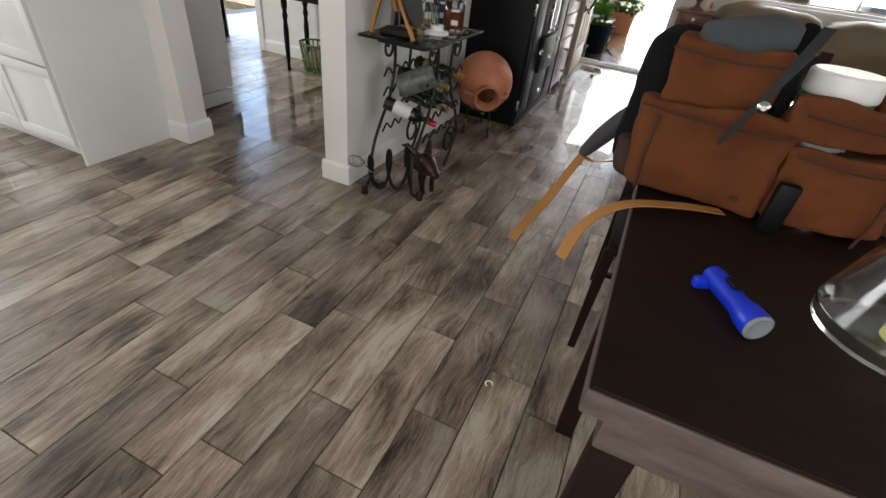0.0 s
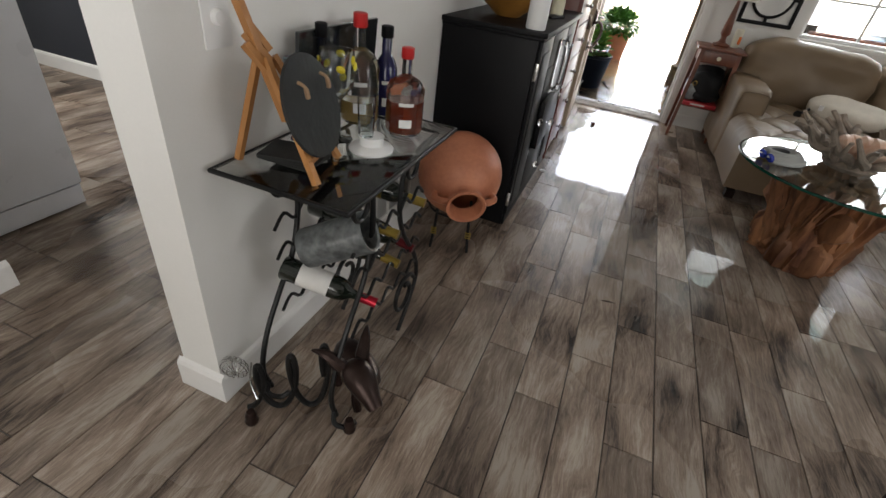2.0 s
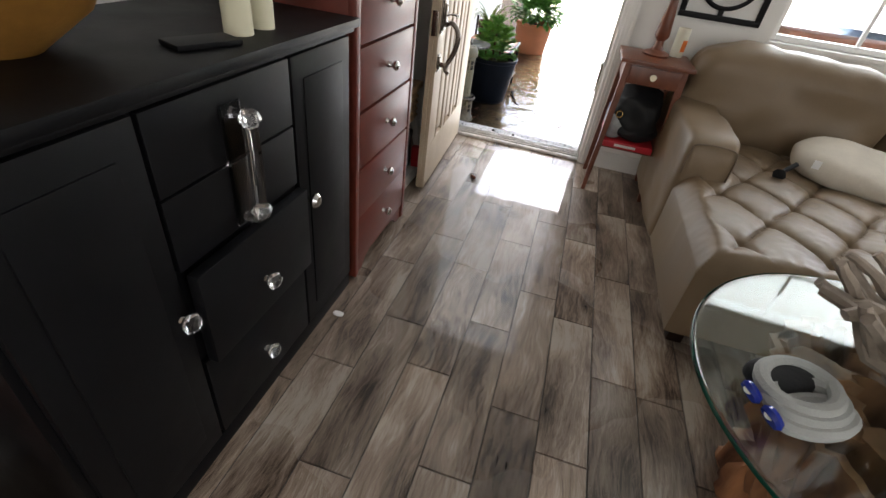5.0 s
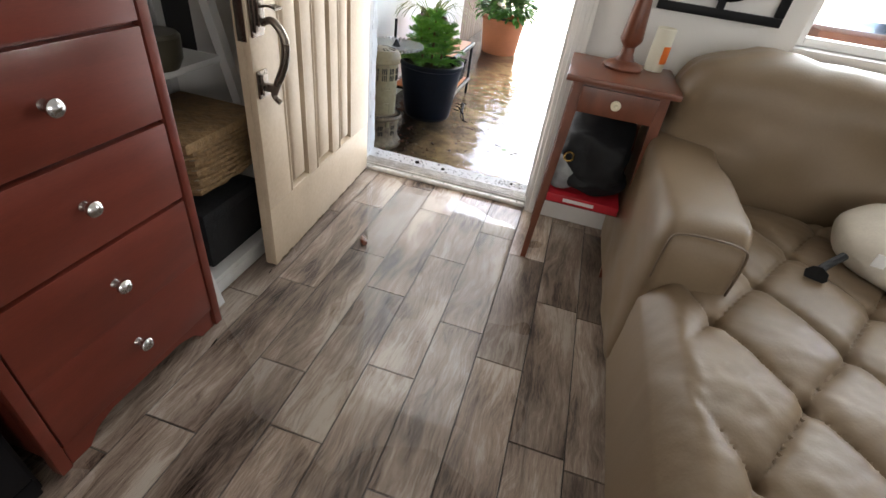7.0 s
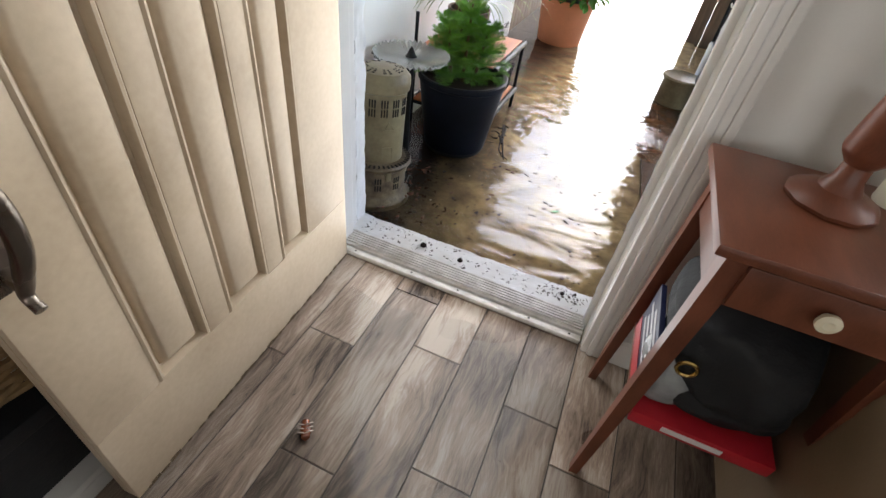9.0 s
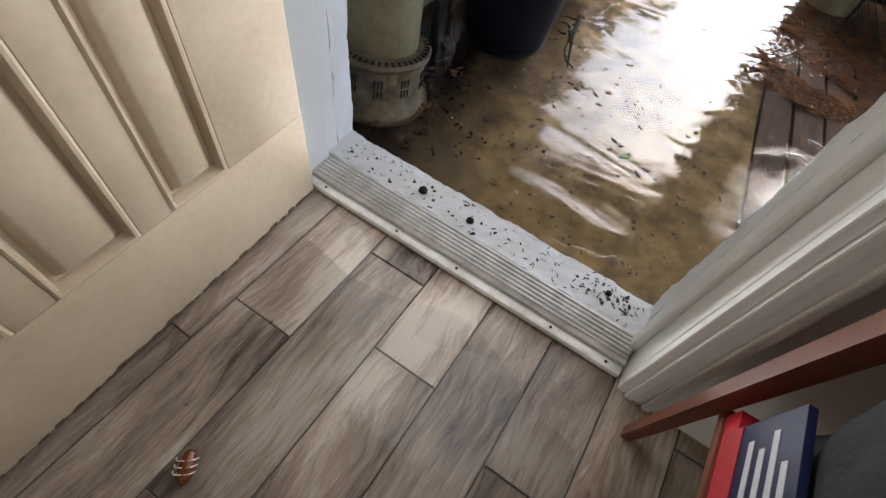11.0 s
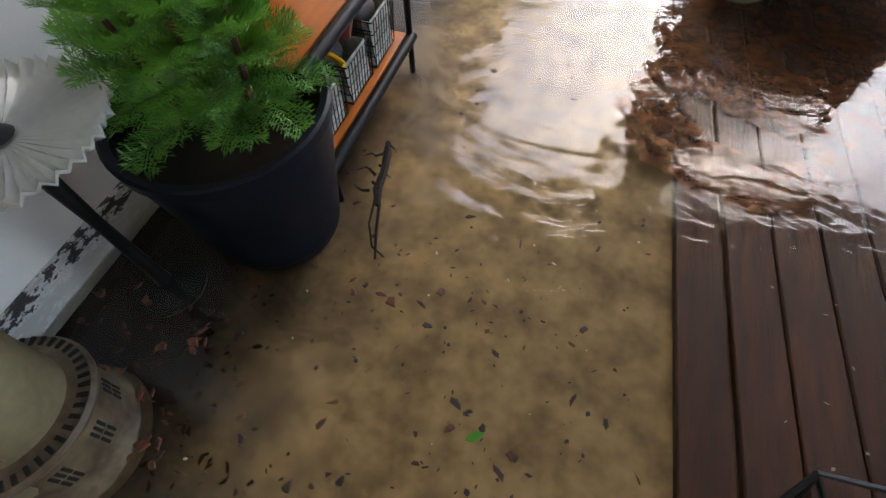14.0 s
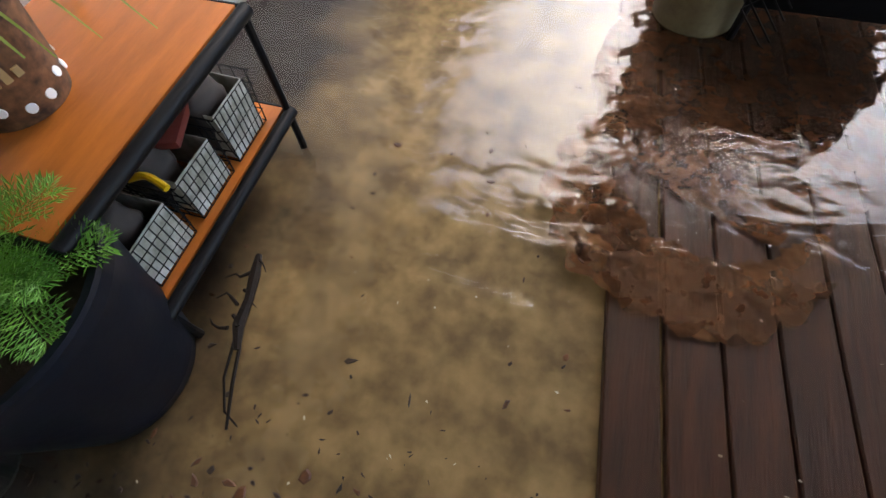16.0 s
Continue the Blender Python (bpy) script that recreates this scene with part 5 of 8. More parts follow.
for s in (-1, 1):
    tube(bm, smooth_line([(0.05 + s * 0.03, 0.03, 0.235), (0.05 + s * 0.06, 0.0, 0.28), (0.05 + s * 0.085, -0.03, 0.285)], 4), [0.018, 0.02, 0.018, 0.016, 0.014, 0.011, 0.008, 0.006, 0.003], 8)
one("bronze_figure", bm, BRONZE, (-0.055, -4.30, 0), "dark bronze animal figure under the wine rack", "figurine", turn=-118).scale = (1.1, 1.1, 1.0)

# ---- things on the rack's glass ----
Z = 0.7885
ease = thing("plate_easel", (-0.25, -4.29, Z), "small wooden easel holding an oval slate", "easel")
PINE = material("honey_pine", (0.52, 0.24, 0.08), 0.45, vary=0.3, stretch=(1, 1, 0.2))
for a, b in (((0.092, -0.06, 0.0), (-0.075, 0.0, 0.25)), ((0.043, 0.108, 0.0), (-0.080, 0.03, 0.25)), ((-0.150, -0.05, 0.0), (-0.095, 0.005, 0.27))):
    bm = bmesh.new()
    tube(bm, [a, b], 0.011, 4)
    part("leg", bm, PINE, ease)
bm = bmesh.new()
tube(bm, [(-0.055, 0.03, 0.10), (-0.125, -0.03, 0.40)], 0.013, 4)
part("mast", bm, PINE, ease)
bm = bmesh.new()
tube(bm, [(0.062, -0.055, 0.045), (0.022, 0.10, 0.045)], 0.011, 4)
part("ledge", bm, PINE, ease)
for k in range(3):
    bm = bmesh.new()
    tube(bm, [(-0.070 - 0.008 * k, 0.0 + 0.012 * k, 0.22 + 0.02 * k), (-0.105 - 0.008 * k, -0.03 + 0.014 * k, 0.28 + 0.02 * k)], 0.012, 4)
    part("clip", bm, PINE, ease)
SLATE = material("dark_slate", (0.020, 0.021, 0.020), 0.7, color2=(0.010, 0.011, 0.011), scale=9, bump=0.4)
slate = thing("slate_plate", (-0.215, -4.275, Z + 0.042), "round dark slate plate with cords on the wooden easel", "plate", turn=98)
bm = bmesh.new()
lathe(bm, ((0, -0.006), (0.112, -0.006), (0.120, -0.001), (0.118, 0.006), (0, 0.008)), (0, 0.0, 0.118), 40, Matrix.Rotation(radians(72), 4, "X"))
part("disc", bm, SLATE, slate)
for x in (-0.055, 0.05):
    bm = bmesh.new()
    tube(bm, smooth_line([(x, 0.005, 0.185), (x + 0.006, -0.010, 0.175), (x + 0.014, -0.012, 0.150)], 4), [0.004] * 5 + [0.006] * 4, 7)
    part("cord", bm, material("jute_cord", (0.30, 0.19, 0.11), 0.8, bump=0.4), slate, "frayed jute cord")
stack = thing("coaster_stack", (-0.29, -4.25, Z), "stack of dark slate coasters under the easel", "coasters")
for k in range(4):
    bm = bmesh.new()
    box(bm, (-0.08, -0.06, 0.0055 * k), (0.07 + 0.004 * k, 0.05, 0.0055 * k + 0.005), 0.002, Matrix.Rotation(radians(4 * k), 4, "Z"))
    part("coaster", bm, SLATE, stack)
ws = thing("cake_stand", (-0.163, -4.08, Z), "small round white pedestal dish", "dish")
bm = bmesh.new()
lathe(bm, ((0, 0), (0.062, 0), (0.064, 0.006), (0.058, 0.012), (0.035, 0.018), (0.033, 0.03), (0.036, 0.042), (0, 0.042)), segs=30)
part("dish", bm, WHITE, ws)


def tumbler(at, r, h, text):
    bm = bmesh.new()
    lathe(bm, ((0, 0), (r * 0.85, 0), (r, h), (r - 0.003, h), (r * 0.82 - 0.001, 0.008), (0, 0.008)), segs=22)
    return one("glass_tumbler", bm, GLASS, at, text, "glass", "glasses on the rack")


tumbler((-0.172, -4.095, Z + 0.0425), 0.023, 0.05, "small clear shot glass on the white dish")
tumbler((-0.235, -3.985, Z), 0.028, 0.12, "tall clear glass tumbler on the rack")


def spirit(name, at, r, h, neck, glass, liquid, level, cap, text, square=False):
    b = thing(name, at, text, "bottle", "bottles on the rack")
    segs = 8 if square else 24
    turn = Matrix.Rotation(radians(22.5), 4, "Z")
    bm = bmesh.new()
    lathe(bm, ((0, 0.004), (r * 0.92, 0), (r, 0.01), (r, h * 0.55), (r * 0.75, h * 0.64), (neck, h * 0.70), (neck * 0.95, h * 0.93), (neck * 1.1, h * 0.94), (neck * 1.1, h * 0.96), (0, h * 0.96)), segs=segs, m=turn)
    part("glass", bm, glass, b)
    bm = bmesh.new()
    lathe(bm, ((0, 0.008), (r * 0.9, 0.008), (r * 0.92, 0.014), (r * 0.92, h * level), (0, h * level)), segs=segs, m=turn)
    part("liquor", bm, liquid, b)
    bm = bmesh.new()
    lathe(bm, ((neck * 1.15, h * 0.88), (neck * 1.25, h * 0.89), (neck * 1.25, h), (neck * 0.9, h * 1.01), (0, h * 1.01)), segs=20)
    part("cap", bm, cap, b)
    for z0, z1, wd in ((0.12, 0.22, 0.42), (0.38, 0.42, 0.5)):
        bm = bmesh.new()
        a = [radians(-60 - 45 * wd + 90 * wd * q / 6) for q in range(7)]
        rims = [[bm.verts.new((r * 1.01 * math.cos(t), r * 1.01 * math.sin(t), h * z)) for t in a] for z in (z0, z1)]
        for k in range(6):
            bm.faces.new((rims[0][k], rims[0][k + 1], rims[1][k + 1], rims[1][k]))
        part("label", bm, PAPER, b, "pale paper label")
    return b


CAPRED = material("red_wax", (0.50, 0.02, 0.02), 0.35, vary=0.15, bump=0.1)
AMBER = material("amber_liquor", (0.20, 0.025, 0.008), 0.08, vary=0.1, bump=0, coat=0.3)
GOLD = material("pale_gold_liquor", (0.42, 0.28, 0.10), 0.1, vary=0.1, bump=0)
spirit("liquor_bottle", (-0.156, -3.89, Z), 0.058, 0.25, 0.015, GLASS, AMBER, 0.40, CAPRED, "clear bottle of amber liquor with a red cap", True)
spirit("liquor_bottle", (-0.318, -3.885, Z), 0.060, 0.315, 0.017, GLASS, GOLD, 0.22, CAPRED, "tall clear bottle of pale liquor with a red cap")
spirit("liquor_bottle", (-0.285, -3.775, Z), 0.036, 0.275, 0.016, material("indigo_glass", (0.012, 0.012, 0.06), 0.08, bump=0), material("indigo_liquor", (0.01, 0.01, 0.05), 0.1), 0.5, BLACK, "dark blue bottle with a black cap")
spirit("liquor_bottle", (-0.375, -4.00, Z), 0.034, 0.29, 0.014, material("black_bottle_glass", (0.008, 0.01, 0.016), 0.1, bump=0), DARKGLASS, 0.5, BLACK, "black bottle behind the easel")
gob = thing("painted_goblet", (-0.28, -4.067, Z), "painted wine goblet with yellow lemons", "glass")
gob.scale = (1.2, 1.2, 1.1)
bm = bmesh.new()
lathe(bm, ((0, 0), (0.034, 0), (0.032, 0.003), (0.005, 0.008), (0.004, 0.10), (0.014, 0.112), (0.036, 0.14), (0.043, 0.18), (0.037, 0.225), (0.035, 0.225), (0.041, 0.18), (0.034, 0.142), (0.012, 0.116), (0, 0.114)), segs=26)
part("glass", bm, GLASS, gob)
rng = random.Random(2)
for k in range(9):
    bm = bmesh.new()
    a, z = 2 * math.pi * k / 9 * 2.6, 0.145 + 0.065 * rng.random()
    r = 0.0425 if 0.155 < z < 0.2 else 0.040
    lathe(bm, ((0, -0.011), (0.006, -0.008), (0.009, 0), (0.006, 0.008), (0, 0.011)), (r * math.cos(a), r * math.sin(a), z), 8, Matrix.Rotation(a, 4, "Z") @ Matrix.Diagonal((0.25, 1, 1, 1)) @ Matrix.Rotation(rng.random() * 3, 4, "X"))
    part("painted_lemon", bm, material("lemon_enamel", (0.75, 0.62, 0.02), 0.35, bump=0), gob)
gob2 = thing("painted_goblet", (-0.36, -4.13, Z), "painted goblet in blue and rose", "glass")
bm = bmesh.new()
lathe(bm, ((0, 0), (0.034, 0), (0.032, 0.003), (0.005, 0.008), (0.004, 0.10), (0.014, 0.112), (0.036, 0.14), (0.043, 0.18), (0.037, 0.22), (0, 0.215)), segs=22)
part("glass", bm, material("teal_rose_enamel", (0.05, 0.22, 0.26), 0.25, color2=(0.30, 0.03, 0.08), scale=22, bump=0), gob2)
bm = bmesh.new()
box(bm, (0.0, -0.24, 0.0), (0.012, 0.19, 0.275), 0.002, Matrix.Rotation(radians(4), 4, "Y"))
one("dark_mirror", bm, material("black_mirror", (0.015, 0.017, 0.018), 0.05, spec=0.9, bump=0), (-0.414, -3.85, Z), "dark glossy glass panel leaning against the wall", "mirror")

# ---- terracotta ball pot on its iron tripod ----
pot = thing("terracotta_pot", (-0.16, -3.19, 0), "round terracotta pot tipped forward on an iron tripod", "pot")
C = Vector((0.0, 0.0, 0.365))
aim = Vector((0.46, -0.84, -0.22)).normalized()
q = aim.to_track_quat("Z", "Y").to_matrix().to_4x4()
R = 0.205
prof = [(0, -R)] + [(R * math.cos(a), R * math.sin(a)) for a in [radians(-80 + 10 * k) for k in range(14)]]
prof = [p for p in prof if p[1] < R * 0.86]
prof += [(0.085, R * 0.90), (0.080, R * 0.96), (0.082, R * 1.08), (0.094, R * 1.19), (0.090, R * 1.22), (0.078, R * 1.20), (0.066, R * 1.05), (0.062, R * 0.9), (0.15, R * 0.5), (0.17, 0), (0.1, -R * 0.8), (0, -R * 0.9)]
bm = bmesh.new()
lathe(bm, prof, C, 44, q)
part("vessel", bm, TERRA, pot)
for s in (-1, 1):
    bm = bmesh.new()
    side = q.to_3x3() @ Vector((s, 0, 0))
    tube(bm, smooth_line([C + aim * (R * 0.70) + side * 0.128, C + aim * (R * 0.88) + side * 0.142, C + aim * (R * 1.0) + side * 0.115, C + aim * (R * 1.02) + side * 0.075], 4), 0.017, 8)
    part("lug", bm, TERRA, pot)
bm = bmesh.new()
tube(bm, [(0.135 * math.cos(a), 0.135 * math.sin(a), 0.19) for a in [k * math.pi / 12 for k in range(24)]], 0.006, 8, closed=True)
part("ring", bm, IRON, pot)
for a in (radians(250), radians(320), radians(100)):
    bm = bmesh.new()
    c, s = math.cos(a), math.sin(a)
    tube(bm, smooth_line([(0.135 * c, 0.135 * s, 0.28), (0.140 * c, 0.140 * s, 0.19), (0.150 * c, 0.150 * s, 0.09), (0.165 * c, 0.165 * s, 0.0)], 4), 0.0075, 8)
    leg = part("leg", bm, IRON, pot)
    bm = bmesh.new()
    tube(bm, [(0.152 * c + 0.013 * math.cos(t), 0.152 * s + 0.013 * math.sin(t), 0.075 + 0.0022 * t) for t in [0.5 * k for k in range(38)]], 0.0032, 6)
    part("brass_coil", bm, GOLDFOIL, leg, "coil of pale brass wire")

# ---- kitchen side ----
kc = thing("kitchen_cabinet", (-2.12, -4.88, 0), "white kitchen base cabinet with shaker fronts", "cabinet")
part("body", boxes(((-0.45, -0.255, 0.09), (0.448, 0.26, 0.90)), ((-0.45, -0.20, 0.0), (0.440, 0.26, 0.089)), bevel=0.003), CABWHITE, kc)
part("end_panel", boxes(((0.4485, -0.268, 0.0), (0.466, 0.26, 0.90)), bevel=0.003), CABWHITE, kc)
for x0, x1, z0, z1 in ((-0.44, 0.0, 0.10, 0.50), (0.006, 0.44, 0.10, 0.50), (0.006, 0.44, 0.51, 0.89), (-0.44, 0.0, 0.51, 0.89)):
    part("front", boxes(((x0, -0.272, z0), (x1, -0.256, z1)), ((x0, -0.280, z0), (x1, -0.272, z0 + 0.05)), ((x0, -0.280, z1 - 0.05), (x1, -0.272, z1)), ((x0, -0.280, z0 + 0.05), (x0 + 0.05, -0.272, z1 - 0.05)), ((x1 - 0.05, -0.280, z0 + 0.05), (x1, -0.272, z1 - 0.05)), bevel=0.002), CABWHITE, kc)
one("worktop", boxes(((-0.47, -0.30, 0), (0.50, 0.28, 0.035)), bevel=0.005), material("pale_worktop", (0.6, 0.58, 0.55), 0.3), (-2.12, -4.88, 0.902), "pale stone worktop on the white cabinet", "worktop")
fg = thing("refrigerator", (-2.2, -4.17, 0), "white refrigerator beyond the wall end", "refrigerator")
part("body", boxes(((-0.34, -0.26, 0.05), (0.30, 0.26, 1.72)), bevel=0.01), FRIDGE, fg)
part("door", boxes(((0.305, -0.26, 0.12), (0.352, 0.26, 1.72)), bevel=0.012), FRIDGE, fg)
part("kick_plate", boxes(((0.28, -0.255, 0.012), (0.335, 0.255, 0.11)), bevel=0.003), FRIDGE, fg)
part("foot_grille", boxes(((-0.33, -0.25, 0.0), (0.30, 0.25, 0.049))), BLACK, fg, "black grille under the body")
# turned-leg table and laundry basket in the passage
ht = thing("hall_table", (-1.85, -2.80, 0), "small black table with turned legs against the wall", "table")
part("top", boxes(((-0.38, -0.18, 0.70), (0.38, 0.20, 0.725)), bevel=0.004), BLACK, ht)
part("apron", boxes(((-0.34, -0.15, 0.60), (0.34, 0.17, 0.699)), bevel=0.003), BLACK, ht)
for x in (-0.32, 0.32):
    for y in (-0.13, 0.15):
        bm = bmesh.new()
        lathe(bm, ((0, 0), (0.014, 0), (0.018, 0.02), (0.013, 0.05), (0.020, 0.12), (0.024, 0.35), (0.016, 0.42), (0.026, 0.46), (0.016, 0.50), (0.026, 0.53), (0.026, 0.60), (0, 0.60)), (x, y, 0), 14)
        part("leg", bm, BLACK, ht)
lb = thing("laundry_basket", (-1.92, -2.80, 0), "green plastic laundry basket with clothes under the table", "basket")
GREENPL = material("green_plastic", (0.10, 0.16, 0.06), 0.45)
for k in range(26):
    bm = bmesh.new()
    a = 2 * math.pi * k / 26
    tube(bm, [(0.14 * math.cos(a), 0.11 * math.sin(a), 0.0), (0.18 * math.cos(a), 0.14 * math.sin(a), 0.25)], 0.007, 4)
    part("slat", bm, GREENPL, lb)
for r, z in ((0.141, 0.01), (0.16, 0.12), (0.182, 0.255)):
    bm = bmesh.new()
    tube(bm, [(r * math.cos(a), r * 0.78 * math.sin(a), z) for a in [q * math.pi / 14 for q in range(28)]], 0.009, 6, closed=True)
    part("hoop", bm, GREENPL, lb)
bm = bmesh.new()
softbox(bm, (-0.12, -0.09, 0.02), (0.12, 0.09, 0.24), 3, 8, ripple=0.05)
one("clothes", bm, material("mixed_cloth", (0.40, 0.30, 0.16), 0.9, color2=(0.06, 0.09, 0.05), scale=12, bump=0.6), (-1.92, -2.80, 0.0), "bundle of tan and green clothes in the basket", "clothes")

# ---- dining table, chair and backpack ----
# counter-height table; it and what stands on it are drawn to one smaller scale
TS = 0.739
dt = thing("dining_table", (1.438, -5.75, 0.327), "dark espresso wooden counter-height dining table", "table")
dt.scale = (TS, TS, TS)
# window light on the edge and apron is put into this paler brown
LIT_EDGE = material("lit_brown_table_edge", (0.13, 0.098, 0.085), 0.5, color2=(0.06, 0.042, 0.036), scale=9, bump=0.1, stretch=(1, 6, 4))
part("tabletop", boxes(((-0.635, -0.47, 0.742), (0.635, 0.47, 0.75)), bevel=0.003), DARKWOOD, dt)
part("edge_band", boxes(((-0.637, -0.472, 0.690), (0.637, 0.472, 0.7415)), bevel=0.006), LIT_EDGE, dt, "table edge coloured paler as if lit")
part("apron", boxes(((-0.59, -0.43, 0.575), (0.59, 0.43, 0.689)), bevel=0.004), LIT_EDGE, dt, "apron coloured paler as if lit")
for x in (-0.55, 0.55):
    for y in (-0.39, 0.39):
        part("leg", boxes(((x - 0.035, y - 0.035, -0.4425), (x + 0.035, y + 0.035, 0.574)), bevel=0.006), DARKWOOD, dt)


def chair(at, turn, text):
    c = thing("dining_chair", at, text, "chair", "chairs round the table", turn)
    for x in (-0.205, 0.205):
        bm = bmesh.new()
        vs = tube(bm, smooth_line([(x, 0.24, 0.0), (x, 0.205, 0.25), (x, 0.20, 0.45), (x, 0.23, 0.70), (x * 1.02, 0.315, 1.05)], 4), 0.026, 4)
        part("back_post", bm, DARKWOOD, c)
        bm = bmesh.new()
        tube(bm, [(x * 1.05, -0.235, 0.0), (x, -0.215, 0.44)], [0.018, 0.027], 4)
        part("front_leg", bm, DARKWOOD, c)
        bm = bmesh.new()
        tube(bm, [(x, -0.21, 0.20), (x, 0.21, 0.20)], 0.013, 4)
        part("stretcher", bm, DARKWOOD, c)
    bm = bmesh.new()
    tube(bm, [(-0.2, 0.0, 0.20), (0.2, 0.0, 0.20)], 0.013, 4)
    part("stretcher", bm, DARKWOOD, c)
    for z0, z1, bow in ((0.90, 1.04, 0.03), (0.70, 0.80, 0.025)):
        bm = bmesh.new()
        rows = []
        for k in range(9):
            u = k / 8
            x = -0.19 + 0.38 * u
            y0 = 0.23 + (z0 - 0.70) * 0.243 + bow * math.sin(math.pi * u)
            y1 = 0.23 + (z1 - 0.70) * 0.243 + bow * math.sin(math.pi * u)
            rows.append([bm.verts.new(p) for p in ((x, y0 - 0.01, z0), (x, y0 + 0.01, z0), (x, y1 + 0.01, z1), (x, y1 - 0.01, z1))])
        for a, b in zip(rows, rows[1:]):
            for k in range(4):
                bm.faces.new((a[k], a[(k + 1) % 4], b[(k + 1) % 4], b[k]))
        bm.faces.new(rows[0]), bm.faces.new(rows[-1][::-1])
        part("back_rail", bm, DARKWOOD, c)
    bm = bmesh.new()
    box(bm, (-0.215, -0.23, 0.425), (0.215, 0.20, 0.452), 0.005)
    part("seat_frame", bm, DARKWOOD, c)
    bm = bmesh.new()
    softbox(bm, (-0.22, -0.24, 0.44), (0.22, 0.205, 0.49), 5, 8)
    part("seat", bm, material("black_vinyl", (0.008, 0.009, 0.011), 0.5, spec=0.15, vary=0.3, scale=8, bump=0.15), c, "black vinyl seat pad")
    return c


chair((1.19, -4.85, 0), 0, "dark wooden dining chair with a black vinyl seat")
bp = thing("backpack", (1.128, -5.484, 0.882), "orange-brown canvas tool backpack standing on the dining table", "backpack")
bp.scale = (TS, TS, TS)
CANVAS = material("rust_canvas", (0.135, 0.042, 0.015), 0.85, spec=0.2, vary=0.35, scale=7, bump=0.35, bump_scale=220)
NYLON = material("black_nylon", (0.008, 0.008, 0.009), 0.9, spec=0.1, bump=0.4, bump_scale=200)
lean = Matrix.Rotation(radians(-8), 4, "X")
for name, lo, hi, p, sd, mat, text in (
    ("body", (-0.31, -0.04, 0.0), (0.02, 0.10, 0.36), 4, 1, NYLON, "black mesh back of the bag"),
    ("gusset", (-0.30, -0.10, 0.0), (0.30, 0.0, 0.10), 6, 2, material("dark_brown_canvas", (0.035, 0.014, 0.008), 0.8, bump=0.3, bump_scale=200), "dark brown canvas base"),
    ("lower_pocket", (-0.27, -0.13, 0.0), (0.06, 0.02, 0.215), 18, 4, CANVAS, "rust canvas front pocket"),
    ("lower_pocket", (0.05, -0.135, 0.0), (0.30, -0.03, 0.18), 18, 5, CANVAS, "rust canvas front pocket"),
    ("upper_pocket", (-0.25, -0.10, 0.20), (-0.01, 0.06, 0.345), 18, 7, CANVAS, "rust canvas upper panel"),
    ("side_pocket", (0.03, -0.125, 0.17), (0.32, -0.04, 0.27), 14, 8, CANVAS, "rust canvas side flap"),
    ("lid", (-0.20, -0.10, 0.33), (0.0, 0.08, 0.41), 3, 3, material("slate_grey_fabric", (0.05, 0.055, 0.062), 0.8, bump=0.5, bump_scale=200), "grey padded top flap"),
    ("side_body", (0.22, -0.02, 0.0), (0.42, 0.08, 0.33), 6, 11, CANVAS, "rust canvas far compartment"),
    ("tool_sleeve", (-0.01, -0.06, 0.20), (0.045, 0.0, 0.40), 3.5, 9, NYLON, "black tool sleeve"),
):
    bm = bmesh.new()
    softbox(bm, lo, hi, p, 22, ripple=0.030, seed=sd, m=lean)
    for v in bm.verts:
        v.co.z = max(v.co.z, 0.0)
    part(name, bm, mat, bp, text)
STRAP = material("ochre_webbing", (0.38, 0.17, 0.045), 0.7, bump=0.3, bump_scale=150)


def strap(parent, pts, w, mat, label=""):
    """A flat band along points."""
    bm = bmesh.new()
    line = smooth_line(pts, 6)
    rows = []
    for i, p in enumerate(line):
        d = (line[min(i + 1, len(line) - 1)] - line[max(i - 1, 0)]).normalized()
        side = d.cross(Vector((0, 0, 1)))
        side = side.normalized() if side.length > 0.05 else Vector((1, 0, 0))
        up = side.cross(d).normalized()
        rows.append([bm.verts.new(p + side * a * w / 2 + up * b * 0.0015) for a, b in ((-1, -1), (1, -1), (1, 1), (-1, 1))])
    for a, b in zip(rows, rows[1:]):
        for k in range(4):
            bm.faces.new((a[k], a[(k + 1) % 4], b[(k + 1) % 4], b[k]))
    bm.faces.new(rows[0]), bm.faces.new(rows[-1][::-1])
    return part("strap", bm, mat, parent, label)


strap(bp, [(-0.40, 0.23, -0.08), (-0.425, 0.17, -0.13), (-0.455, 0.06, -0.19), (-0.485, -0.04, -0.23), (-0.505, -0.127, -0.265)], 0.030, STRAP, "hanging ochre webbing strap")
strap(bp, [(-0.40, 0.23, -0.085), (-0.36, 0.14, -0.06), (-0.30, 0.05, -0.01), (-0.27, 0.0, 0.03)], 0.022, STRAP, "ochre webbing strap tying the shoulder pad")
strap(bp, [(-0.02, -0.15, 0.012), (-0.12, -0.20, 0.02), (-0.24, -0.27, 0.015), (-0.31, -0.32, -0.04), (-0.335, -0.36, -0.12)], 0.03, STRAP, "hanging ochre webbing strap")
bm = bmesh.new()
tube(bm, smooth_line([(-0.20, 0.08, 0.20), (-0.31, 0.17, 0.08), (-0.405, 0.238, -0.08)], 5), [0.03] * 8 + [0.026, 0.022, 0.015], 10)
part("shoulder_pad", bm, material("grey_mesh_pad", (0.055, 0.054, 0.058), 0.85, bump=0.6, bump_scale=180), bp, "grey padded shoulder strap")
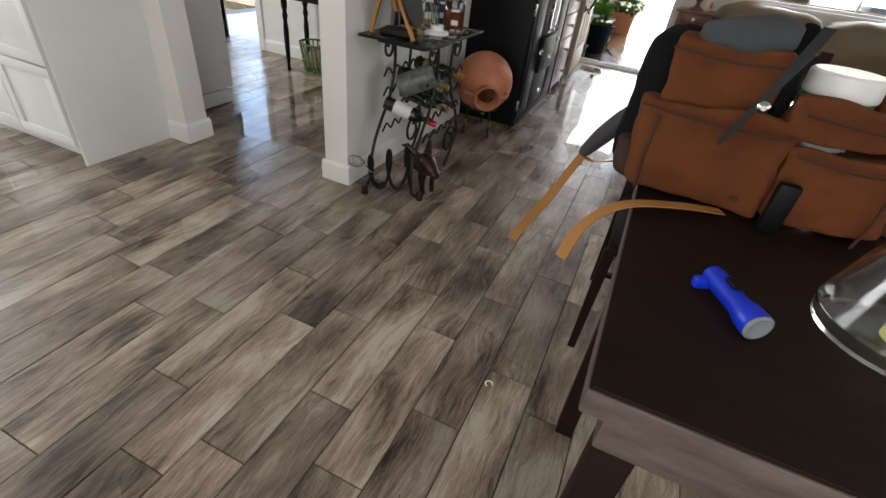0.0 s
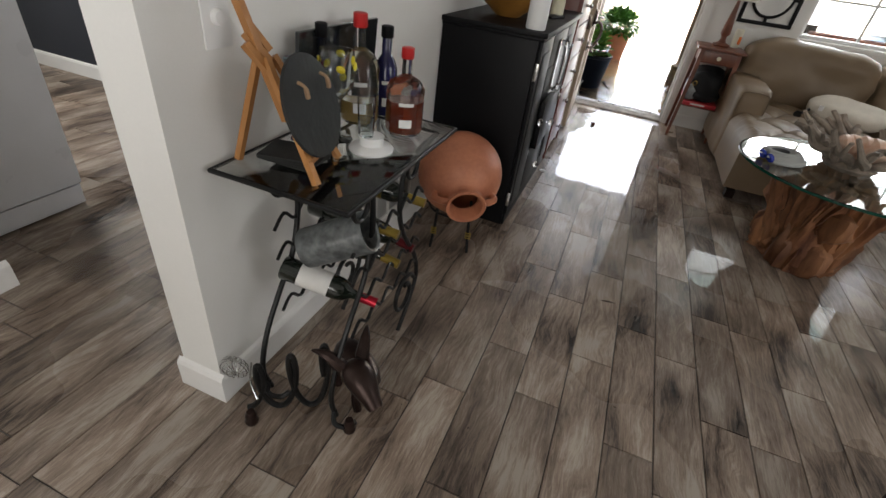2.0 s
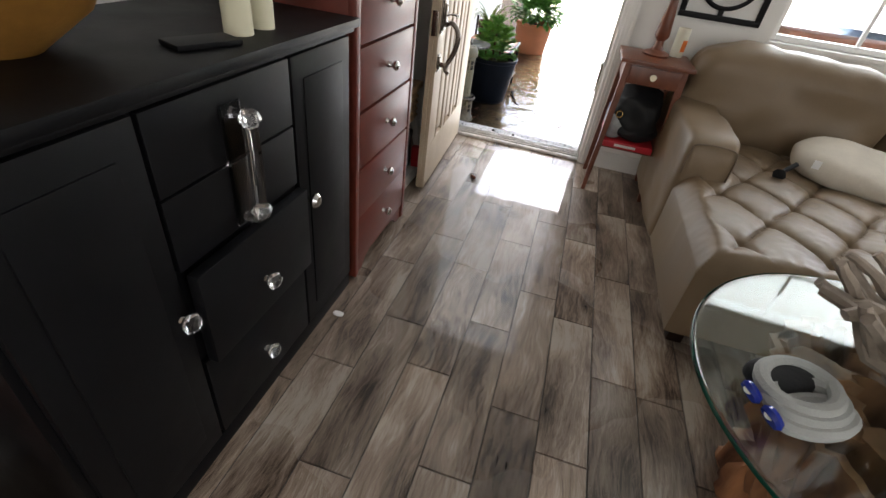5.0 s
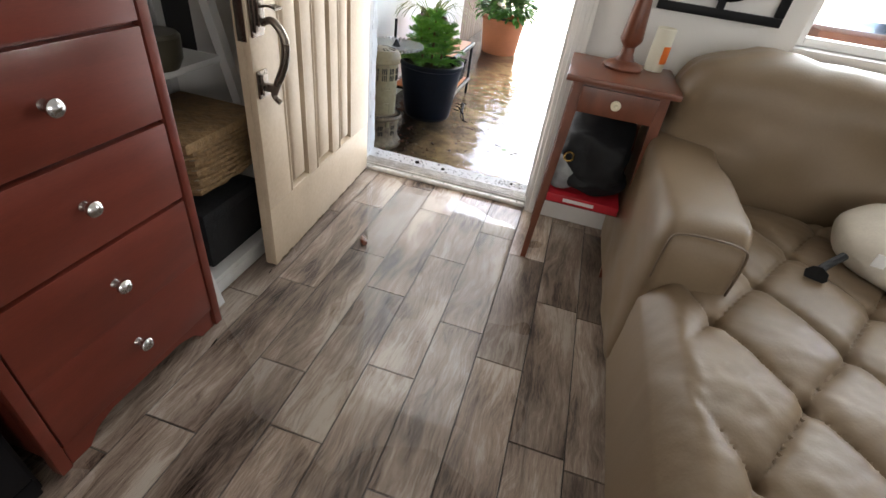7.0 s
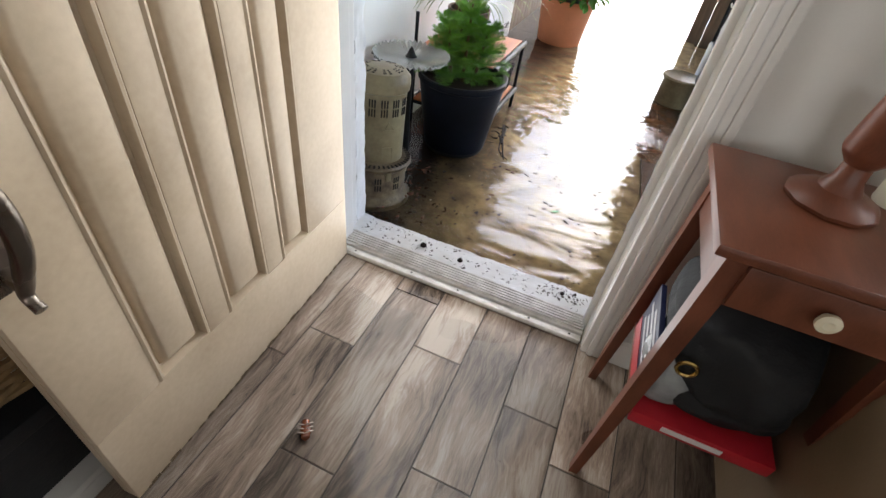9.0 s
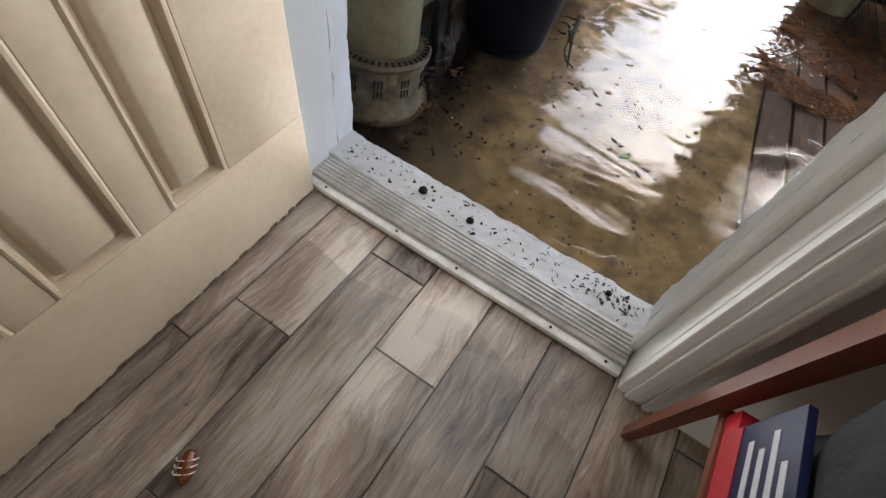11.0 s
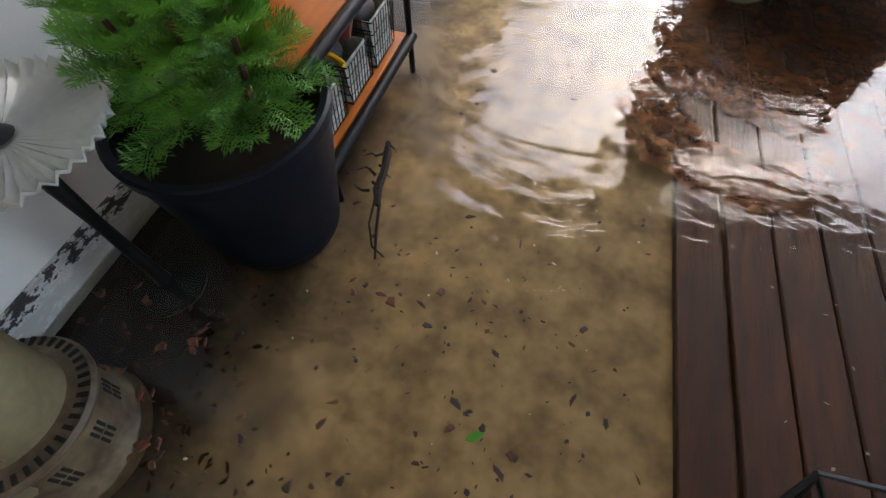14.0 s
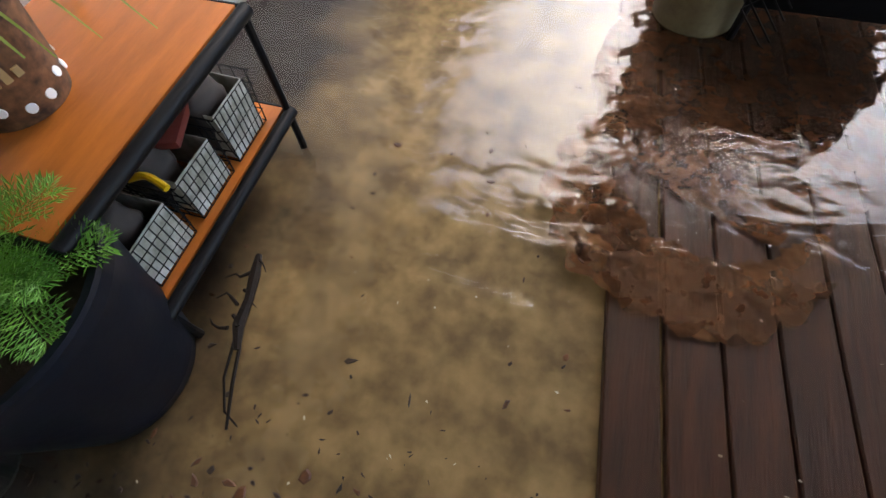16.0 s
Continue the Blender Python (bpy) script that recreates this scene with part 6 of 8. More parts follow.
strap(bp, [(0.03, -0.02, 0.41), (-0.01, -0.12, 0.36), (-0.05, -0.150, 0.27), (-0.095, -0.160, 0.17)], 0.024, material("charcoal_webbing", (0.022, 0.022, 0.026), 0.8), "charcoal compression strap")
SEAM = material("dark_rust_binding", (0.05, 0.017, 0.008), 0.8, bump=0.3, bump_scale=200)
for pts in ([(-0.272, -0.128, 0.212), (-0.15, -0.152, 0.206), (-0.02, -0.150, 0.203), (0.055, -0.135, 0.205)], [(-0.25, -0.085, 0.335), (-0.13, -0.128, 0.330), (-0.02, -0.115, 0.335)], [(0.06, -0.148, 0.178), (0.17, -0.160, 0.172), (0.295, -0.140, 0.176)], [(0.245, -0.152, 0.01), (0.25, -0.158, 0.09), (0.245, -0.158, 0.17)], [(-0.225, -0.140, 0.01), (-0.232, -0.150, 0.10), (-0.228, -0.145, 0.20)], [(0.04, -0.150, 0.262), (0.17, -0.155, 0.255), (0.31, -0.140, 0.262)]):
    bm = bmesh.new()
    tube(bm, smooth_line(pts, 6), 0.0038, 6)
    part("binding", bm, SEAM, bp, "stitched dark binding")
part("buckle", boxes(((0.055, -0.175, 0.0), (0.10, -0.145, 0.12)), bevel=0.008), BLACK, bp, "black plastic buckle")
bm = bmesh.new()
lathe(bm, ((0, 0), (0.011, 0), (0.013, 0.006), (0.006, 0.014), (0, 0.014)), (-0.045, -0.155, 0.262), 12, Matrix.Rotation(radians(90), 4, "X"))
part("stud", bm, CHROME, bp, "steel stud")
tb = thing("plastic_tub", (1.22, -5.454, 0.882), "white lidded plastic tub beside the backpack on the table", "tub")
tb.scale = (TS, TS, TS)
bm = bmesh.new()
lathe(bm, ((0, 0), (0.06, 0), (0.07, 0.28), (0, 0.28)), segs=26)
part("tub", bm, WHITE, tb)
bm = bmesh.new()
lathe(bm, ((0, 0.28), (0.076, 0.28), (0.078, 0.286), (0.076, 0.325), (0.07, 0.33), (0, 0.328)), segs=28)
part("lid", bm, WHITE, tb, "white snap lid")
bm = bmesh.new()
lathe(bm, ((0.0705, 0.265), (0.0735, 0.265), (0.0735, 0.277), (0.0705, 0.277)), segs=26)
part("band", bm, material("green_band", (0.01, 0.20, 0.06), 0.4), tb, "green band under the lid")
# torch and glass jar on the table
fl = thing("torch", (1.106, -5.875, 0.882), "blue plastic torch lying on the dining table", "torch", turn=-62)
fl.scale = (TS, TS, TS)
BLUE = material("royal_blue_plastic", (0.005, 0.03, 0.55), 0.35, vary=0.15, bump=0.05)
bm = bmesh.new()
lathe(bm, ((0, -0.06), (0.018, -0.06), (0.020, -0.05), (0.019, 0.03), (0.024, 0.045), (0.026, 0.075), (0.024, 0.08)), (0, 0, 0.027), 18, Matrix.Rotation(radians(90), 4, "Y"))
part("barrel", bm, BLUE, fl)
bm = bmesh.new()
lathe(bm, ((0, 0.072), (0.023, 0.074), (0.025, 0.082), (0.020, 0.084), (0.0, 0.078)), (0, 0, 0.027), 18, Matrix.Rotation(radians(90), 4, "Y"))
part("lens", bm, material("grey_lens", (0.25, 0.27, 0.3), 0.15), fl, "grey lens ring")
part("grip", boxes(((-0.055, -0.040, 0.006), (-0.035, 0.040, 0.030)), bevel=0.008), BLUE, fl)
part("switch", boxes(((-0.02, -0.008, 0.044), (0.01, 0.008, 0.052)), bevel=0.003), BLACK, fl)
jar = thing("glass_jar", (1.298, -5.838, 0.882), "large clear glass jar with a pale candle inside", "jar")
jar.scale = (TS, TS, TS)
bm = bmesh.new()
lathe(bm, ((0, 0.004), (0.10, 0), (0.118, 0.012), (0.122, 0.04), (0.10, 0.12), (0.07, 0.20), (0.066, 0.26), (0.06, 0.26), (0.064, 0.20), (0.094, 0.12), (0.115, 0.04), (0.10, 0.014), (0, 0.012)), segs=36)
part("glass", bm, GLASS, jar).visible_shadow = False
bm = bmesh.new()
lathe(bm, ((0, 0.02), (0.035, 0.02), (0.036, 0.11), (0.03, 0.115), (0, 0.113)), (0.02, 0.0, 0), 22)
part("candle", bm, material("cream_candle", (0.62, 0.58, 0.22), 0.5, vary=0.1), jar, "pale yellow candle")


# ---- outside: baseboard, deck, heater, plants, shelf ----
def flaked_material():
    """White paint flaking off black along the upper half of a board."""
    m = bpy.data.materials.new("flaked_black_and_white_paint")
    m.use_nodes = True
    n, l = m.node_tree.nodes, m.node_tree.links
    b = n["Principled BSDF"]
    tc, mp, no, sx, gr, sub, ra = n.new("ShaderNodeTexCoord"), n.new("ShaderNodeMapping"), n.new("ShaderNodeTexNoise"), n.new("ShaderNodeSeparateXYZ"), n.new("ShaderNodeMapRange"), n.new("ShaderNodeMath"), n.new("ShaderNodeValToRGB")
    mp.inputs["Scale"].default_value = (1, 0.45, 1)
    no.inputs["Scale"].default_value, no.inputs["Detail"].default_value, no.inputs["Roughness"].default_value = 46, 8, 0.68
    l.new(tc.outputs["Object"], mp.inputs[0]), l.new(mp.outputs[0], no.inputs[0]), l.new(tc.outputs["Object"], sx.inputs[0])
    gr.inputs[1].default_value, gr.inputs[2].default_value, gr.inputs[3].default_value, gr.inputs[4].default_value = 0.0, 0.035, 0.16, -0.02
    l.new(sx.outputs[2], gr.inputs[0])
    sub.operation = "ADD"
    l.new(no.outputs[0], sub.inputs[0]), l.new(gr.outputs[0], sub.inputs[1])
    e = ra.color_ramp.elements
    e[0].position, e[0].color = 0.47, (0.035, 0.028, 0.028, 1)
    e[1].position, e[1].color = 0.50, (0.60, 0.59, 0.57, 1)
    el = e.new(0.62)
    el.color = (0.44, 0.43, 0.40, 1)
    l.new(sub.outputs[0], ra.inputs[0]), l.new(ra.outputs[0], b.inputs["Base Color"])
    b.inputs["Roughness"].default_value = 0.6
    bp = n.new("ShaderNodeBump")
    bp.inputs["Strength"].default_value, bp.inputs["Distance"].default_value = 0.6, 0.004
    l.new(sub.outputs[0], bp.inputs["Height"]), l.new(bp.outputs[0], b.inputs["Normal"])
    return m


FLAKED = flaked_material()
setting("baseboard_porch", boxes(((-0.37, 0.24, -0.085), (-0.352, 3.3, 0.066)), bevel=0.004), FLAKED, "flaking black and white baseboard of the porch wall", "baseboard")


def edge(y):
    """The deck's edge along the patio."""
    return 1.122 - 0.083 * y


deckf = setting("deck", boxes(((0.9, 0.24, -0.16), (5.2, 3.4, -0.115))), material("deck_joist_dark", (0.015, 0.010, 0.008), 0.7), "red-brown stained deck under a film of water", "deck")
for k in range(26):
    bm = bmesh.new()
    x0, w = 0.118 * k + 0.002, 0.113
    x0 += 0.006 if k else 0.0
    outline(bm, [(edge(0.24) + x0, 0.24), (edge(0.24) + x0 + w, 0.24), (edge(3.3) + x0 + w, 3.3), (edge(3.3) + x0, 3.3)], -0.1145, -0.056)
    bmesh.ops.bevel(bm, geom=[e for e in bm.edges if all(v.co.z > -0.06 for v in e.verts)], offset=0.004, segments=1, affect="EDGES")
    part("board", bm, DECK, deckf)
bm = bmesh.new()
bm.faces.new([bm.verts.new(p) for p in ((-0.351, 0.2265, -0.034), (14, 0.2265, -0.034), (14, 40, -0.034), (-0.351, 40, -0.034))])
water = tagged(link("water", bm, WATER, smooth=False, level=True), "shallow tan flood water over patio and deck", "water", kind="structure")
water.visible_shadow = False

# swirl of red mud turning just under the surface, over the deck's edge
def swirl(seed, r_out, r_in, a0, a1, mat, z, text):
    """A crescent of silt with a scalloped rim and a thin, wrinkled top."""
    bm = bmesh.new()
    rows, n = [], 150
    for k in range(n + 1):
        t = k / n
        a = radians(a0 + (a1 - a0) * t)
        d = Vector((math.cos(a), math.sin(a), seed))
        ends = math.sin(math.pi * min(max(t, 0.0), 1.0)) ** 0.45
        lobe = abs(math.sin(a * 8.5 + seed + 2.5 * noise.noise(d * 2)))
        ro = r_out * (0.93 + 0.10 * noise.noise(d * 1.6) + 0.085 * lobe + 0.03 * noise.noise(d * 14))
        ri = r_in * (1 + 0.22 * noise.noise(d * 3 + Vector((5, 0, 0))) + 0.10 * noise.noise(d * 17))
        mid = (ro + ri) / 2
        row = []
        for q in range(9):
            u = q / 8
            r = mid + (ri + (ro - ri) * u - mid) * ends
            x, y = 1.16 + r * math.cos(a) * 1.06, 1.90 + r * math.sin(a)
            h = 0.007 * (1 - abs(2 * u - 1) ** 3) * (0.5 + 0.8 * noise.noise(Vector((x * 22, y * 22, seed))))
            row.append(bm.verts.new((x, y, z + max(h, -0.002))))
        rows.append(row)
    for a, b in zip(rows, rows[1:]):
        for k in range(8):
            bm.faces.new((a[k], a[k + 1], b[k + 1], b[k]))
    bmesh.ops.remove_doubles(bm, verts=bm.verts, dist=1e-5)
    return tagged(link("mud_swirl", bm, mat), text, "mud", kind="stuff")


PLUME = material("red_brown_silt_plume", (0.20, 0.10, 0.048), 0.8, spec=0.1, color2=(0.07, 0.032, 0.015), scale=15, bump=0.9, bump_scale=48)
PLUMEDARK = material("dark_silt_plume", (0.11, 0.048, 0.022), 0.8, spec=0.1, color2=(0.04, 0.018, 0.009), scale=20, bump=0.9, bump_scale=60)
for m in (PLUME, PLUMEDARK):
    # thin where the silt has drifted apart
    n, l = m.node_tree.nodes, m.node_tree.links
    tc, cloud, mr = n.new("ShaderNodeTexCoord"), n.new("ShaderNodeTexNoise"), n.new("ShaderNodeMapRange")
    cloud.inputs["Scale"].default_value, cloud.inputs["Detail"].default_value, cloud.inputs["Roughness"].default_value = 11, 6, 0.65
    mr.inputs[1].default_value, mr.inputs[2].default_value, mr.inputs[3].default_value, mr.inputs[4].default_value = 0.34, 0.54, 0.25, 1.0
    l.new(tc.outputs["Object"], cloud.inputs[0]), l.new(cloud.outputs[0], mr.inputs[0]), l.new(mr.outputs[0], n["Principled BSDF"].inputs["Alpha"])
swirl(2.0, 0.37, 0.19, 128, 352, PLUME, -0.0465, "swirl of red-brown silt turning in the flood")
swirl(5.0, 0.29, 0.15, 112, 300, PLUMEDARK, -0.0440, "inner band of darker silt in the swirl")
swirl(9.0, 0.355, 0.27, 215, 330, PLUMEDARK, -0.0420, "outer rim of darker silt in the swirl")
bm = bmesh.new()
rows, n = [], 90
for q in (0.0, 0.3, 0.6, 0.85, 1.0):
    ring = []
    for k in range(n):
        a = 2 * math.pi * k / n
        d = Vector((math.cos(a), math.sin(a), 3.0))
        rr = 1 + 0.16 * noise.noise(d * 1.7) + 0.08 * noise.noise(d * 6)
        ring.append(bm.verts.new((1.30 + q * rr * 0.46 * math.cos(a), 2.36 + q * rr * 0.52 * math.sin(a), -0.0485)))
    rows.append(ring)
for a, b in zip(rows, rows[1:]):
    for k in range(n):
        bm.faces.new((a[k], a[(k + 1) % n], b[(k + 1) % n], b[k]))
bmesh.ops.remove_doubles(bm, verts=bm.verts, dist=1e-5)
tagged(link("silt_cloud", bm, PLUMEDARK, level=True), "cloud of brown silt hanging over the far deck", "mud", kind="stuff")
heat = thing("kerosene_heater", (-0.135, 0.487, -0.085), "old olive enamel kerosene heater leaning in the flood", "heater")
heat.rotation_euler = (radians(-4.5), radians(-0.5), 0)
heat.scale = (1, 1, 0.94)
bm = bmesh.new()
lathe(bm, ((0, 0), (0.155, 0), (0.160, 0.02), (0.158, 0.045), (0.140, 0.075), (0.136, 0.09), (0.136, 0.20), (0.150, 0.215), (0.152, 0.225), (0.146, 0.235), (0.118, 0.24), (0, 0.24)), segs=40)
part("base", bm, RUSTED, heat, "rust-stained perforated base")
bm = bmesh.new()
lathe(bm, ((0.108, 0.238), (0.109, 0.56), (0, 0.56)), segs=40)
part("drum", bm, HEATER, heat)
bm = bmesh.new()
lathe(bm, ((0.1095, 0.545), (0.118, 0.552), (0.121, 0.575), (0.118, 0.605), (0.102, 0.625), (0.06, 0.634), (0, 0.636)), segs=40)
part("cap", bm, HEATER, heat)
# slots aren't cut; their inner shade is put into near-black boxes
SLOT = material("slot_shade", (0.012, 0.010, 0.008), 0.9)
for k in range(14):
    a0 = 2 * math.pi * k / 14
    bm = bmesh.new()
    for i in (-1, 0, 1):
        for z0, z1 in ((0.455, 0.488), (0.494, 0.527)):
            box(bm, (0.1075, i * 0.011 - 0.0028, z0), (0.1105, i * 0.011 + 0.0028, z1), 0, Matrix.Rotation(a0, 4, "Z"))
    part("louvre", bm, SLOT, heat)
for k in range(10):
    a0 = 2 * math.pi * (k + 0.4) / 10
    bm = bmesh.new()
    for i in (-1, 0, 1):
        for z0, z1 in ((0.115, 0.143), (0.15, 0.178)):
            box(bm, (0.1345, i * 0.011 - 0.003, z0), (0.1375, i * 0.011 + 0.003, z1), 0, Matrix.Rotation(a0, 4, "Z"))
    part("base_louvre", bm, SLOT, heat)
for k in range(44):
    bm = bmesh.new()
    box(bm, (0.126, -0.004, 0.2352), (0.145, 0.004, 0.2395), 0, Matrix.Rotation(2 * math.pi * k / 44, 4, "Z"))
    part("collar_slot", bm, SLOT, heat)
for k in range(8):
    m = Matrix.Rotation(2 * math.pi * k / 8, 4, "Z")
    for r in (0.055, 0.068, 0.081):
        for q in (-1, 1):
            bm = bmesh.new()
            box(bm, (r, q * r * 0.14 - r * 0.065, 0.629 - (r - 0.05) * 0.2), (r + 0.006, q * r * 0.14 + r * 0.065, 0.6365 - (r - 0.05) * 0.18), 0, m)
            part("cap_slot", bm, SLOT, heat)
m = Matrix.Rotation(radians(-40), 4, "Z")
bm = bmesh.new()
tri = [(0.1105, -0.020, 0.40), (0.1105, 0.020, 0.40), (0.1105, 0.0, 0.437)]
tube(bm, tri, 0.0018, 5, closed=True)
bmesh.ops.transform(bm, matrix=m, verts=bm.verts)
part("emblem", bm, HEATER, heat, "embossed triangle")
bm = bmesh.new()
box(bm, (0.108, -0.02, 0.315), (0.111, 0.02, 0.318)), box(bm, (0.108, -0.022, 0.26), (0.111, -0.019, 0.318)), box(bm, (0.108, 0.019, 0.26), (0.111, 0.022, 0.318))
bmesh.ops.transform(bm, matrix=m, verts=bm.verts)
part("maker_plate", bm, HEATER, heat, "embossed plate outline")
bm = bmesh.new()
box(bm, (0.130, -0.012, 0.17), (0.147, 0.012, 0.235), 0.004, m)
part("catch", bm, HEATER, heat)

cs = thing("glass_stand", (-0.17, 0.865, -0.085), "fluted glass plate on a dark iron pedestal", "stand")
bm = bmesh.new()
lathe(bm, ((0, 0), (0.09, 0), (0.092, 0.012), (0.05, 0.03), (0.02, 0.05), (0.016, 0.10), (0.013, 0.30), (0.018, 0.46), (0.016, 0.525), (0, 0.525)), segs=18)
part("pedestal", bm, IRON, cs)
bm = bmesh.new()
n = 88
rows = []
for q in range(9):
    t = q / 8
    r = 0.02 + 0.155 * t
    ring = []
    for k in range(n):
        a = 2 * math.pi * k / n
        rr = r + (0.004 * math.cos(a * 22) if q == 8 else 0)
        z = 0.53 + 0.012 * t ** 3 + 0.0065 * t * (1 if k % 2 else -1) + (0.006 if q == 8 else 0)
        ring.append(bm.verts.new((rr * math.cos(a), rr * math.sin(a), z)))
    rows.append(ring)
low = [[bm.verts.new(v.co + Vector((0, 0, -0.006))) for v in r] for r in rows]
for a, b in list(zip(rows, rows[1:])) + list(zip(low[1:], low)):
    for k in range(n):
        bm.faces.new((a[k], a[(k + 1) % n], b[(k + 1) % n], b[k]))
for k in range(n):
    bm.faces.new((rows[-1][k], rows[-1][(k + 1) % n], low[-1][(k + 1) % n], low[-1][k]))
bm.faces.new(rows[0]), bm.faces.new(low[0][::-1])
part("plate", bm, material("frosted_pressed_glass", (0.72, 0.73, 0.70), 0.16, vary=0.2, scale=10, bump=0.05, transmission=0.45), cs, "scalloped pressed-glass plate")
bm = bmesh.new()
lathe(bm, ((0, 0.535), (0.028, 0.535), (0.02, 0.545), (0.008, 0.57), (0, 0.58)), segs=16)
part("finial", bm, IRON, cs)

# ---- potted plants ----
FROND = material("bright_frond_green", (0.22, 0.46, 0.055), 0.45, color2=(0.04, 0.15, 0.022), scale=9, bump=0.0)
LEAF = material("broad_leaf_green", (0.14, 0.32, 0.05), 0.45, color2=(0.03, 0.10, 0.012), scale=10, bump=0.0)
BARK = material("young_bark", (0.12, 0.07, 0.035), 0.8)


def needle(v, f, p, d, up, length, w):
    side = d.cross(up)
    side = side.normalized() * w if side.length > 1e-4 else Vector((w, 0, 0))
    n0 = len(v)
    mid = p + d * length * 0.5 + up * w * 0.5
    v += [p, mid + side, p + d * length, mid - side]
    f.append((n0, n0 + 1, n0 + 2, n0 + 3))


def frond(v, f, base, aim, length, rng, droop=0.5, pairs=30):
    """A feathery branch: a bending rachis with twigs that carry needles."""
    p, d = Vector(base), Vector(aim).normalized()
    step = length / pairs
    for k in range(pairs):
        t = k / pairs
        d = (d + Vector((0, 0, -droop * step * (0.4 + 1.6 * t)))).normalized()
        side = d.cross(Vector((0, 0, 1))).normalized()
        up = side.cross(d).normalized()
        reach = 0.052 * math.sin(math.pi * (0.12 + 0.86 * t)) + 0.012
        for s in (-1, 1):
            tw = (d * 0.75 + side * s * 0.75 + up * rng.uniform(-0.1, 0.25)).normalized()
            m = max(3, int(reach / 0.011))
            for j in range(m):
                q = p + tw * reach * j / m
                for sg in (-1, 1, 0):
                    nd = (tw * 0.8 + (side * 0.3 + d * 0.5) * sg * s + up * (0.55 if sg == 0 else 0.1) + Vector((rng.uniform(-0.15, 0.15),) * 3)).normalized()
                    needle(v, f, q, nd, up, 0.017 + 0.006 * rng.random(), 0.0016)
        p = p + d * step


def pot_round(name, at, rb, rt, h, mat, label):
    pl = thing(name, at, label, "potted plant")
    bm = bmesh.new()
    lathe(bm, ((0, 0), (rb, 0), (rb * 1.03, 0.01), (rt * 0.985, h - 0.035), (rt * 1.02, h - 0.03), (rt * 1.03, h - 0.004), (rt * 1.0, h), (rt * 0.93, h - 0.004), (rt * 0.91, h - 0.05), (0, h - 0.055)), segs=44)
    part("pot", bm, mat, pl)
    bm = bmesh.new()
    lathe(bm, ((0, h - 0.045), (rt * 0.5, h - 0.042), (rt * 0.91, h - 0.05)), segs=30)
    part("soil", bm, material("potting_soil", (0.03, 0.02, 0.012), 0.95, bump=0.8), pl)
    return pl


pine = pot_round("potted_pine", (0.0, 1.13, -0.085), 0.155, 0.222, 0.425, NAVYPOT, "feathery green potted pine in a blue-black pot")
rng = random.Random(21)
bm = bmesh.new()
for x, y, hgt in ((0.0, 0.0, 0.37), (0.045, 0.035, 0.27), (-0.05, -0.03, 0.29)):
    tube(bm, [(x, y, 0.37), (x * 1.4, y * 1.4, 0.37 + hgt * 0.5), (x * 1.7, y * 1.7, 0.37 + hgt)], [0.010, 0.008, 0.004], 7)
part("trunk", bm, BARK, pine)
v, f = [], []
for x, y, hgt in ((0.0, 0.0, 0.37), (0.045, 0.035, 0.27), (-0.05, -0.03, 0.29)):
    tiers = 5
    for q in range(tiers):
        z = 0.40 + hgt * (q / tiers) * 0.92
        ln = (0.158 - 0.019 * q) * rng.uniform(0.9, 1.1)
        turn = rng.random() * 6.28
        for k in range(5 if q < 4 else 4):
            a = turn + 2 * math.pi * k / 5 + rng.uniform(-0.25, 0.25)
            frond(v, f, (x * 1.5, y * 1.5, z), (math.cos(a), math.sin(a), 0.50 + 0.16 * q), ln, rng, 5.0, 18)
me = bpy.data.meshes.new("crown")
me.from_pydata(v, [], f)
me.materials.append(FROND)
ob = new("crown", me)
ob.parent = pine
ob["label"] = "feathery bright green fronds"


def leafy(parent, center, r, count, size, rng, mat, flat=0.75):
    v, f = [], []
    for k in range(count):
        a, b = rng.random() * 6.283, rng.uniform(-0.5, 1.4)
        d = Vector((math.cos(a) * math.cos(b), math.sin(a) * math.cos(b), math.sin(b)))
        p = Vector(center) + Vector((d.x * r, d.y * r, d.z * r * flat)) * rng.uniform(0.35, 1.05)
        o = (d + Vector((rng.uniform(-0.7, 0.7), rng.uniform(-0.7, 0.7), rng.uniform(-0.5, 0.4)))).normalized()
        s = o.cross(Vector((0, 0, 1))).normalized() if abs(o.z) < 0.95 else Vector((1, 0, 0))
        u = s.cross(o)
        L = size * rng.uniform(0.7, 1.3)
        n0 = len(v)
        v += [p, p + o * L * 0.35 + s * L * 0.30 + u * 0.006, p + o * L * 0.8 + s * L * 0.22, p + o * L - u * 0.012, p + o * L * 0.8 - s * L * 0.22, p + o * L * 0.35 - s * L * 0.30 + u * 0.006]
        f += [(n0, n0 + 1, n0 + 2, n0 + 3), (n0, n0 + 3, n0 + 4, n0 + 5)]
    me = bpy.data.meshes.new("crown")
    me.from_pydata(v, [], f)
    me.materials.append(mat)
    ob = new("crown", me)
    ob.parent = parent
    return ob


tp = pot_round("terracotta_plant", (0.08, 3.5, -0.20), 0.17, 0.235, 0.52, material("orange_terracotta", (0.55, 0.20, 0.09), 0.7, vary=0.15, bump=0.2), "leafy green plant in an orange terracotta pot")
leafy(tp, (0, 0, 0.62), 0.32, 750, 0.085, random.Random(4), LEAF, 0.7)

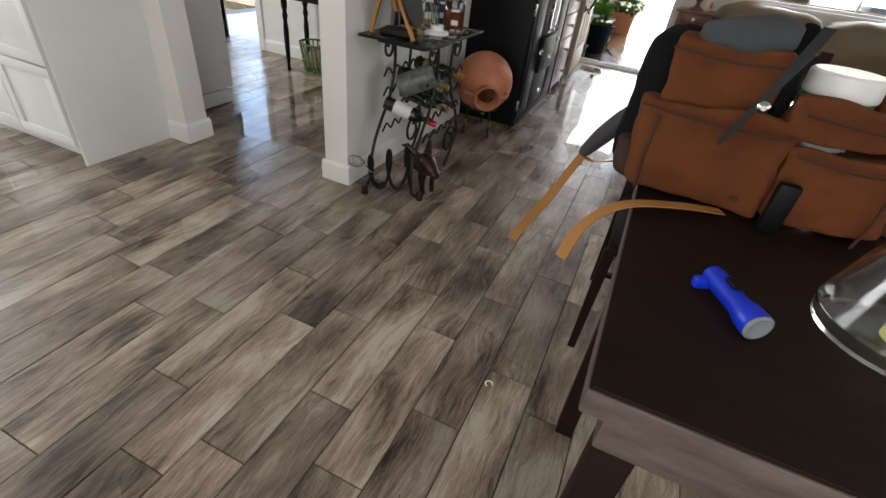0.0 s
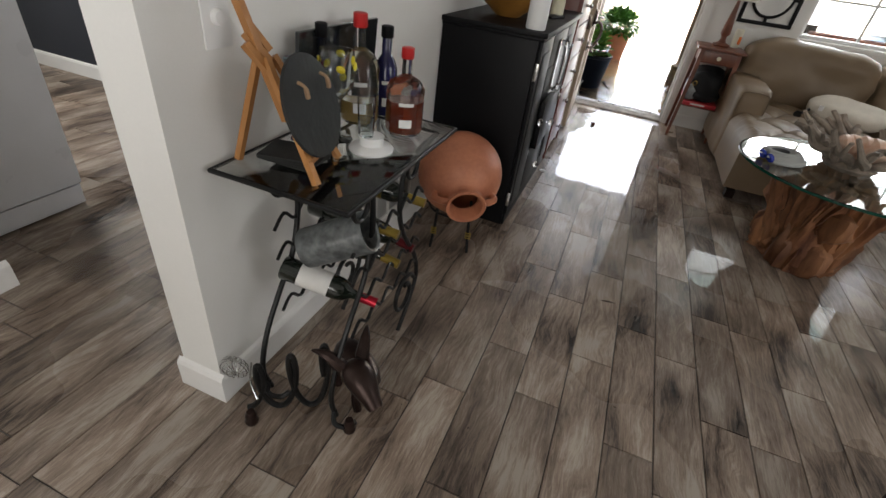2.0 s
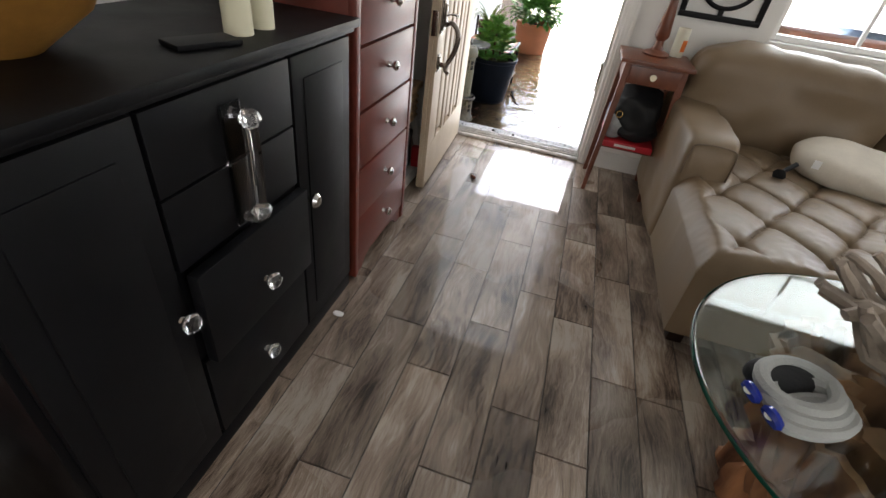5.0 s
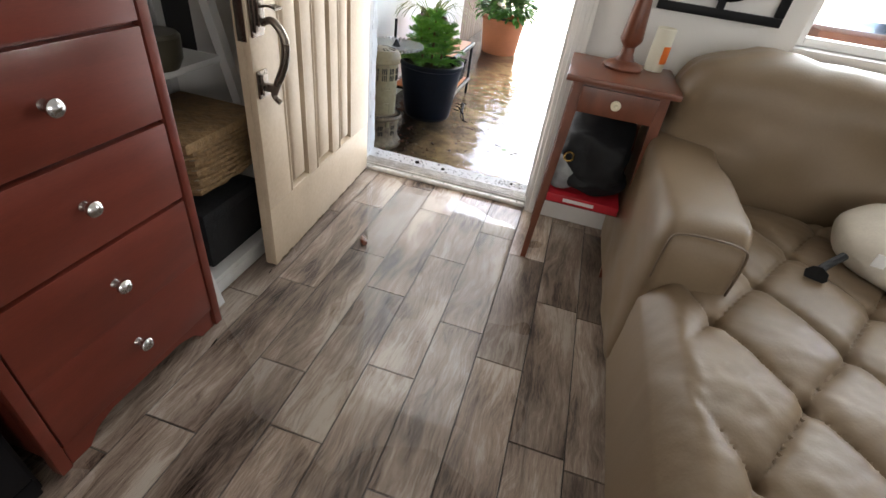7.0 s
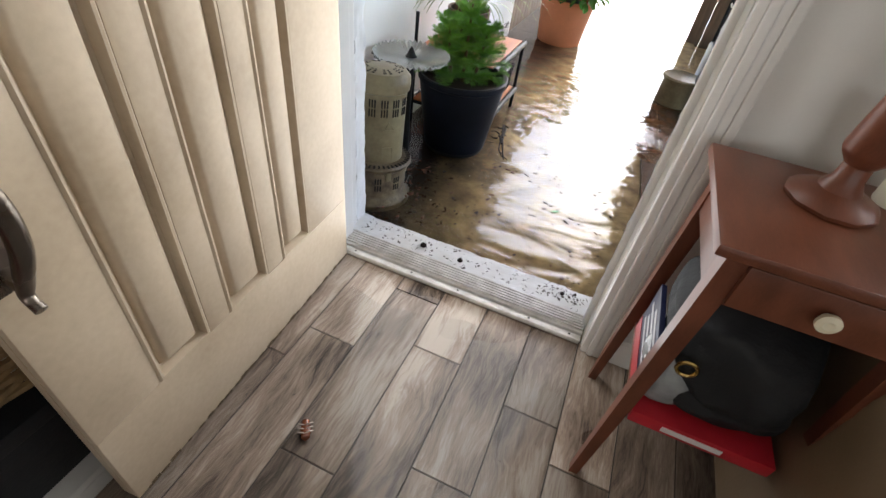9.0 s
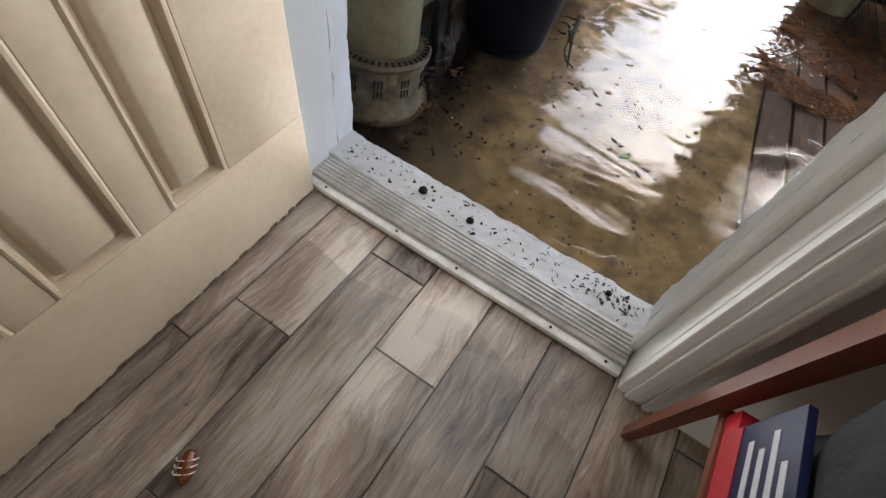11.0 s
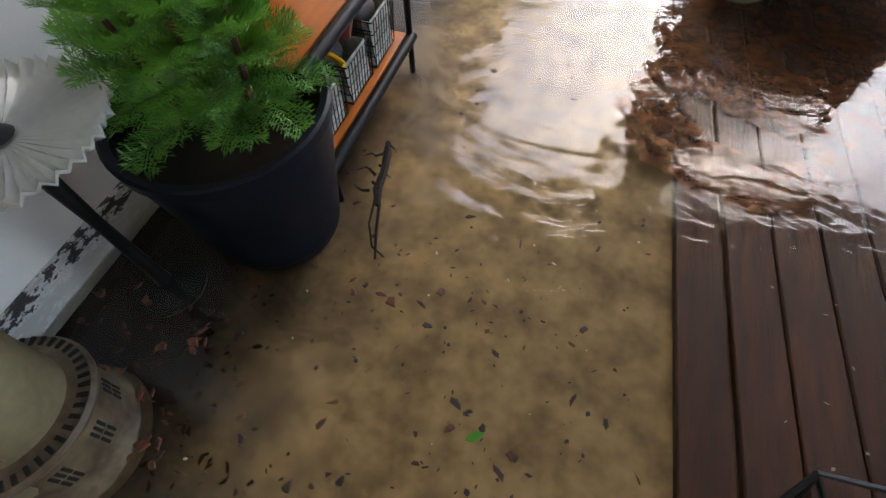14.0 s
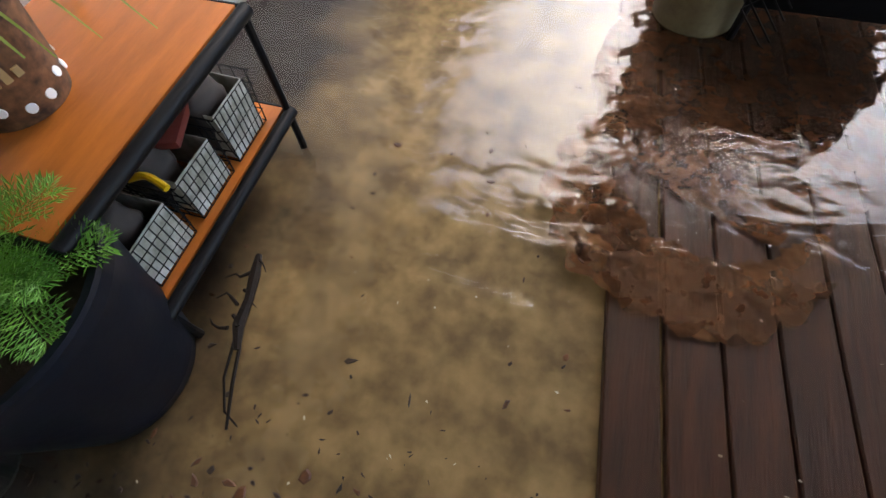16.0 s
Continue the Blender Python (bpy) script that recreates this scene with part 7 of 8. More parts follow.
# ---- plant rack with wire baskets ----
ORANGE = material("varnished_orange_wood", (0.50, 0.15, 0.025), 0.35, spec=0.3, vary=0.35, scale=4, bump=0.05, stretch=(6, 0.8, 1), coat=0.1)
rk = thing("plant_rack", (-0.09, 1.53, -0.085), "orange wooden plant rack with a black metal frame", "shelf")
for z in (0.145, 0.425):
    s = part("shelf", boxes(((-0.235, -0.285, z), (0.205, 0.285, z + 0.018)), bevel=0.003), ORANGE, rk, "varnished orange board")
    bm = bmesh.new()
    tube(bm, [(0.222, -0.292, z + 0.006), (0.222, 0.292, z + 0.006)], 0.016, 10)
    part("edge_tube", bm, BLACK, rk)
    for y in (-0.29, 0.29):
        bm = bmesh.new()
        tube(bm, [(-0.24, y, z + 0.006), (0.222, y, z + 0.006)], 0.010, 8)
        part("cross_tube", bm, BLACK, rk)
for x in (-0.235, 0.215):
    for y in (-0.285, 0.285):
        bm = bmesh.new()
        tube(bm, [(x, y, 0.0), (x, y, 0.62 if x < 0 else 0.43)], 0.010, 8)
        part("post", bm, BLACK, rk)


def wire_basket(at, w, d, h, text):
    b = thing("wire_basket", at, text, "basket", "baskets on the rack")
    bm = bmesh.new()
    for k in range(9):
        y = -d / 2 + d * k / 8
        tube(bm, [(w / 2, y, 0.003), (w / 2 + 0.012, y, h)], 0.0015, 4), tube(bm, [(-w / 2, y, 0.003), (-w / 2 - 0.012, y, h)], 0.0015, 4)
        x = -w / 2 + w * k / 8
        tube(bm, [(x, -d / 2, 0.003), (x, -d / 2 - 0.012, h)], 0.0015, 4), tube(bm, [(x, d / 2, 0.003), (x, d / 2 + 0.012, h)], 0.0015, 4)
    for q in range(5):
        z, o = 0.003 + (h - 0.003) * q / 4, 0.012 * q / 4
        tube(bm, [(w / 2 + o, -d / 2 - o, z), (w / 2 + o, d / 2 + o, z), (-w / 2 - o, d / 2 + o, z), (-w / 2 - o, -d / 2 - o, z)], 0.0018, 4, closed=True)
    part("wire_frame", bm, BLACK, b)
    bm = bmesh.new()
    i = 0.006
    for lo, hi in (((w / 2 - i, -d / 2 + i, 0.004), (w / 2 - i + 0.002, d / 2 - i, h - 0.01)), ((-w / 2 + i, -d / 2 + i, 0.004), (-w / 2 + i + 0.002, d / 2 - i, h - 0.01)), ((-w / 2 + i, -d / 2 + i, 0.004), (w / 2 - i, -d / 2 + i + 0.002, h - 0.01)), ((-w / 2 + i, d / 2 - i, 0.004), (w / 2 - i, d / 2 - i + 0.002, h - 0.01))):
        box(bm, lo, hi)
    for vv in bm.verts:
        vv.co += 0.006 * noise.noise_vector(vv.co * 25 + Vector((at[1] * 7, 0, 0)))
        vv.co.z = max(vv.co.z, 0.003)
    part("liner", bm, material("stained_white_cloth", (0.62, 0.61, 0.57), 0.9, color2=(0.24, 0.24, 0.19), scale=20, bump=0.5), b, "mouldy white cloth liner")
    return b


rng = random.Random(9)
for k, y in enumerate((-0.17, 0.0, 0.165)):
    wire_basket((-0.04, 1.53 + y, 0.0785), 0.27, 0.135, 0.13 + 0.02 * (k == 2), "black wire basket with a stained cloth liner")
    bm = bmesh.new()
    softbox(bm, (-0.12, -0.055, 0.0), (0.115, 0.055, 0.165), 4, 14, ripple=0.045, seed=k)
    one("pouch", bm, material("brown_hide", (0.045, 0.032, 0.026), 0.7, vary=0.4, scale=12), (-0.04, 1.53 + y, 0.0845), "brown cloth pouch stuffed in the wire basket", "pouch", "pouches in baskets")
bm = bmesh.new()
tube(bm, smooth_line([(0, 0, 0), (0.045, 0.01, 0.012), (0.09, 0.0, 0.0)], 4), 0.008, 8)
one("yellow_handle", bm, material("yellow_plastic", (0.75, 0.45, 0.01), 0.35), (0.02, 1.44, 0.228), "yellow plastic tool handle in a basket", "tool")
one("red_case", boxes(((-0.03, -0.06, 0), (0.05, 0.06, 0.02)), bevel=0.006), material("dark_red_leather", (0.12, 0.02, 0.015), 0.5), (0.02, 1.57, 0.232), "dark red case lying on the baskets", "case", turn=20)
sp = pot_round("spider_plant", (-0.135, 1.485, 0.359), 0.085, 0.112, 0.19, material("dark_painted_pot", (0.03, 0.018, 0.015), 0.5, color2=(0.20, 0.10, 0.05), scale=30), "strap-leaved plant in a dark painted pot")
v, f = [], []
for k in range(46):
    a = rng.random() * 6.283
    d = Vector((math.cos(a) * 0.6, math.sin(a) * 0.6, 1.0)).normalized()
    p, L, w = Vector((0.03 * math.cos(a), 0.03 * math.sin(a), 0.15)), rng.uniform(0.30, 0.52), rng.uniform(0.004, 0.008)
    prev = None
    for q in range(10):
        d = (d + Vector((math.cos(a) * 0.09, math.sin(a) * 0.09, -0.105 * q * 0.55))).normalized()
        s = d.cross(Vector((0, 0, 1))).normalized() * w * (1 - (q / 10) ** 2)
        n0 = len(v)
        v += [p - s, p + s]
        if prev is not None:
            f.append((prev, prev + 1, n0 + 1, n0))
        prev = n0
        p = p + d * L / 9
me = bpy.data.meshes.new("leaves")
me.from_pydata(v, [], f)
me.materials.append(material("yellowing_strap_leaf", (0.30, 0.32, 0.07), 0.5, color2=(0.10, 0.20, 0.03), scale=8, bump=0))
ob = new("leaves", me)
ob.parent = sp
for k in range(15):
    a, z = 2 * math.pi * k / 15, 0.030 + 0.014 * (k % 2)
    r = 0.0875 + 0.15 * z
    bm = bmesh.new()
    lathe(bm, ((0, 0), (0.0095, 0), (0.0085, 0.002), (0, 0.003)), segs=10, m=Matrix.Translation((r * math.cos(a), r * math.sin(a), z)) @ Matrix.Rotation(a, 4, "Z") @ Matrix.Rotation(radians(82), 4, "Y"))
    part("painted_dot", bm, WHITE, sp, "white painted petal")
bm = bmesh.new()
for k in range(7):
    a = radians(-75 + 11 * k)
    box(bm, (0.1015, -0.006, 0.085), (0.1055, 0.006, 0.100 + 0.010 * (k % 2)), 0, Matrix.Rotation(a, 4, "Z"))
part("lettering", bm, material("pale_gold_paint", (0.40, 0.27, 0.12), 0.6), sp, "bar of pale painted writing")

# ---- wire plant stand, tub and black cart farther along the deck ----
wst = thing("wire_stand", (1.345, 0.81, -0.055), "low black bent-wire stand on the deck", "stand")
for pts in ([(-0.20, -0.08, 0.004), (-0.10, 0.07, 0.11), (0.15, 0.09, 0.11)], [(-0.20, -0.08, 0.004), (0.05, -0.14, 0.004), (0.24, -0.10, 0.004)], [(-0.10, 0.07, 0.11), (-0.12, 0.0, 0.05), (0.06, 0.03, 0.05), (0.20, 0.02, 0.06)], [(-0.10, 0.07, 0.11), (-0.02, -0.02, 0.012), (0.20, -0.02, 0.012)], [(-0.20, -0.08, 0.004), (-0.03, -0.03, 0.03), (0.20, 0.02, 0.03)]):
    bm = bmesh.new()
    tube(bm, pts, 0.006, 7)
    part("bar", bm, IRON, wst)
tub = thing("clay_tub", (1.13, 2.62, -0.085), "squat olive glazed tub standing in the flood", "tub")
bm = bmesh.new()
lathe(bm, ((0, 0), (0.11, 0), (0.125, 0.03), (0.12, 0.20), (0.14, 0.23), (0.13, 0.24), (0.11, 0.22), (0, 0.20)), segs=30)
part("tub", bm, HEATER, tub)
cart = thing("garden_cart", (1.46, 2.66, -0.055), "black metal garden cart standing at the far deck", "cart")
part("tray", boxes(((-0.24, -0.16, 0.12), (0.26, 0.2, 0.42)), bevel=0.02), BLACK, cart)
for x in (-0.22, 0.24):
    for y in (-0.14, 0.18):
        bm = bmesh.new()
        tube(bm, [(x, y, 0.0), (x, y, 0.95)], 0.012, 8)
        part("post", bm, IRON, cart)
for z in (0.93, 0.66):
    bm = bmesh.new()
    tube(bm, [(-0.22, -0.14, z), (0.24, -0.14, z), (0.24, 0.18, z), (-0.22, 0.18, z)], 0.011, 8, closed=True)
    part("rail", bm, IRON, cart)
bm = bmesh.new()
for k in range(8):
    for s in (1, -1):
        tube(bm, [(-0.24, -0.165, 0.12 + 0.035 * k), (-0.12, -0.166, 0.12 + 0.035 * k + s * 0.12)], 0.003, 4)
part("mesh_side", bm, IRON, cart)

# ---- drift on the water and on the sill ----
TWIG = material("wet_dark_bark", (0.014, 0.008, 0.005), 0.7, spec=0.25, vary=0.5, scale=30, bump=0.5)
tw = thing("driftwood_twig", (0.25, 1.30, -0.034), "knotted dark twig floating beside the rack", "twig")
rng = random.Random(77)
stems = [([(-0.06, 0.15, 0.01), (-0.04, 0.10, 0.018), (-0.028, 0.04, 0.014), (-0.022, -0.02, 0.012), (0.0, -0.07, 0.008)], [0.008, 0.013, 0.010, 0.014, 0.007]),
         ([(0.0, -0.06, 0.006), (0.025, -0.14, 0.004), (0.055, -0.22, 0.003)], [0.005, 0.004, 0.003]),
         ([(-0.02, -0.04, 0.006), (0.0, -0.13, 0.004), (0.035, -0.19, 0.003), (0.075, -0.21, 0.003)], [0.004, 0.003, 0.003, 0.002])]
for k in range(6):
    # short torn roots off the main stem
    y = 0.14 - 0.036 * k + rng.uniform(-0.012, 0.012)
    s0 = -1 if k % 2 else 1
    p = Vector((-0.055 + 0.006 * k * 0.5, y, 0.014))
    pts = [p]
    for q in range(3):
        p = p + Vector((s0 * rng.uniform(0.008, 0.022), rng.uniform(-0.022, 0.012), rng.uniform(-0.004, 0.006)))
        pts.append(p)
    stems.append(([tuple(c) for c in pts], [0.005, 0.0035, 0.0025, 0.0012]))
for pts, r in stems:
    bm = bmesh.new()
    tube(bm, pts, r, 7)
    for v in bm.verts:
        v.co += 0.0025 * noise.noise_vector(v.co * 90)
    part("stem", bm, TWIG, tw)


def bits(name, spots, mat, text, z, lo=0.004, hi=0.014, seed=1, long=2.2):
    """Many small scraps lying flat: one loose scatter."""
    rng = random.Random(seed)
    v, f = [], []
    for x, y in spots:
        L, a = rng.uniform(lo, hi), rng.random() * 6.283
        w, t = L / rng.uniform(0.9, long * 1.6), L * 0.18
        c, s = math.cos(a), math.sin(a)
        n0 = len(v)
        ring = [(p * L * rng.uniform(0.55, 1.15), q * w * rng.uniform(0.45, 1.35) + p * w * rng.uniform(-0.35, 0.35)) for p, q in ((-1, 0.05), (-0.4, 0.75), (0.5, 0.65), (1, 0), (0.4, -0.75), (-0.5, -0.65))]
        v += [(x + p * c - q * s, y + p * s + q * c, z) for p, q in ring] + [(x + 0.7 * (p * c - q * s), y + 0.7 * (p * s + q * c), z + t) for p, q in ring]
        f += [tuple(n0 + 6 + k for k in range(6))] + [(n0 + k, n0 + (k + 1) % 6, n0 + 6 + (k + 1) % 6, n0 + 6 + k) for k in range(6)]
    me = bpy.data.meshes.new(name)
    me.from_pydata(v, [], f)
    me.materials.append(mat)
    return tagged(new(name, me), text, "debris", kind="stuff")


rng = random.Random(31)
SCRAP = material("wet_leaf_scraps", (0.045, 0.022, 0.011), 0.6, color2=(0.008, 0.005, 0.004), scale=22, bump=0.3)
spots = [(0.05 + 0.9 * rng.random(), 0.27 + 0.9 * rng.random() ** 1.3) for k in range(230)] + [(0.05 + 0.95 * rng.random(), 0.3 + 1.9 * rng.random()) for k in range(70)]
bits("leaf_scraps", [s for s in spots if s[0] < edge(s[1]) + 0.03], SCRAP, "dark leaf scraps and bark bits adrift on the flood", -0.0338, 0.002, 0.009, 2)
bits("leaf_scraps", [(0.05 + 0.8 * rng.random(), 0.35 + 0.9 * rng.random()) for k in range(34)], SCRAP, "larger dark leaf fragments adrift on the flood", -0.0338, 0.007, 0.017, 7, 1.6)
BROWNLEAF = material("sodden_brown_leaves", (0.15, 0.052, 0.014), 0.5, color2=(0.022, 0.010, 0.006), scale=14, bump=0.3)
leaves = [(0.02 + 0.95 * rng.random(), 0.30 + 0.75 * rng.random()) for k in range(30)] + [(0.1 + 0.85 * rng.random(), 1.0 + 1.0 * rng.random()) for k in range(14)]
bits("brown_leaves", [s for s in leaves if s[0] < edge(s[1])], BROWNLEAF, "curled brown leaves adrift on the flood", -0.0338, 0.007, 0.018, 23, 1.5)
bits("sticks", [(0.05 + 0.95 * rng.random(), 0.3 + 1.1 * rng.random()) for k in range(13)], SCRAP, "thin dark sticks adrift on the flood", -0.0338, 0.008, 0.020, 29, 5.0)
bits("pale_scraps", [(0.1 + 0.9 * rng.random(), 0.3 + 1.2 * rng.random()) for k in range(26)], material("pale_chips", (0.6, 0.55, 0.42), 0.7), "pale wood chips and petals adrift on the flood", -0.0338, 0.002, 0.006, 5)
bits("deck_scraps", [(1.1 + 0.7 * rng.random(), 0.6 + 1.0 * rng.random()) for k in range(22)], material("pale_deck_chips", (0.35, 0.28, 0.2), 0.7), "pale scraps over the deck", -0.0338, 0.003, 0.007, 6)
sill = [(0.0 + 0.89 * rng.random(), 0.125 + 0.095 * rng.random()) for k in range(190)] + [(0.72 + 0.14 * rng.random(), 0.15 + 0.06 * rng.random()) for k in range(70)]
bits("sill_debris", sill, SCRAP, "dark plant debris washed onto the door sill", 0.0262, 0.002, 0.008, 3, 3.2)
for x, y, r in ((0.257, 0.168, 0.013), (0.412, 0.160, 0.011), (0.80, 0.185, 0.008)):
    bm = bmesh.new()
    lathe(bm, ((0, 0), (r, 0.0), (r * 0.9, r * 0.5), (r * 0.3, r * 0.8), (0, r * 0.7)), segs=9)
    one("mud_clod", bm, TWIG, (x, y, 0.0262), "dark clod of mud on the white door sill", "clod", "clods on the sill")
GREENLEAF = material("fresh_green_leaf", (0.05, 0.20, 0.015), 0.4, bump=0)
for x, y, z in ((0.875, 0.235, -0.033), (0.66, 0.76, -0.033)):
    bm = bmesh.new()
    outline(bm, [(-0.02, 0), (-0.01, 0.008), (0.008, 0.009), (0.022, 0), (0.008, -0.009), (-0.01, -0.008)], 0, 0.002)
    one("green_leaf", bm, GREENLEAF, (x, y, z), "small fresh green leaf adrift by the sill", "leaf", turn=40)
drift = []
while len(drift) < 420:
    x, y = -0.35 + 0.75 * rng.random(), 0.24 + 1.15 * rng.random()
    far = max(0.0, x + 0.04 - 0.10 * math.sin(y * 4.0)) / 0.16
    if rng.random() < math.exp(-far * far) * min(1.0, 0.35 + noise.noise(Vector((x * 5, y * 5, 2))) * 0.8 + 0.5):
        drift.append((x, y))
bits("settled_silt", drift, material("sodden_leaf_mould", (0.05, 0.02, 0.010), 0.8, spec=0.2, color2=(0.012, 0.007, 0.005), scale=25), "black-brown leaf mould settled along the porch wall under the water", -0.0838, 0.003, 0.016, 17)
bits("silt", [(-0.30 + 0.36 * rng.random(), 0.28 + 0.55 * rng.random()) for k in range(90)], material("rusty_leaf_litter", (0.16, 0.05, 0.02), 0.7, color2=(0.03, 0.015, 0.01), scale=30), "sodden red-brown leaf litter round the heater", -0.0338, 0.006, 0.022, 13)

# ---- small things on the room floor ----
ins = thing("beetle_husk", (0.295, -0.63, 0.0), "dead brown beetle on its back on the floor", "insect husk", turn=35)
ins.scale = (1.6, 1.6, 1.5)
bm = bmesh.new()
lathe(bm, ((0, -0.020), (0.006, -0.016), (0.009, 0), (0.007, 0.013), (0, 0.019)), (0, 0, 0.008), 12, Matrix.Rotation(radians(90), 4, "X"))
part("shell", bm, material("chestnut_chitin", (0.14, 0.035, 0.012), 0.2, vary=0.3, bump=0.1), ins)
bm = bmesh.new()
for k in range(6):
    s, y = (1 if k % 2 else -1), -0.008 + 0.007 * (k // 2)
    tube(bm, smooth_line([(0, y, 0.014), (s * 0.008, y, 0.019), (s * 0.012, y + 0.004, 0.012)], 3), 0.0008, 4)
part("legs", bm, material("pale_chitin", (0.5, 0.42, 0.33), 0.4), ins)
bits("floor_scraps", [(0.15 + 0.75 * rng.random(), -6.0 + 5.9 * rng.random()) for k in range(60)] + [(-0.9 + 2.0 * rng.random(), -6.0 + 3.0 * rng.random()) for k in range(30)], SCRAP, "scattered grit and leaf scraps on the wet floor", 0.0008, 0.0015, 0.0055, 15)
bm = bmesh.new()
tube(bm, [(0.012 * math.cos(a), 0.012 * math.sin(a), 0.003) for a in [0.25 * k for k in range(19)]], 0.0025, 6)
one("white_clip", bm, WHITE, (0.76, -5.42, 0.0005), "small white plastic ring clip on the floor", "clip")
bm = bmesh.new()
softbox(bm, (-0.02, -0.012, 0), (0.02, 0.012, 0.012), 3, 5, ripple=0.01)
one("paper_scrap", bm, WHITE, (0.095, -2.02, 0.0005), "crumpled pale scrap by the cabinet's foot", "scrap")

# ---- parked car and planter seen through the window ----
car = thing("parked_car", (5.2, 4.4, -0.2), "silver-blue parked car standing in the flooded drive", "car", turn=4)
CARPAINT = material("silver_blue_paint", (0.30, 0.34, 0.40), 0.2, metal=0.5, vary=0.05, bump=0, coat=0.6)
bm = bmesh.new()
softbox(bm, (-2.2, -0.85, 0.25), (2.2, 0.85, 0.95), 6, 14)
part("body", bm, CARPAINT, car)
bm = bmesh.new()
softbox(bm, (-1.5, -0.74, 0.70), (1.0, 0.74, 1.50), 4, 14)
part("cabin", bm, CARPAINT, car)
for x in (-0.95, 0.15):
    part("window", boxes(((x - 0.42, -0.80, 1.0), (x + 0.42, -0.70, 1.33)), bevel=0.03), material("tinted_glass", (0.03, 0.04, 0.05), 0.05, bump=0), car)
for x in (-1.4, 1.4):
    for y in (-0.82, 0.62):
        bm = bmesh.new()
        lathe(bm, ((0, 0), (0.2, 0), (0.31, 0.02), (0.33, 0.1), (0.31, 0.18), (0.2, 0.2), (0, 0.2)), (x, y + 0.2, 0.33), 26, Matrix.Rotation(radians(90), 4, "X"))
        w = part("wheel", bm, BLACKRUBBER, car)
        bm = bmesh.new()
        lathe(bm, ((0, 0), (0.19, 0), (0.2, -0.02), (0.08, -0.05), (0, -0.05)), (x, y + 0.0, 0.33), 20, Matrix.Rotation(radians(90), 4, "X"))
        part("rim", bm, CHROME, w)
one("brick_planter", boxes(((-0.8, -0.12, 0), (0.8, 0.12, 1.16)), bevel=0.02), material("brick_red_render", (0.32, 0.12, 0.07), 0.8, vary=0.3, scale=10, bump=0.4), (2.75, 0.62, -0.2), "brick-red planter wall outside the window", "planter")


# ---- films of water standing on the tiles ----
def puddle(pts, seed, z=0.0012):
    """A thin clear sheet with a ragged outline."""
    bm = bmesh.new()
    out = []
    n = len(pts)
    for i in range(n):
        a, b = Vector((*pts[i], 0)), Vector((*pts[(i + 1) % n], 0))
        m = max(2, int((b - a).length / 0.02))
        straight = abs(a.x - b.x) < 1e-6
        for k in range(m):
            p = a.lerp(b, k / m)
            if not straight:
                p += 0.05 * Vector((noise.noise(p * 4 + Vector((seed, 0, 0))), noise.noise(p * 4 + Vector((0, seed, 0))), 0)) + 0.015 * Vector((noise.noise(p * 17 + Vector((seed, 3, 0))), noise.noise(p * 17 + Vector((3, seed, 0))), 0))
            out.append((p.x, p.y))
    bm.faces.new([bm.verts.new((x, y, z)) for x, y in out])
    bmesh.ops.triangulate(bm, faces=bm.faces)
    ob = link("puddle", bm, FILM, smooth=False, level=True)
    ob.visible_shadow = False
    return tagged(ob, "clear film of flood water standing on the floor tiles", "puddle", kind="stuff")


puddle([(0.10, -0.15), (0.05, -1.0), (0.18, -1.9), (0.27, -2.4), (0.40, -2.75), (0.50, -3.05), (0.62, -3.35), (0.80, -3.3), (0.90, -2.6), (0.90, -0.2), (0.5, -0.08)], 1.0)
puddle([(0.97, -2.3), (1.25, -2.42), (1.38, -2.72), (1.30, -3.0), (1.06, -2.9)], 4.0)
puddle([(1.52, -2.82), (1.95, -2.76), (2.0, -3.35), (1.62, -3.42)], 6.0)
puddle([(-2.1, -5.3), (-1.3, -5.4), (-0.95, -5.6), (-1.1, -5.95), (-1.9, -6.2), (-2.4, -5.9)], 8.0)
puddle([(-1.6, -4.35), (-0.75, -4.3), (-0.70, -3.2), (-1.5, -2.8), (-2.2, -3.0), (-1.75, -3.8)], 9.0)

# ---- pieces: floor tiles, deck boards ----
PITCH, LONG = 0.16, 0.63
ENDS = {-6: -0.51, -4: -0.57, -3: -0.235, -2: -0.46, -1: -0.34, 0: -0.06, 1: -0.25, 2: -0.59, 3: -0.317, 4: -0.425, 5: -0.06, 6: -0.09}


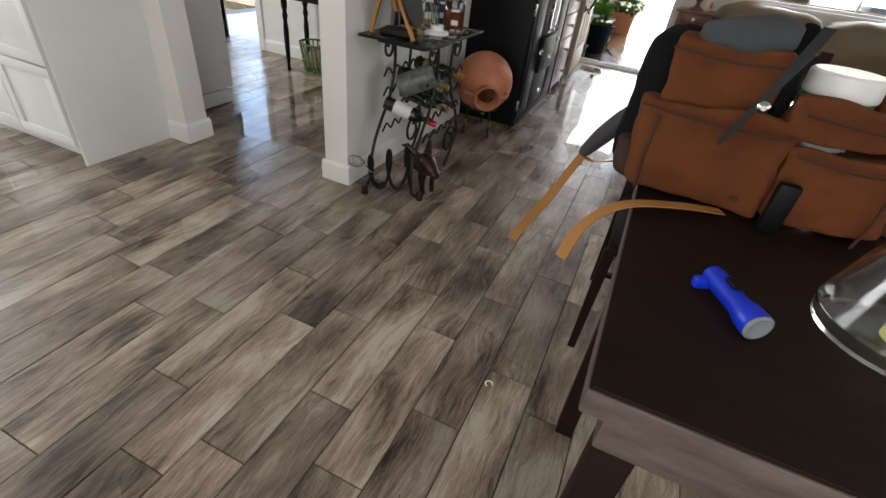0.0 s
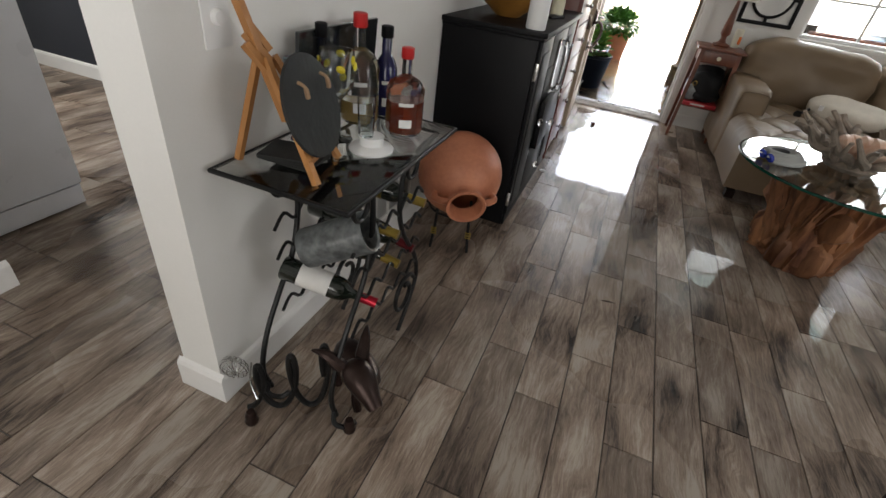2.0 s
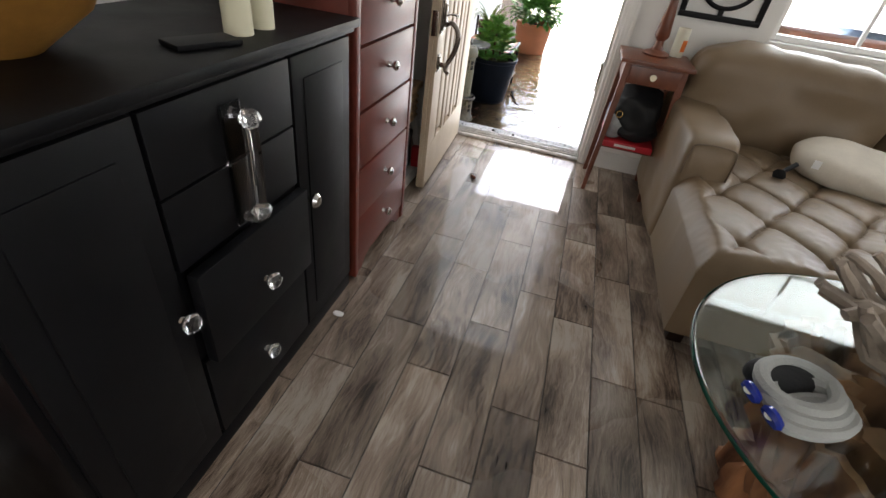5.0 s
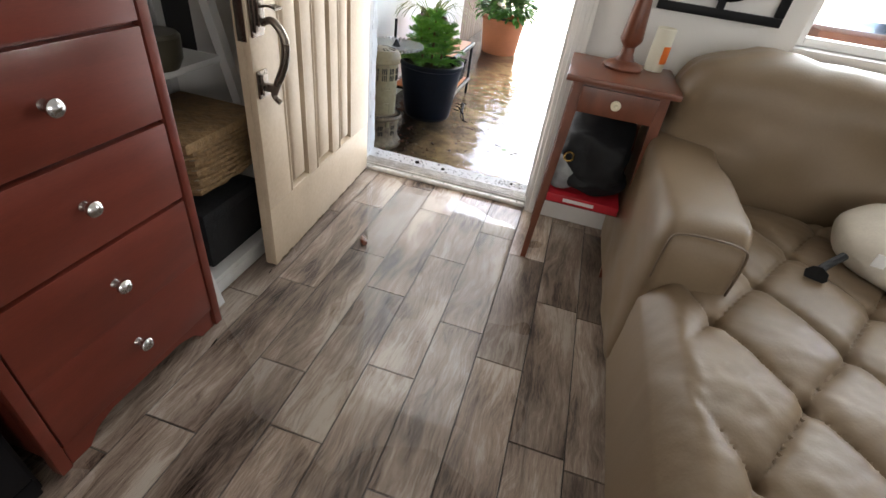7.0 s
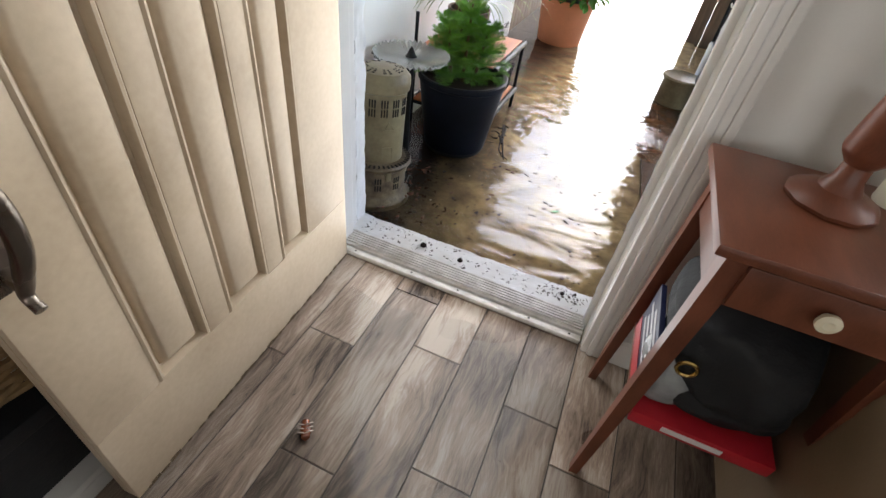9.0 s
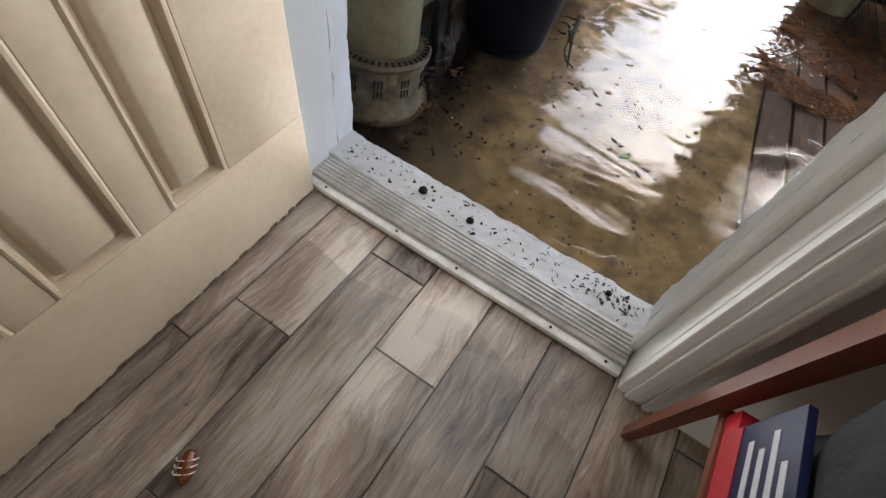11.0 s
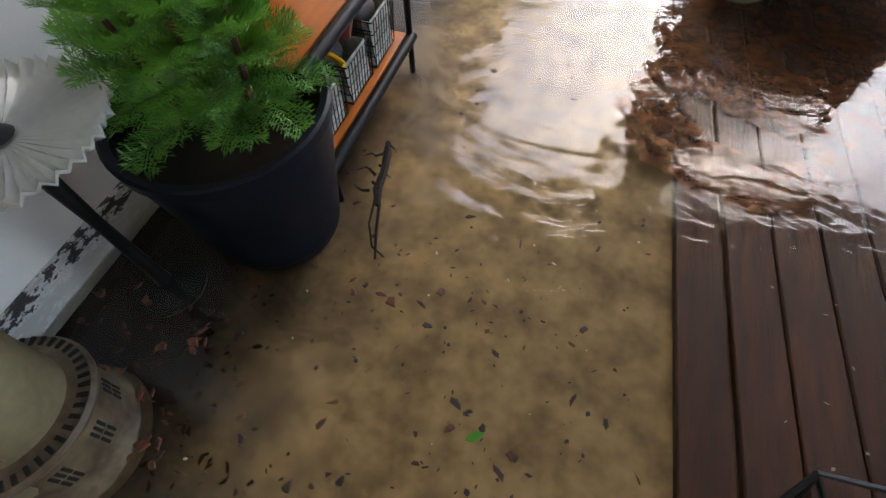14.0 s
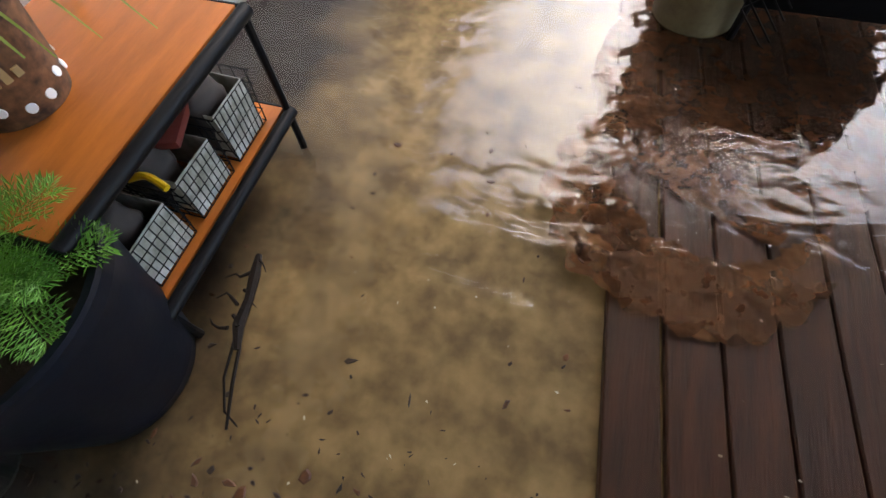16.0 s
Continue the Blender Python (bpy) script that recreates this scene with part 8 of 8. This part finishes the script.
def tile_mesh(w, l):
    bm = bmesh.new()
    g, b = 0.0012, 0.0016
    lo = [bm.verts.new((x, y, -0.004)) for x, y in ((g, g), (w - g, g), (w - g, l - g), (g, l - g))]
    hi = [bm.verts.new((x, y, 0.0)) for x, y in ((g + b, g + b), (w - g - b, g + b), (w - g - b, l - g - b), (g + b, l - g - b))]
    bm.faces.new(hi)
    for k in range(4):
        bm.faces.new((lo[k], lo[(k + 1) % 4], hi[(k + 1) % 4], hi[k]))
    return bm


floor = setting("floor", boxes(((-4.6, -9.15, -0.1), (4.35, 0.03, -0.0035))), GROUT, "wood-look tile floor, wet and shining, with dark joints", "floor")
me = bpy.data.meshes.new("tile")
bm = tile_mesh(PITCH, LONG)
bm.to_mesh(me)
bm.free()
me.materials.append(TILE)
rest_v, rest_f = [], []
rng = random.Random(4)
tile_count = 0
for k in range(-30, 25):
    x = 0.26 + PITCH * k
    first = ENDS.get(k, -rng.random() * LONG)
    for j in range(-1, 15):
        top = first - LONG * j
        y1, y0 = min(top, 0.02), max(top - LONG, -9.1)
        if y1 - y0 < 0.02 or x > 4.2 or x < -4.5:
            continue
        whole = abs(y1 - y0 - LONG) < 1e-4
        near = -1.2 < x < 1.7 and y0 > -6.6
        if near and whole and tile_count < 240:
            ob = new("tile", me)
            ob.location, ob.parent = (x, y0, 0.0), floor
            tile_count += 1
        else:
            n0, g, b = len(rest_v), 0.0012, 0.0016
            for z, o in ((-0.004, g), (0.0, g + b)):
                rest_v += [(x + o, y0 + o, z), (x + PITCH - o, y0 + o, z), (x + PITCH - o, y1 - o, z), (x + o, y1 - o, z)]
            rest_f.append((n0 + 4, n0 + 5, n0 + 6, n0 + 7))
            rest_f += [(n0 + q, n0 + (q + 1) % 4, n0 + 4 + (q + 1) % 4, n0 + 4 + q) for q in range(4)]
me2 = bpy.data.meshes.new("tiles_beyond")
me2.from_pydata(rest_v, [], rest_f)
me2.materials.append(TILE)
ob = new("tiles_beyond", me2)
ob.parent = floor
tagged(ob, "wood-look floor tiles farther off", kind="stuff")
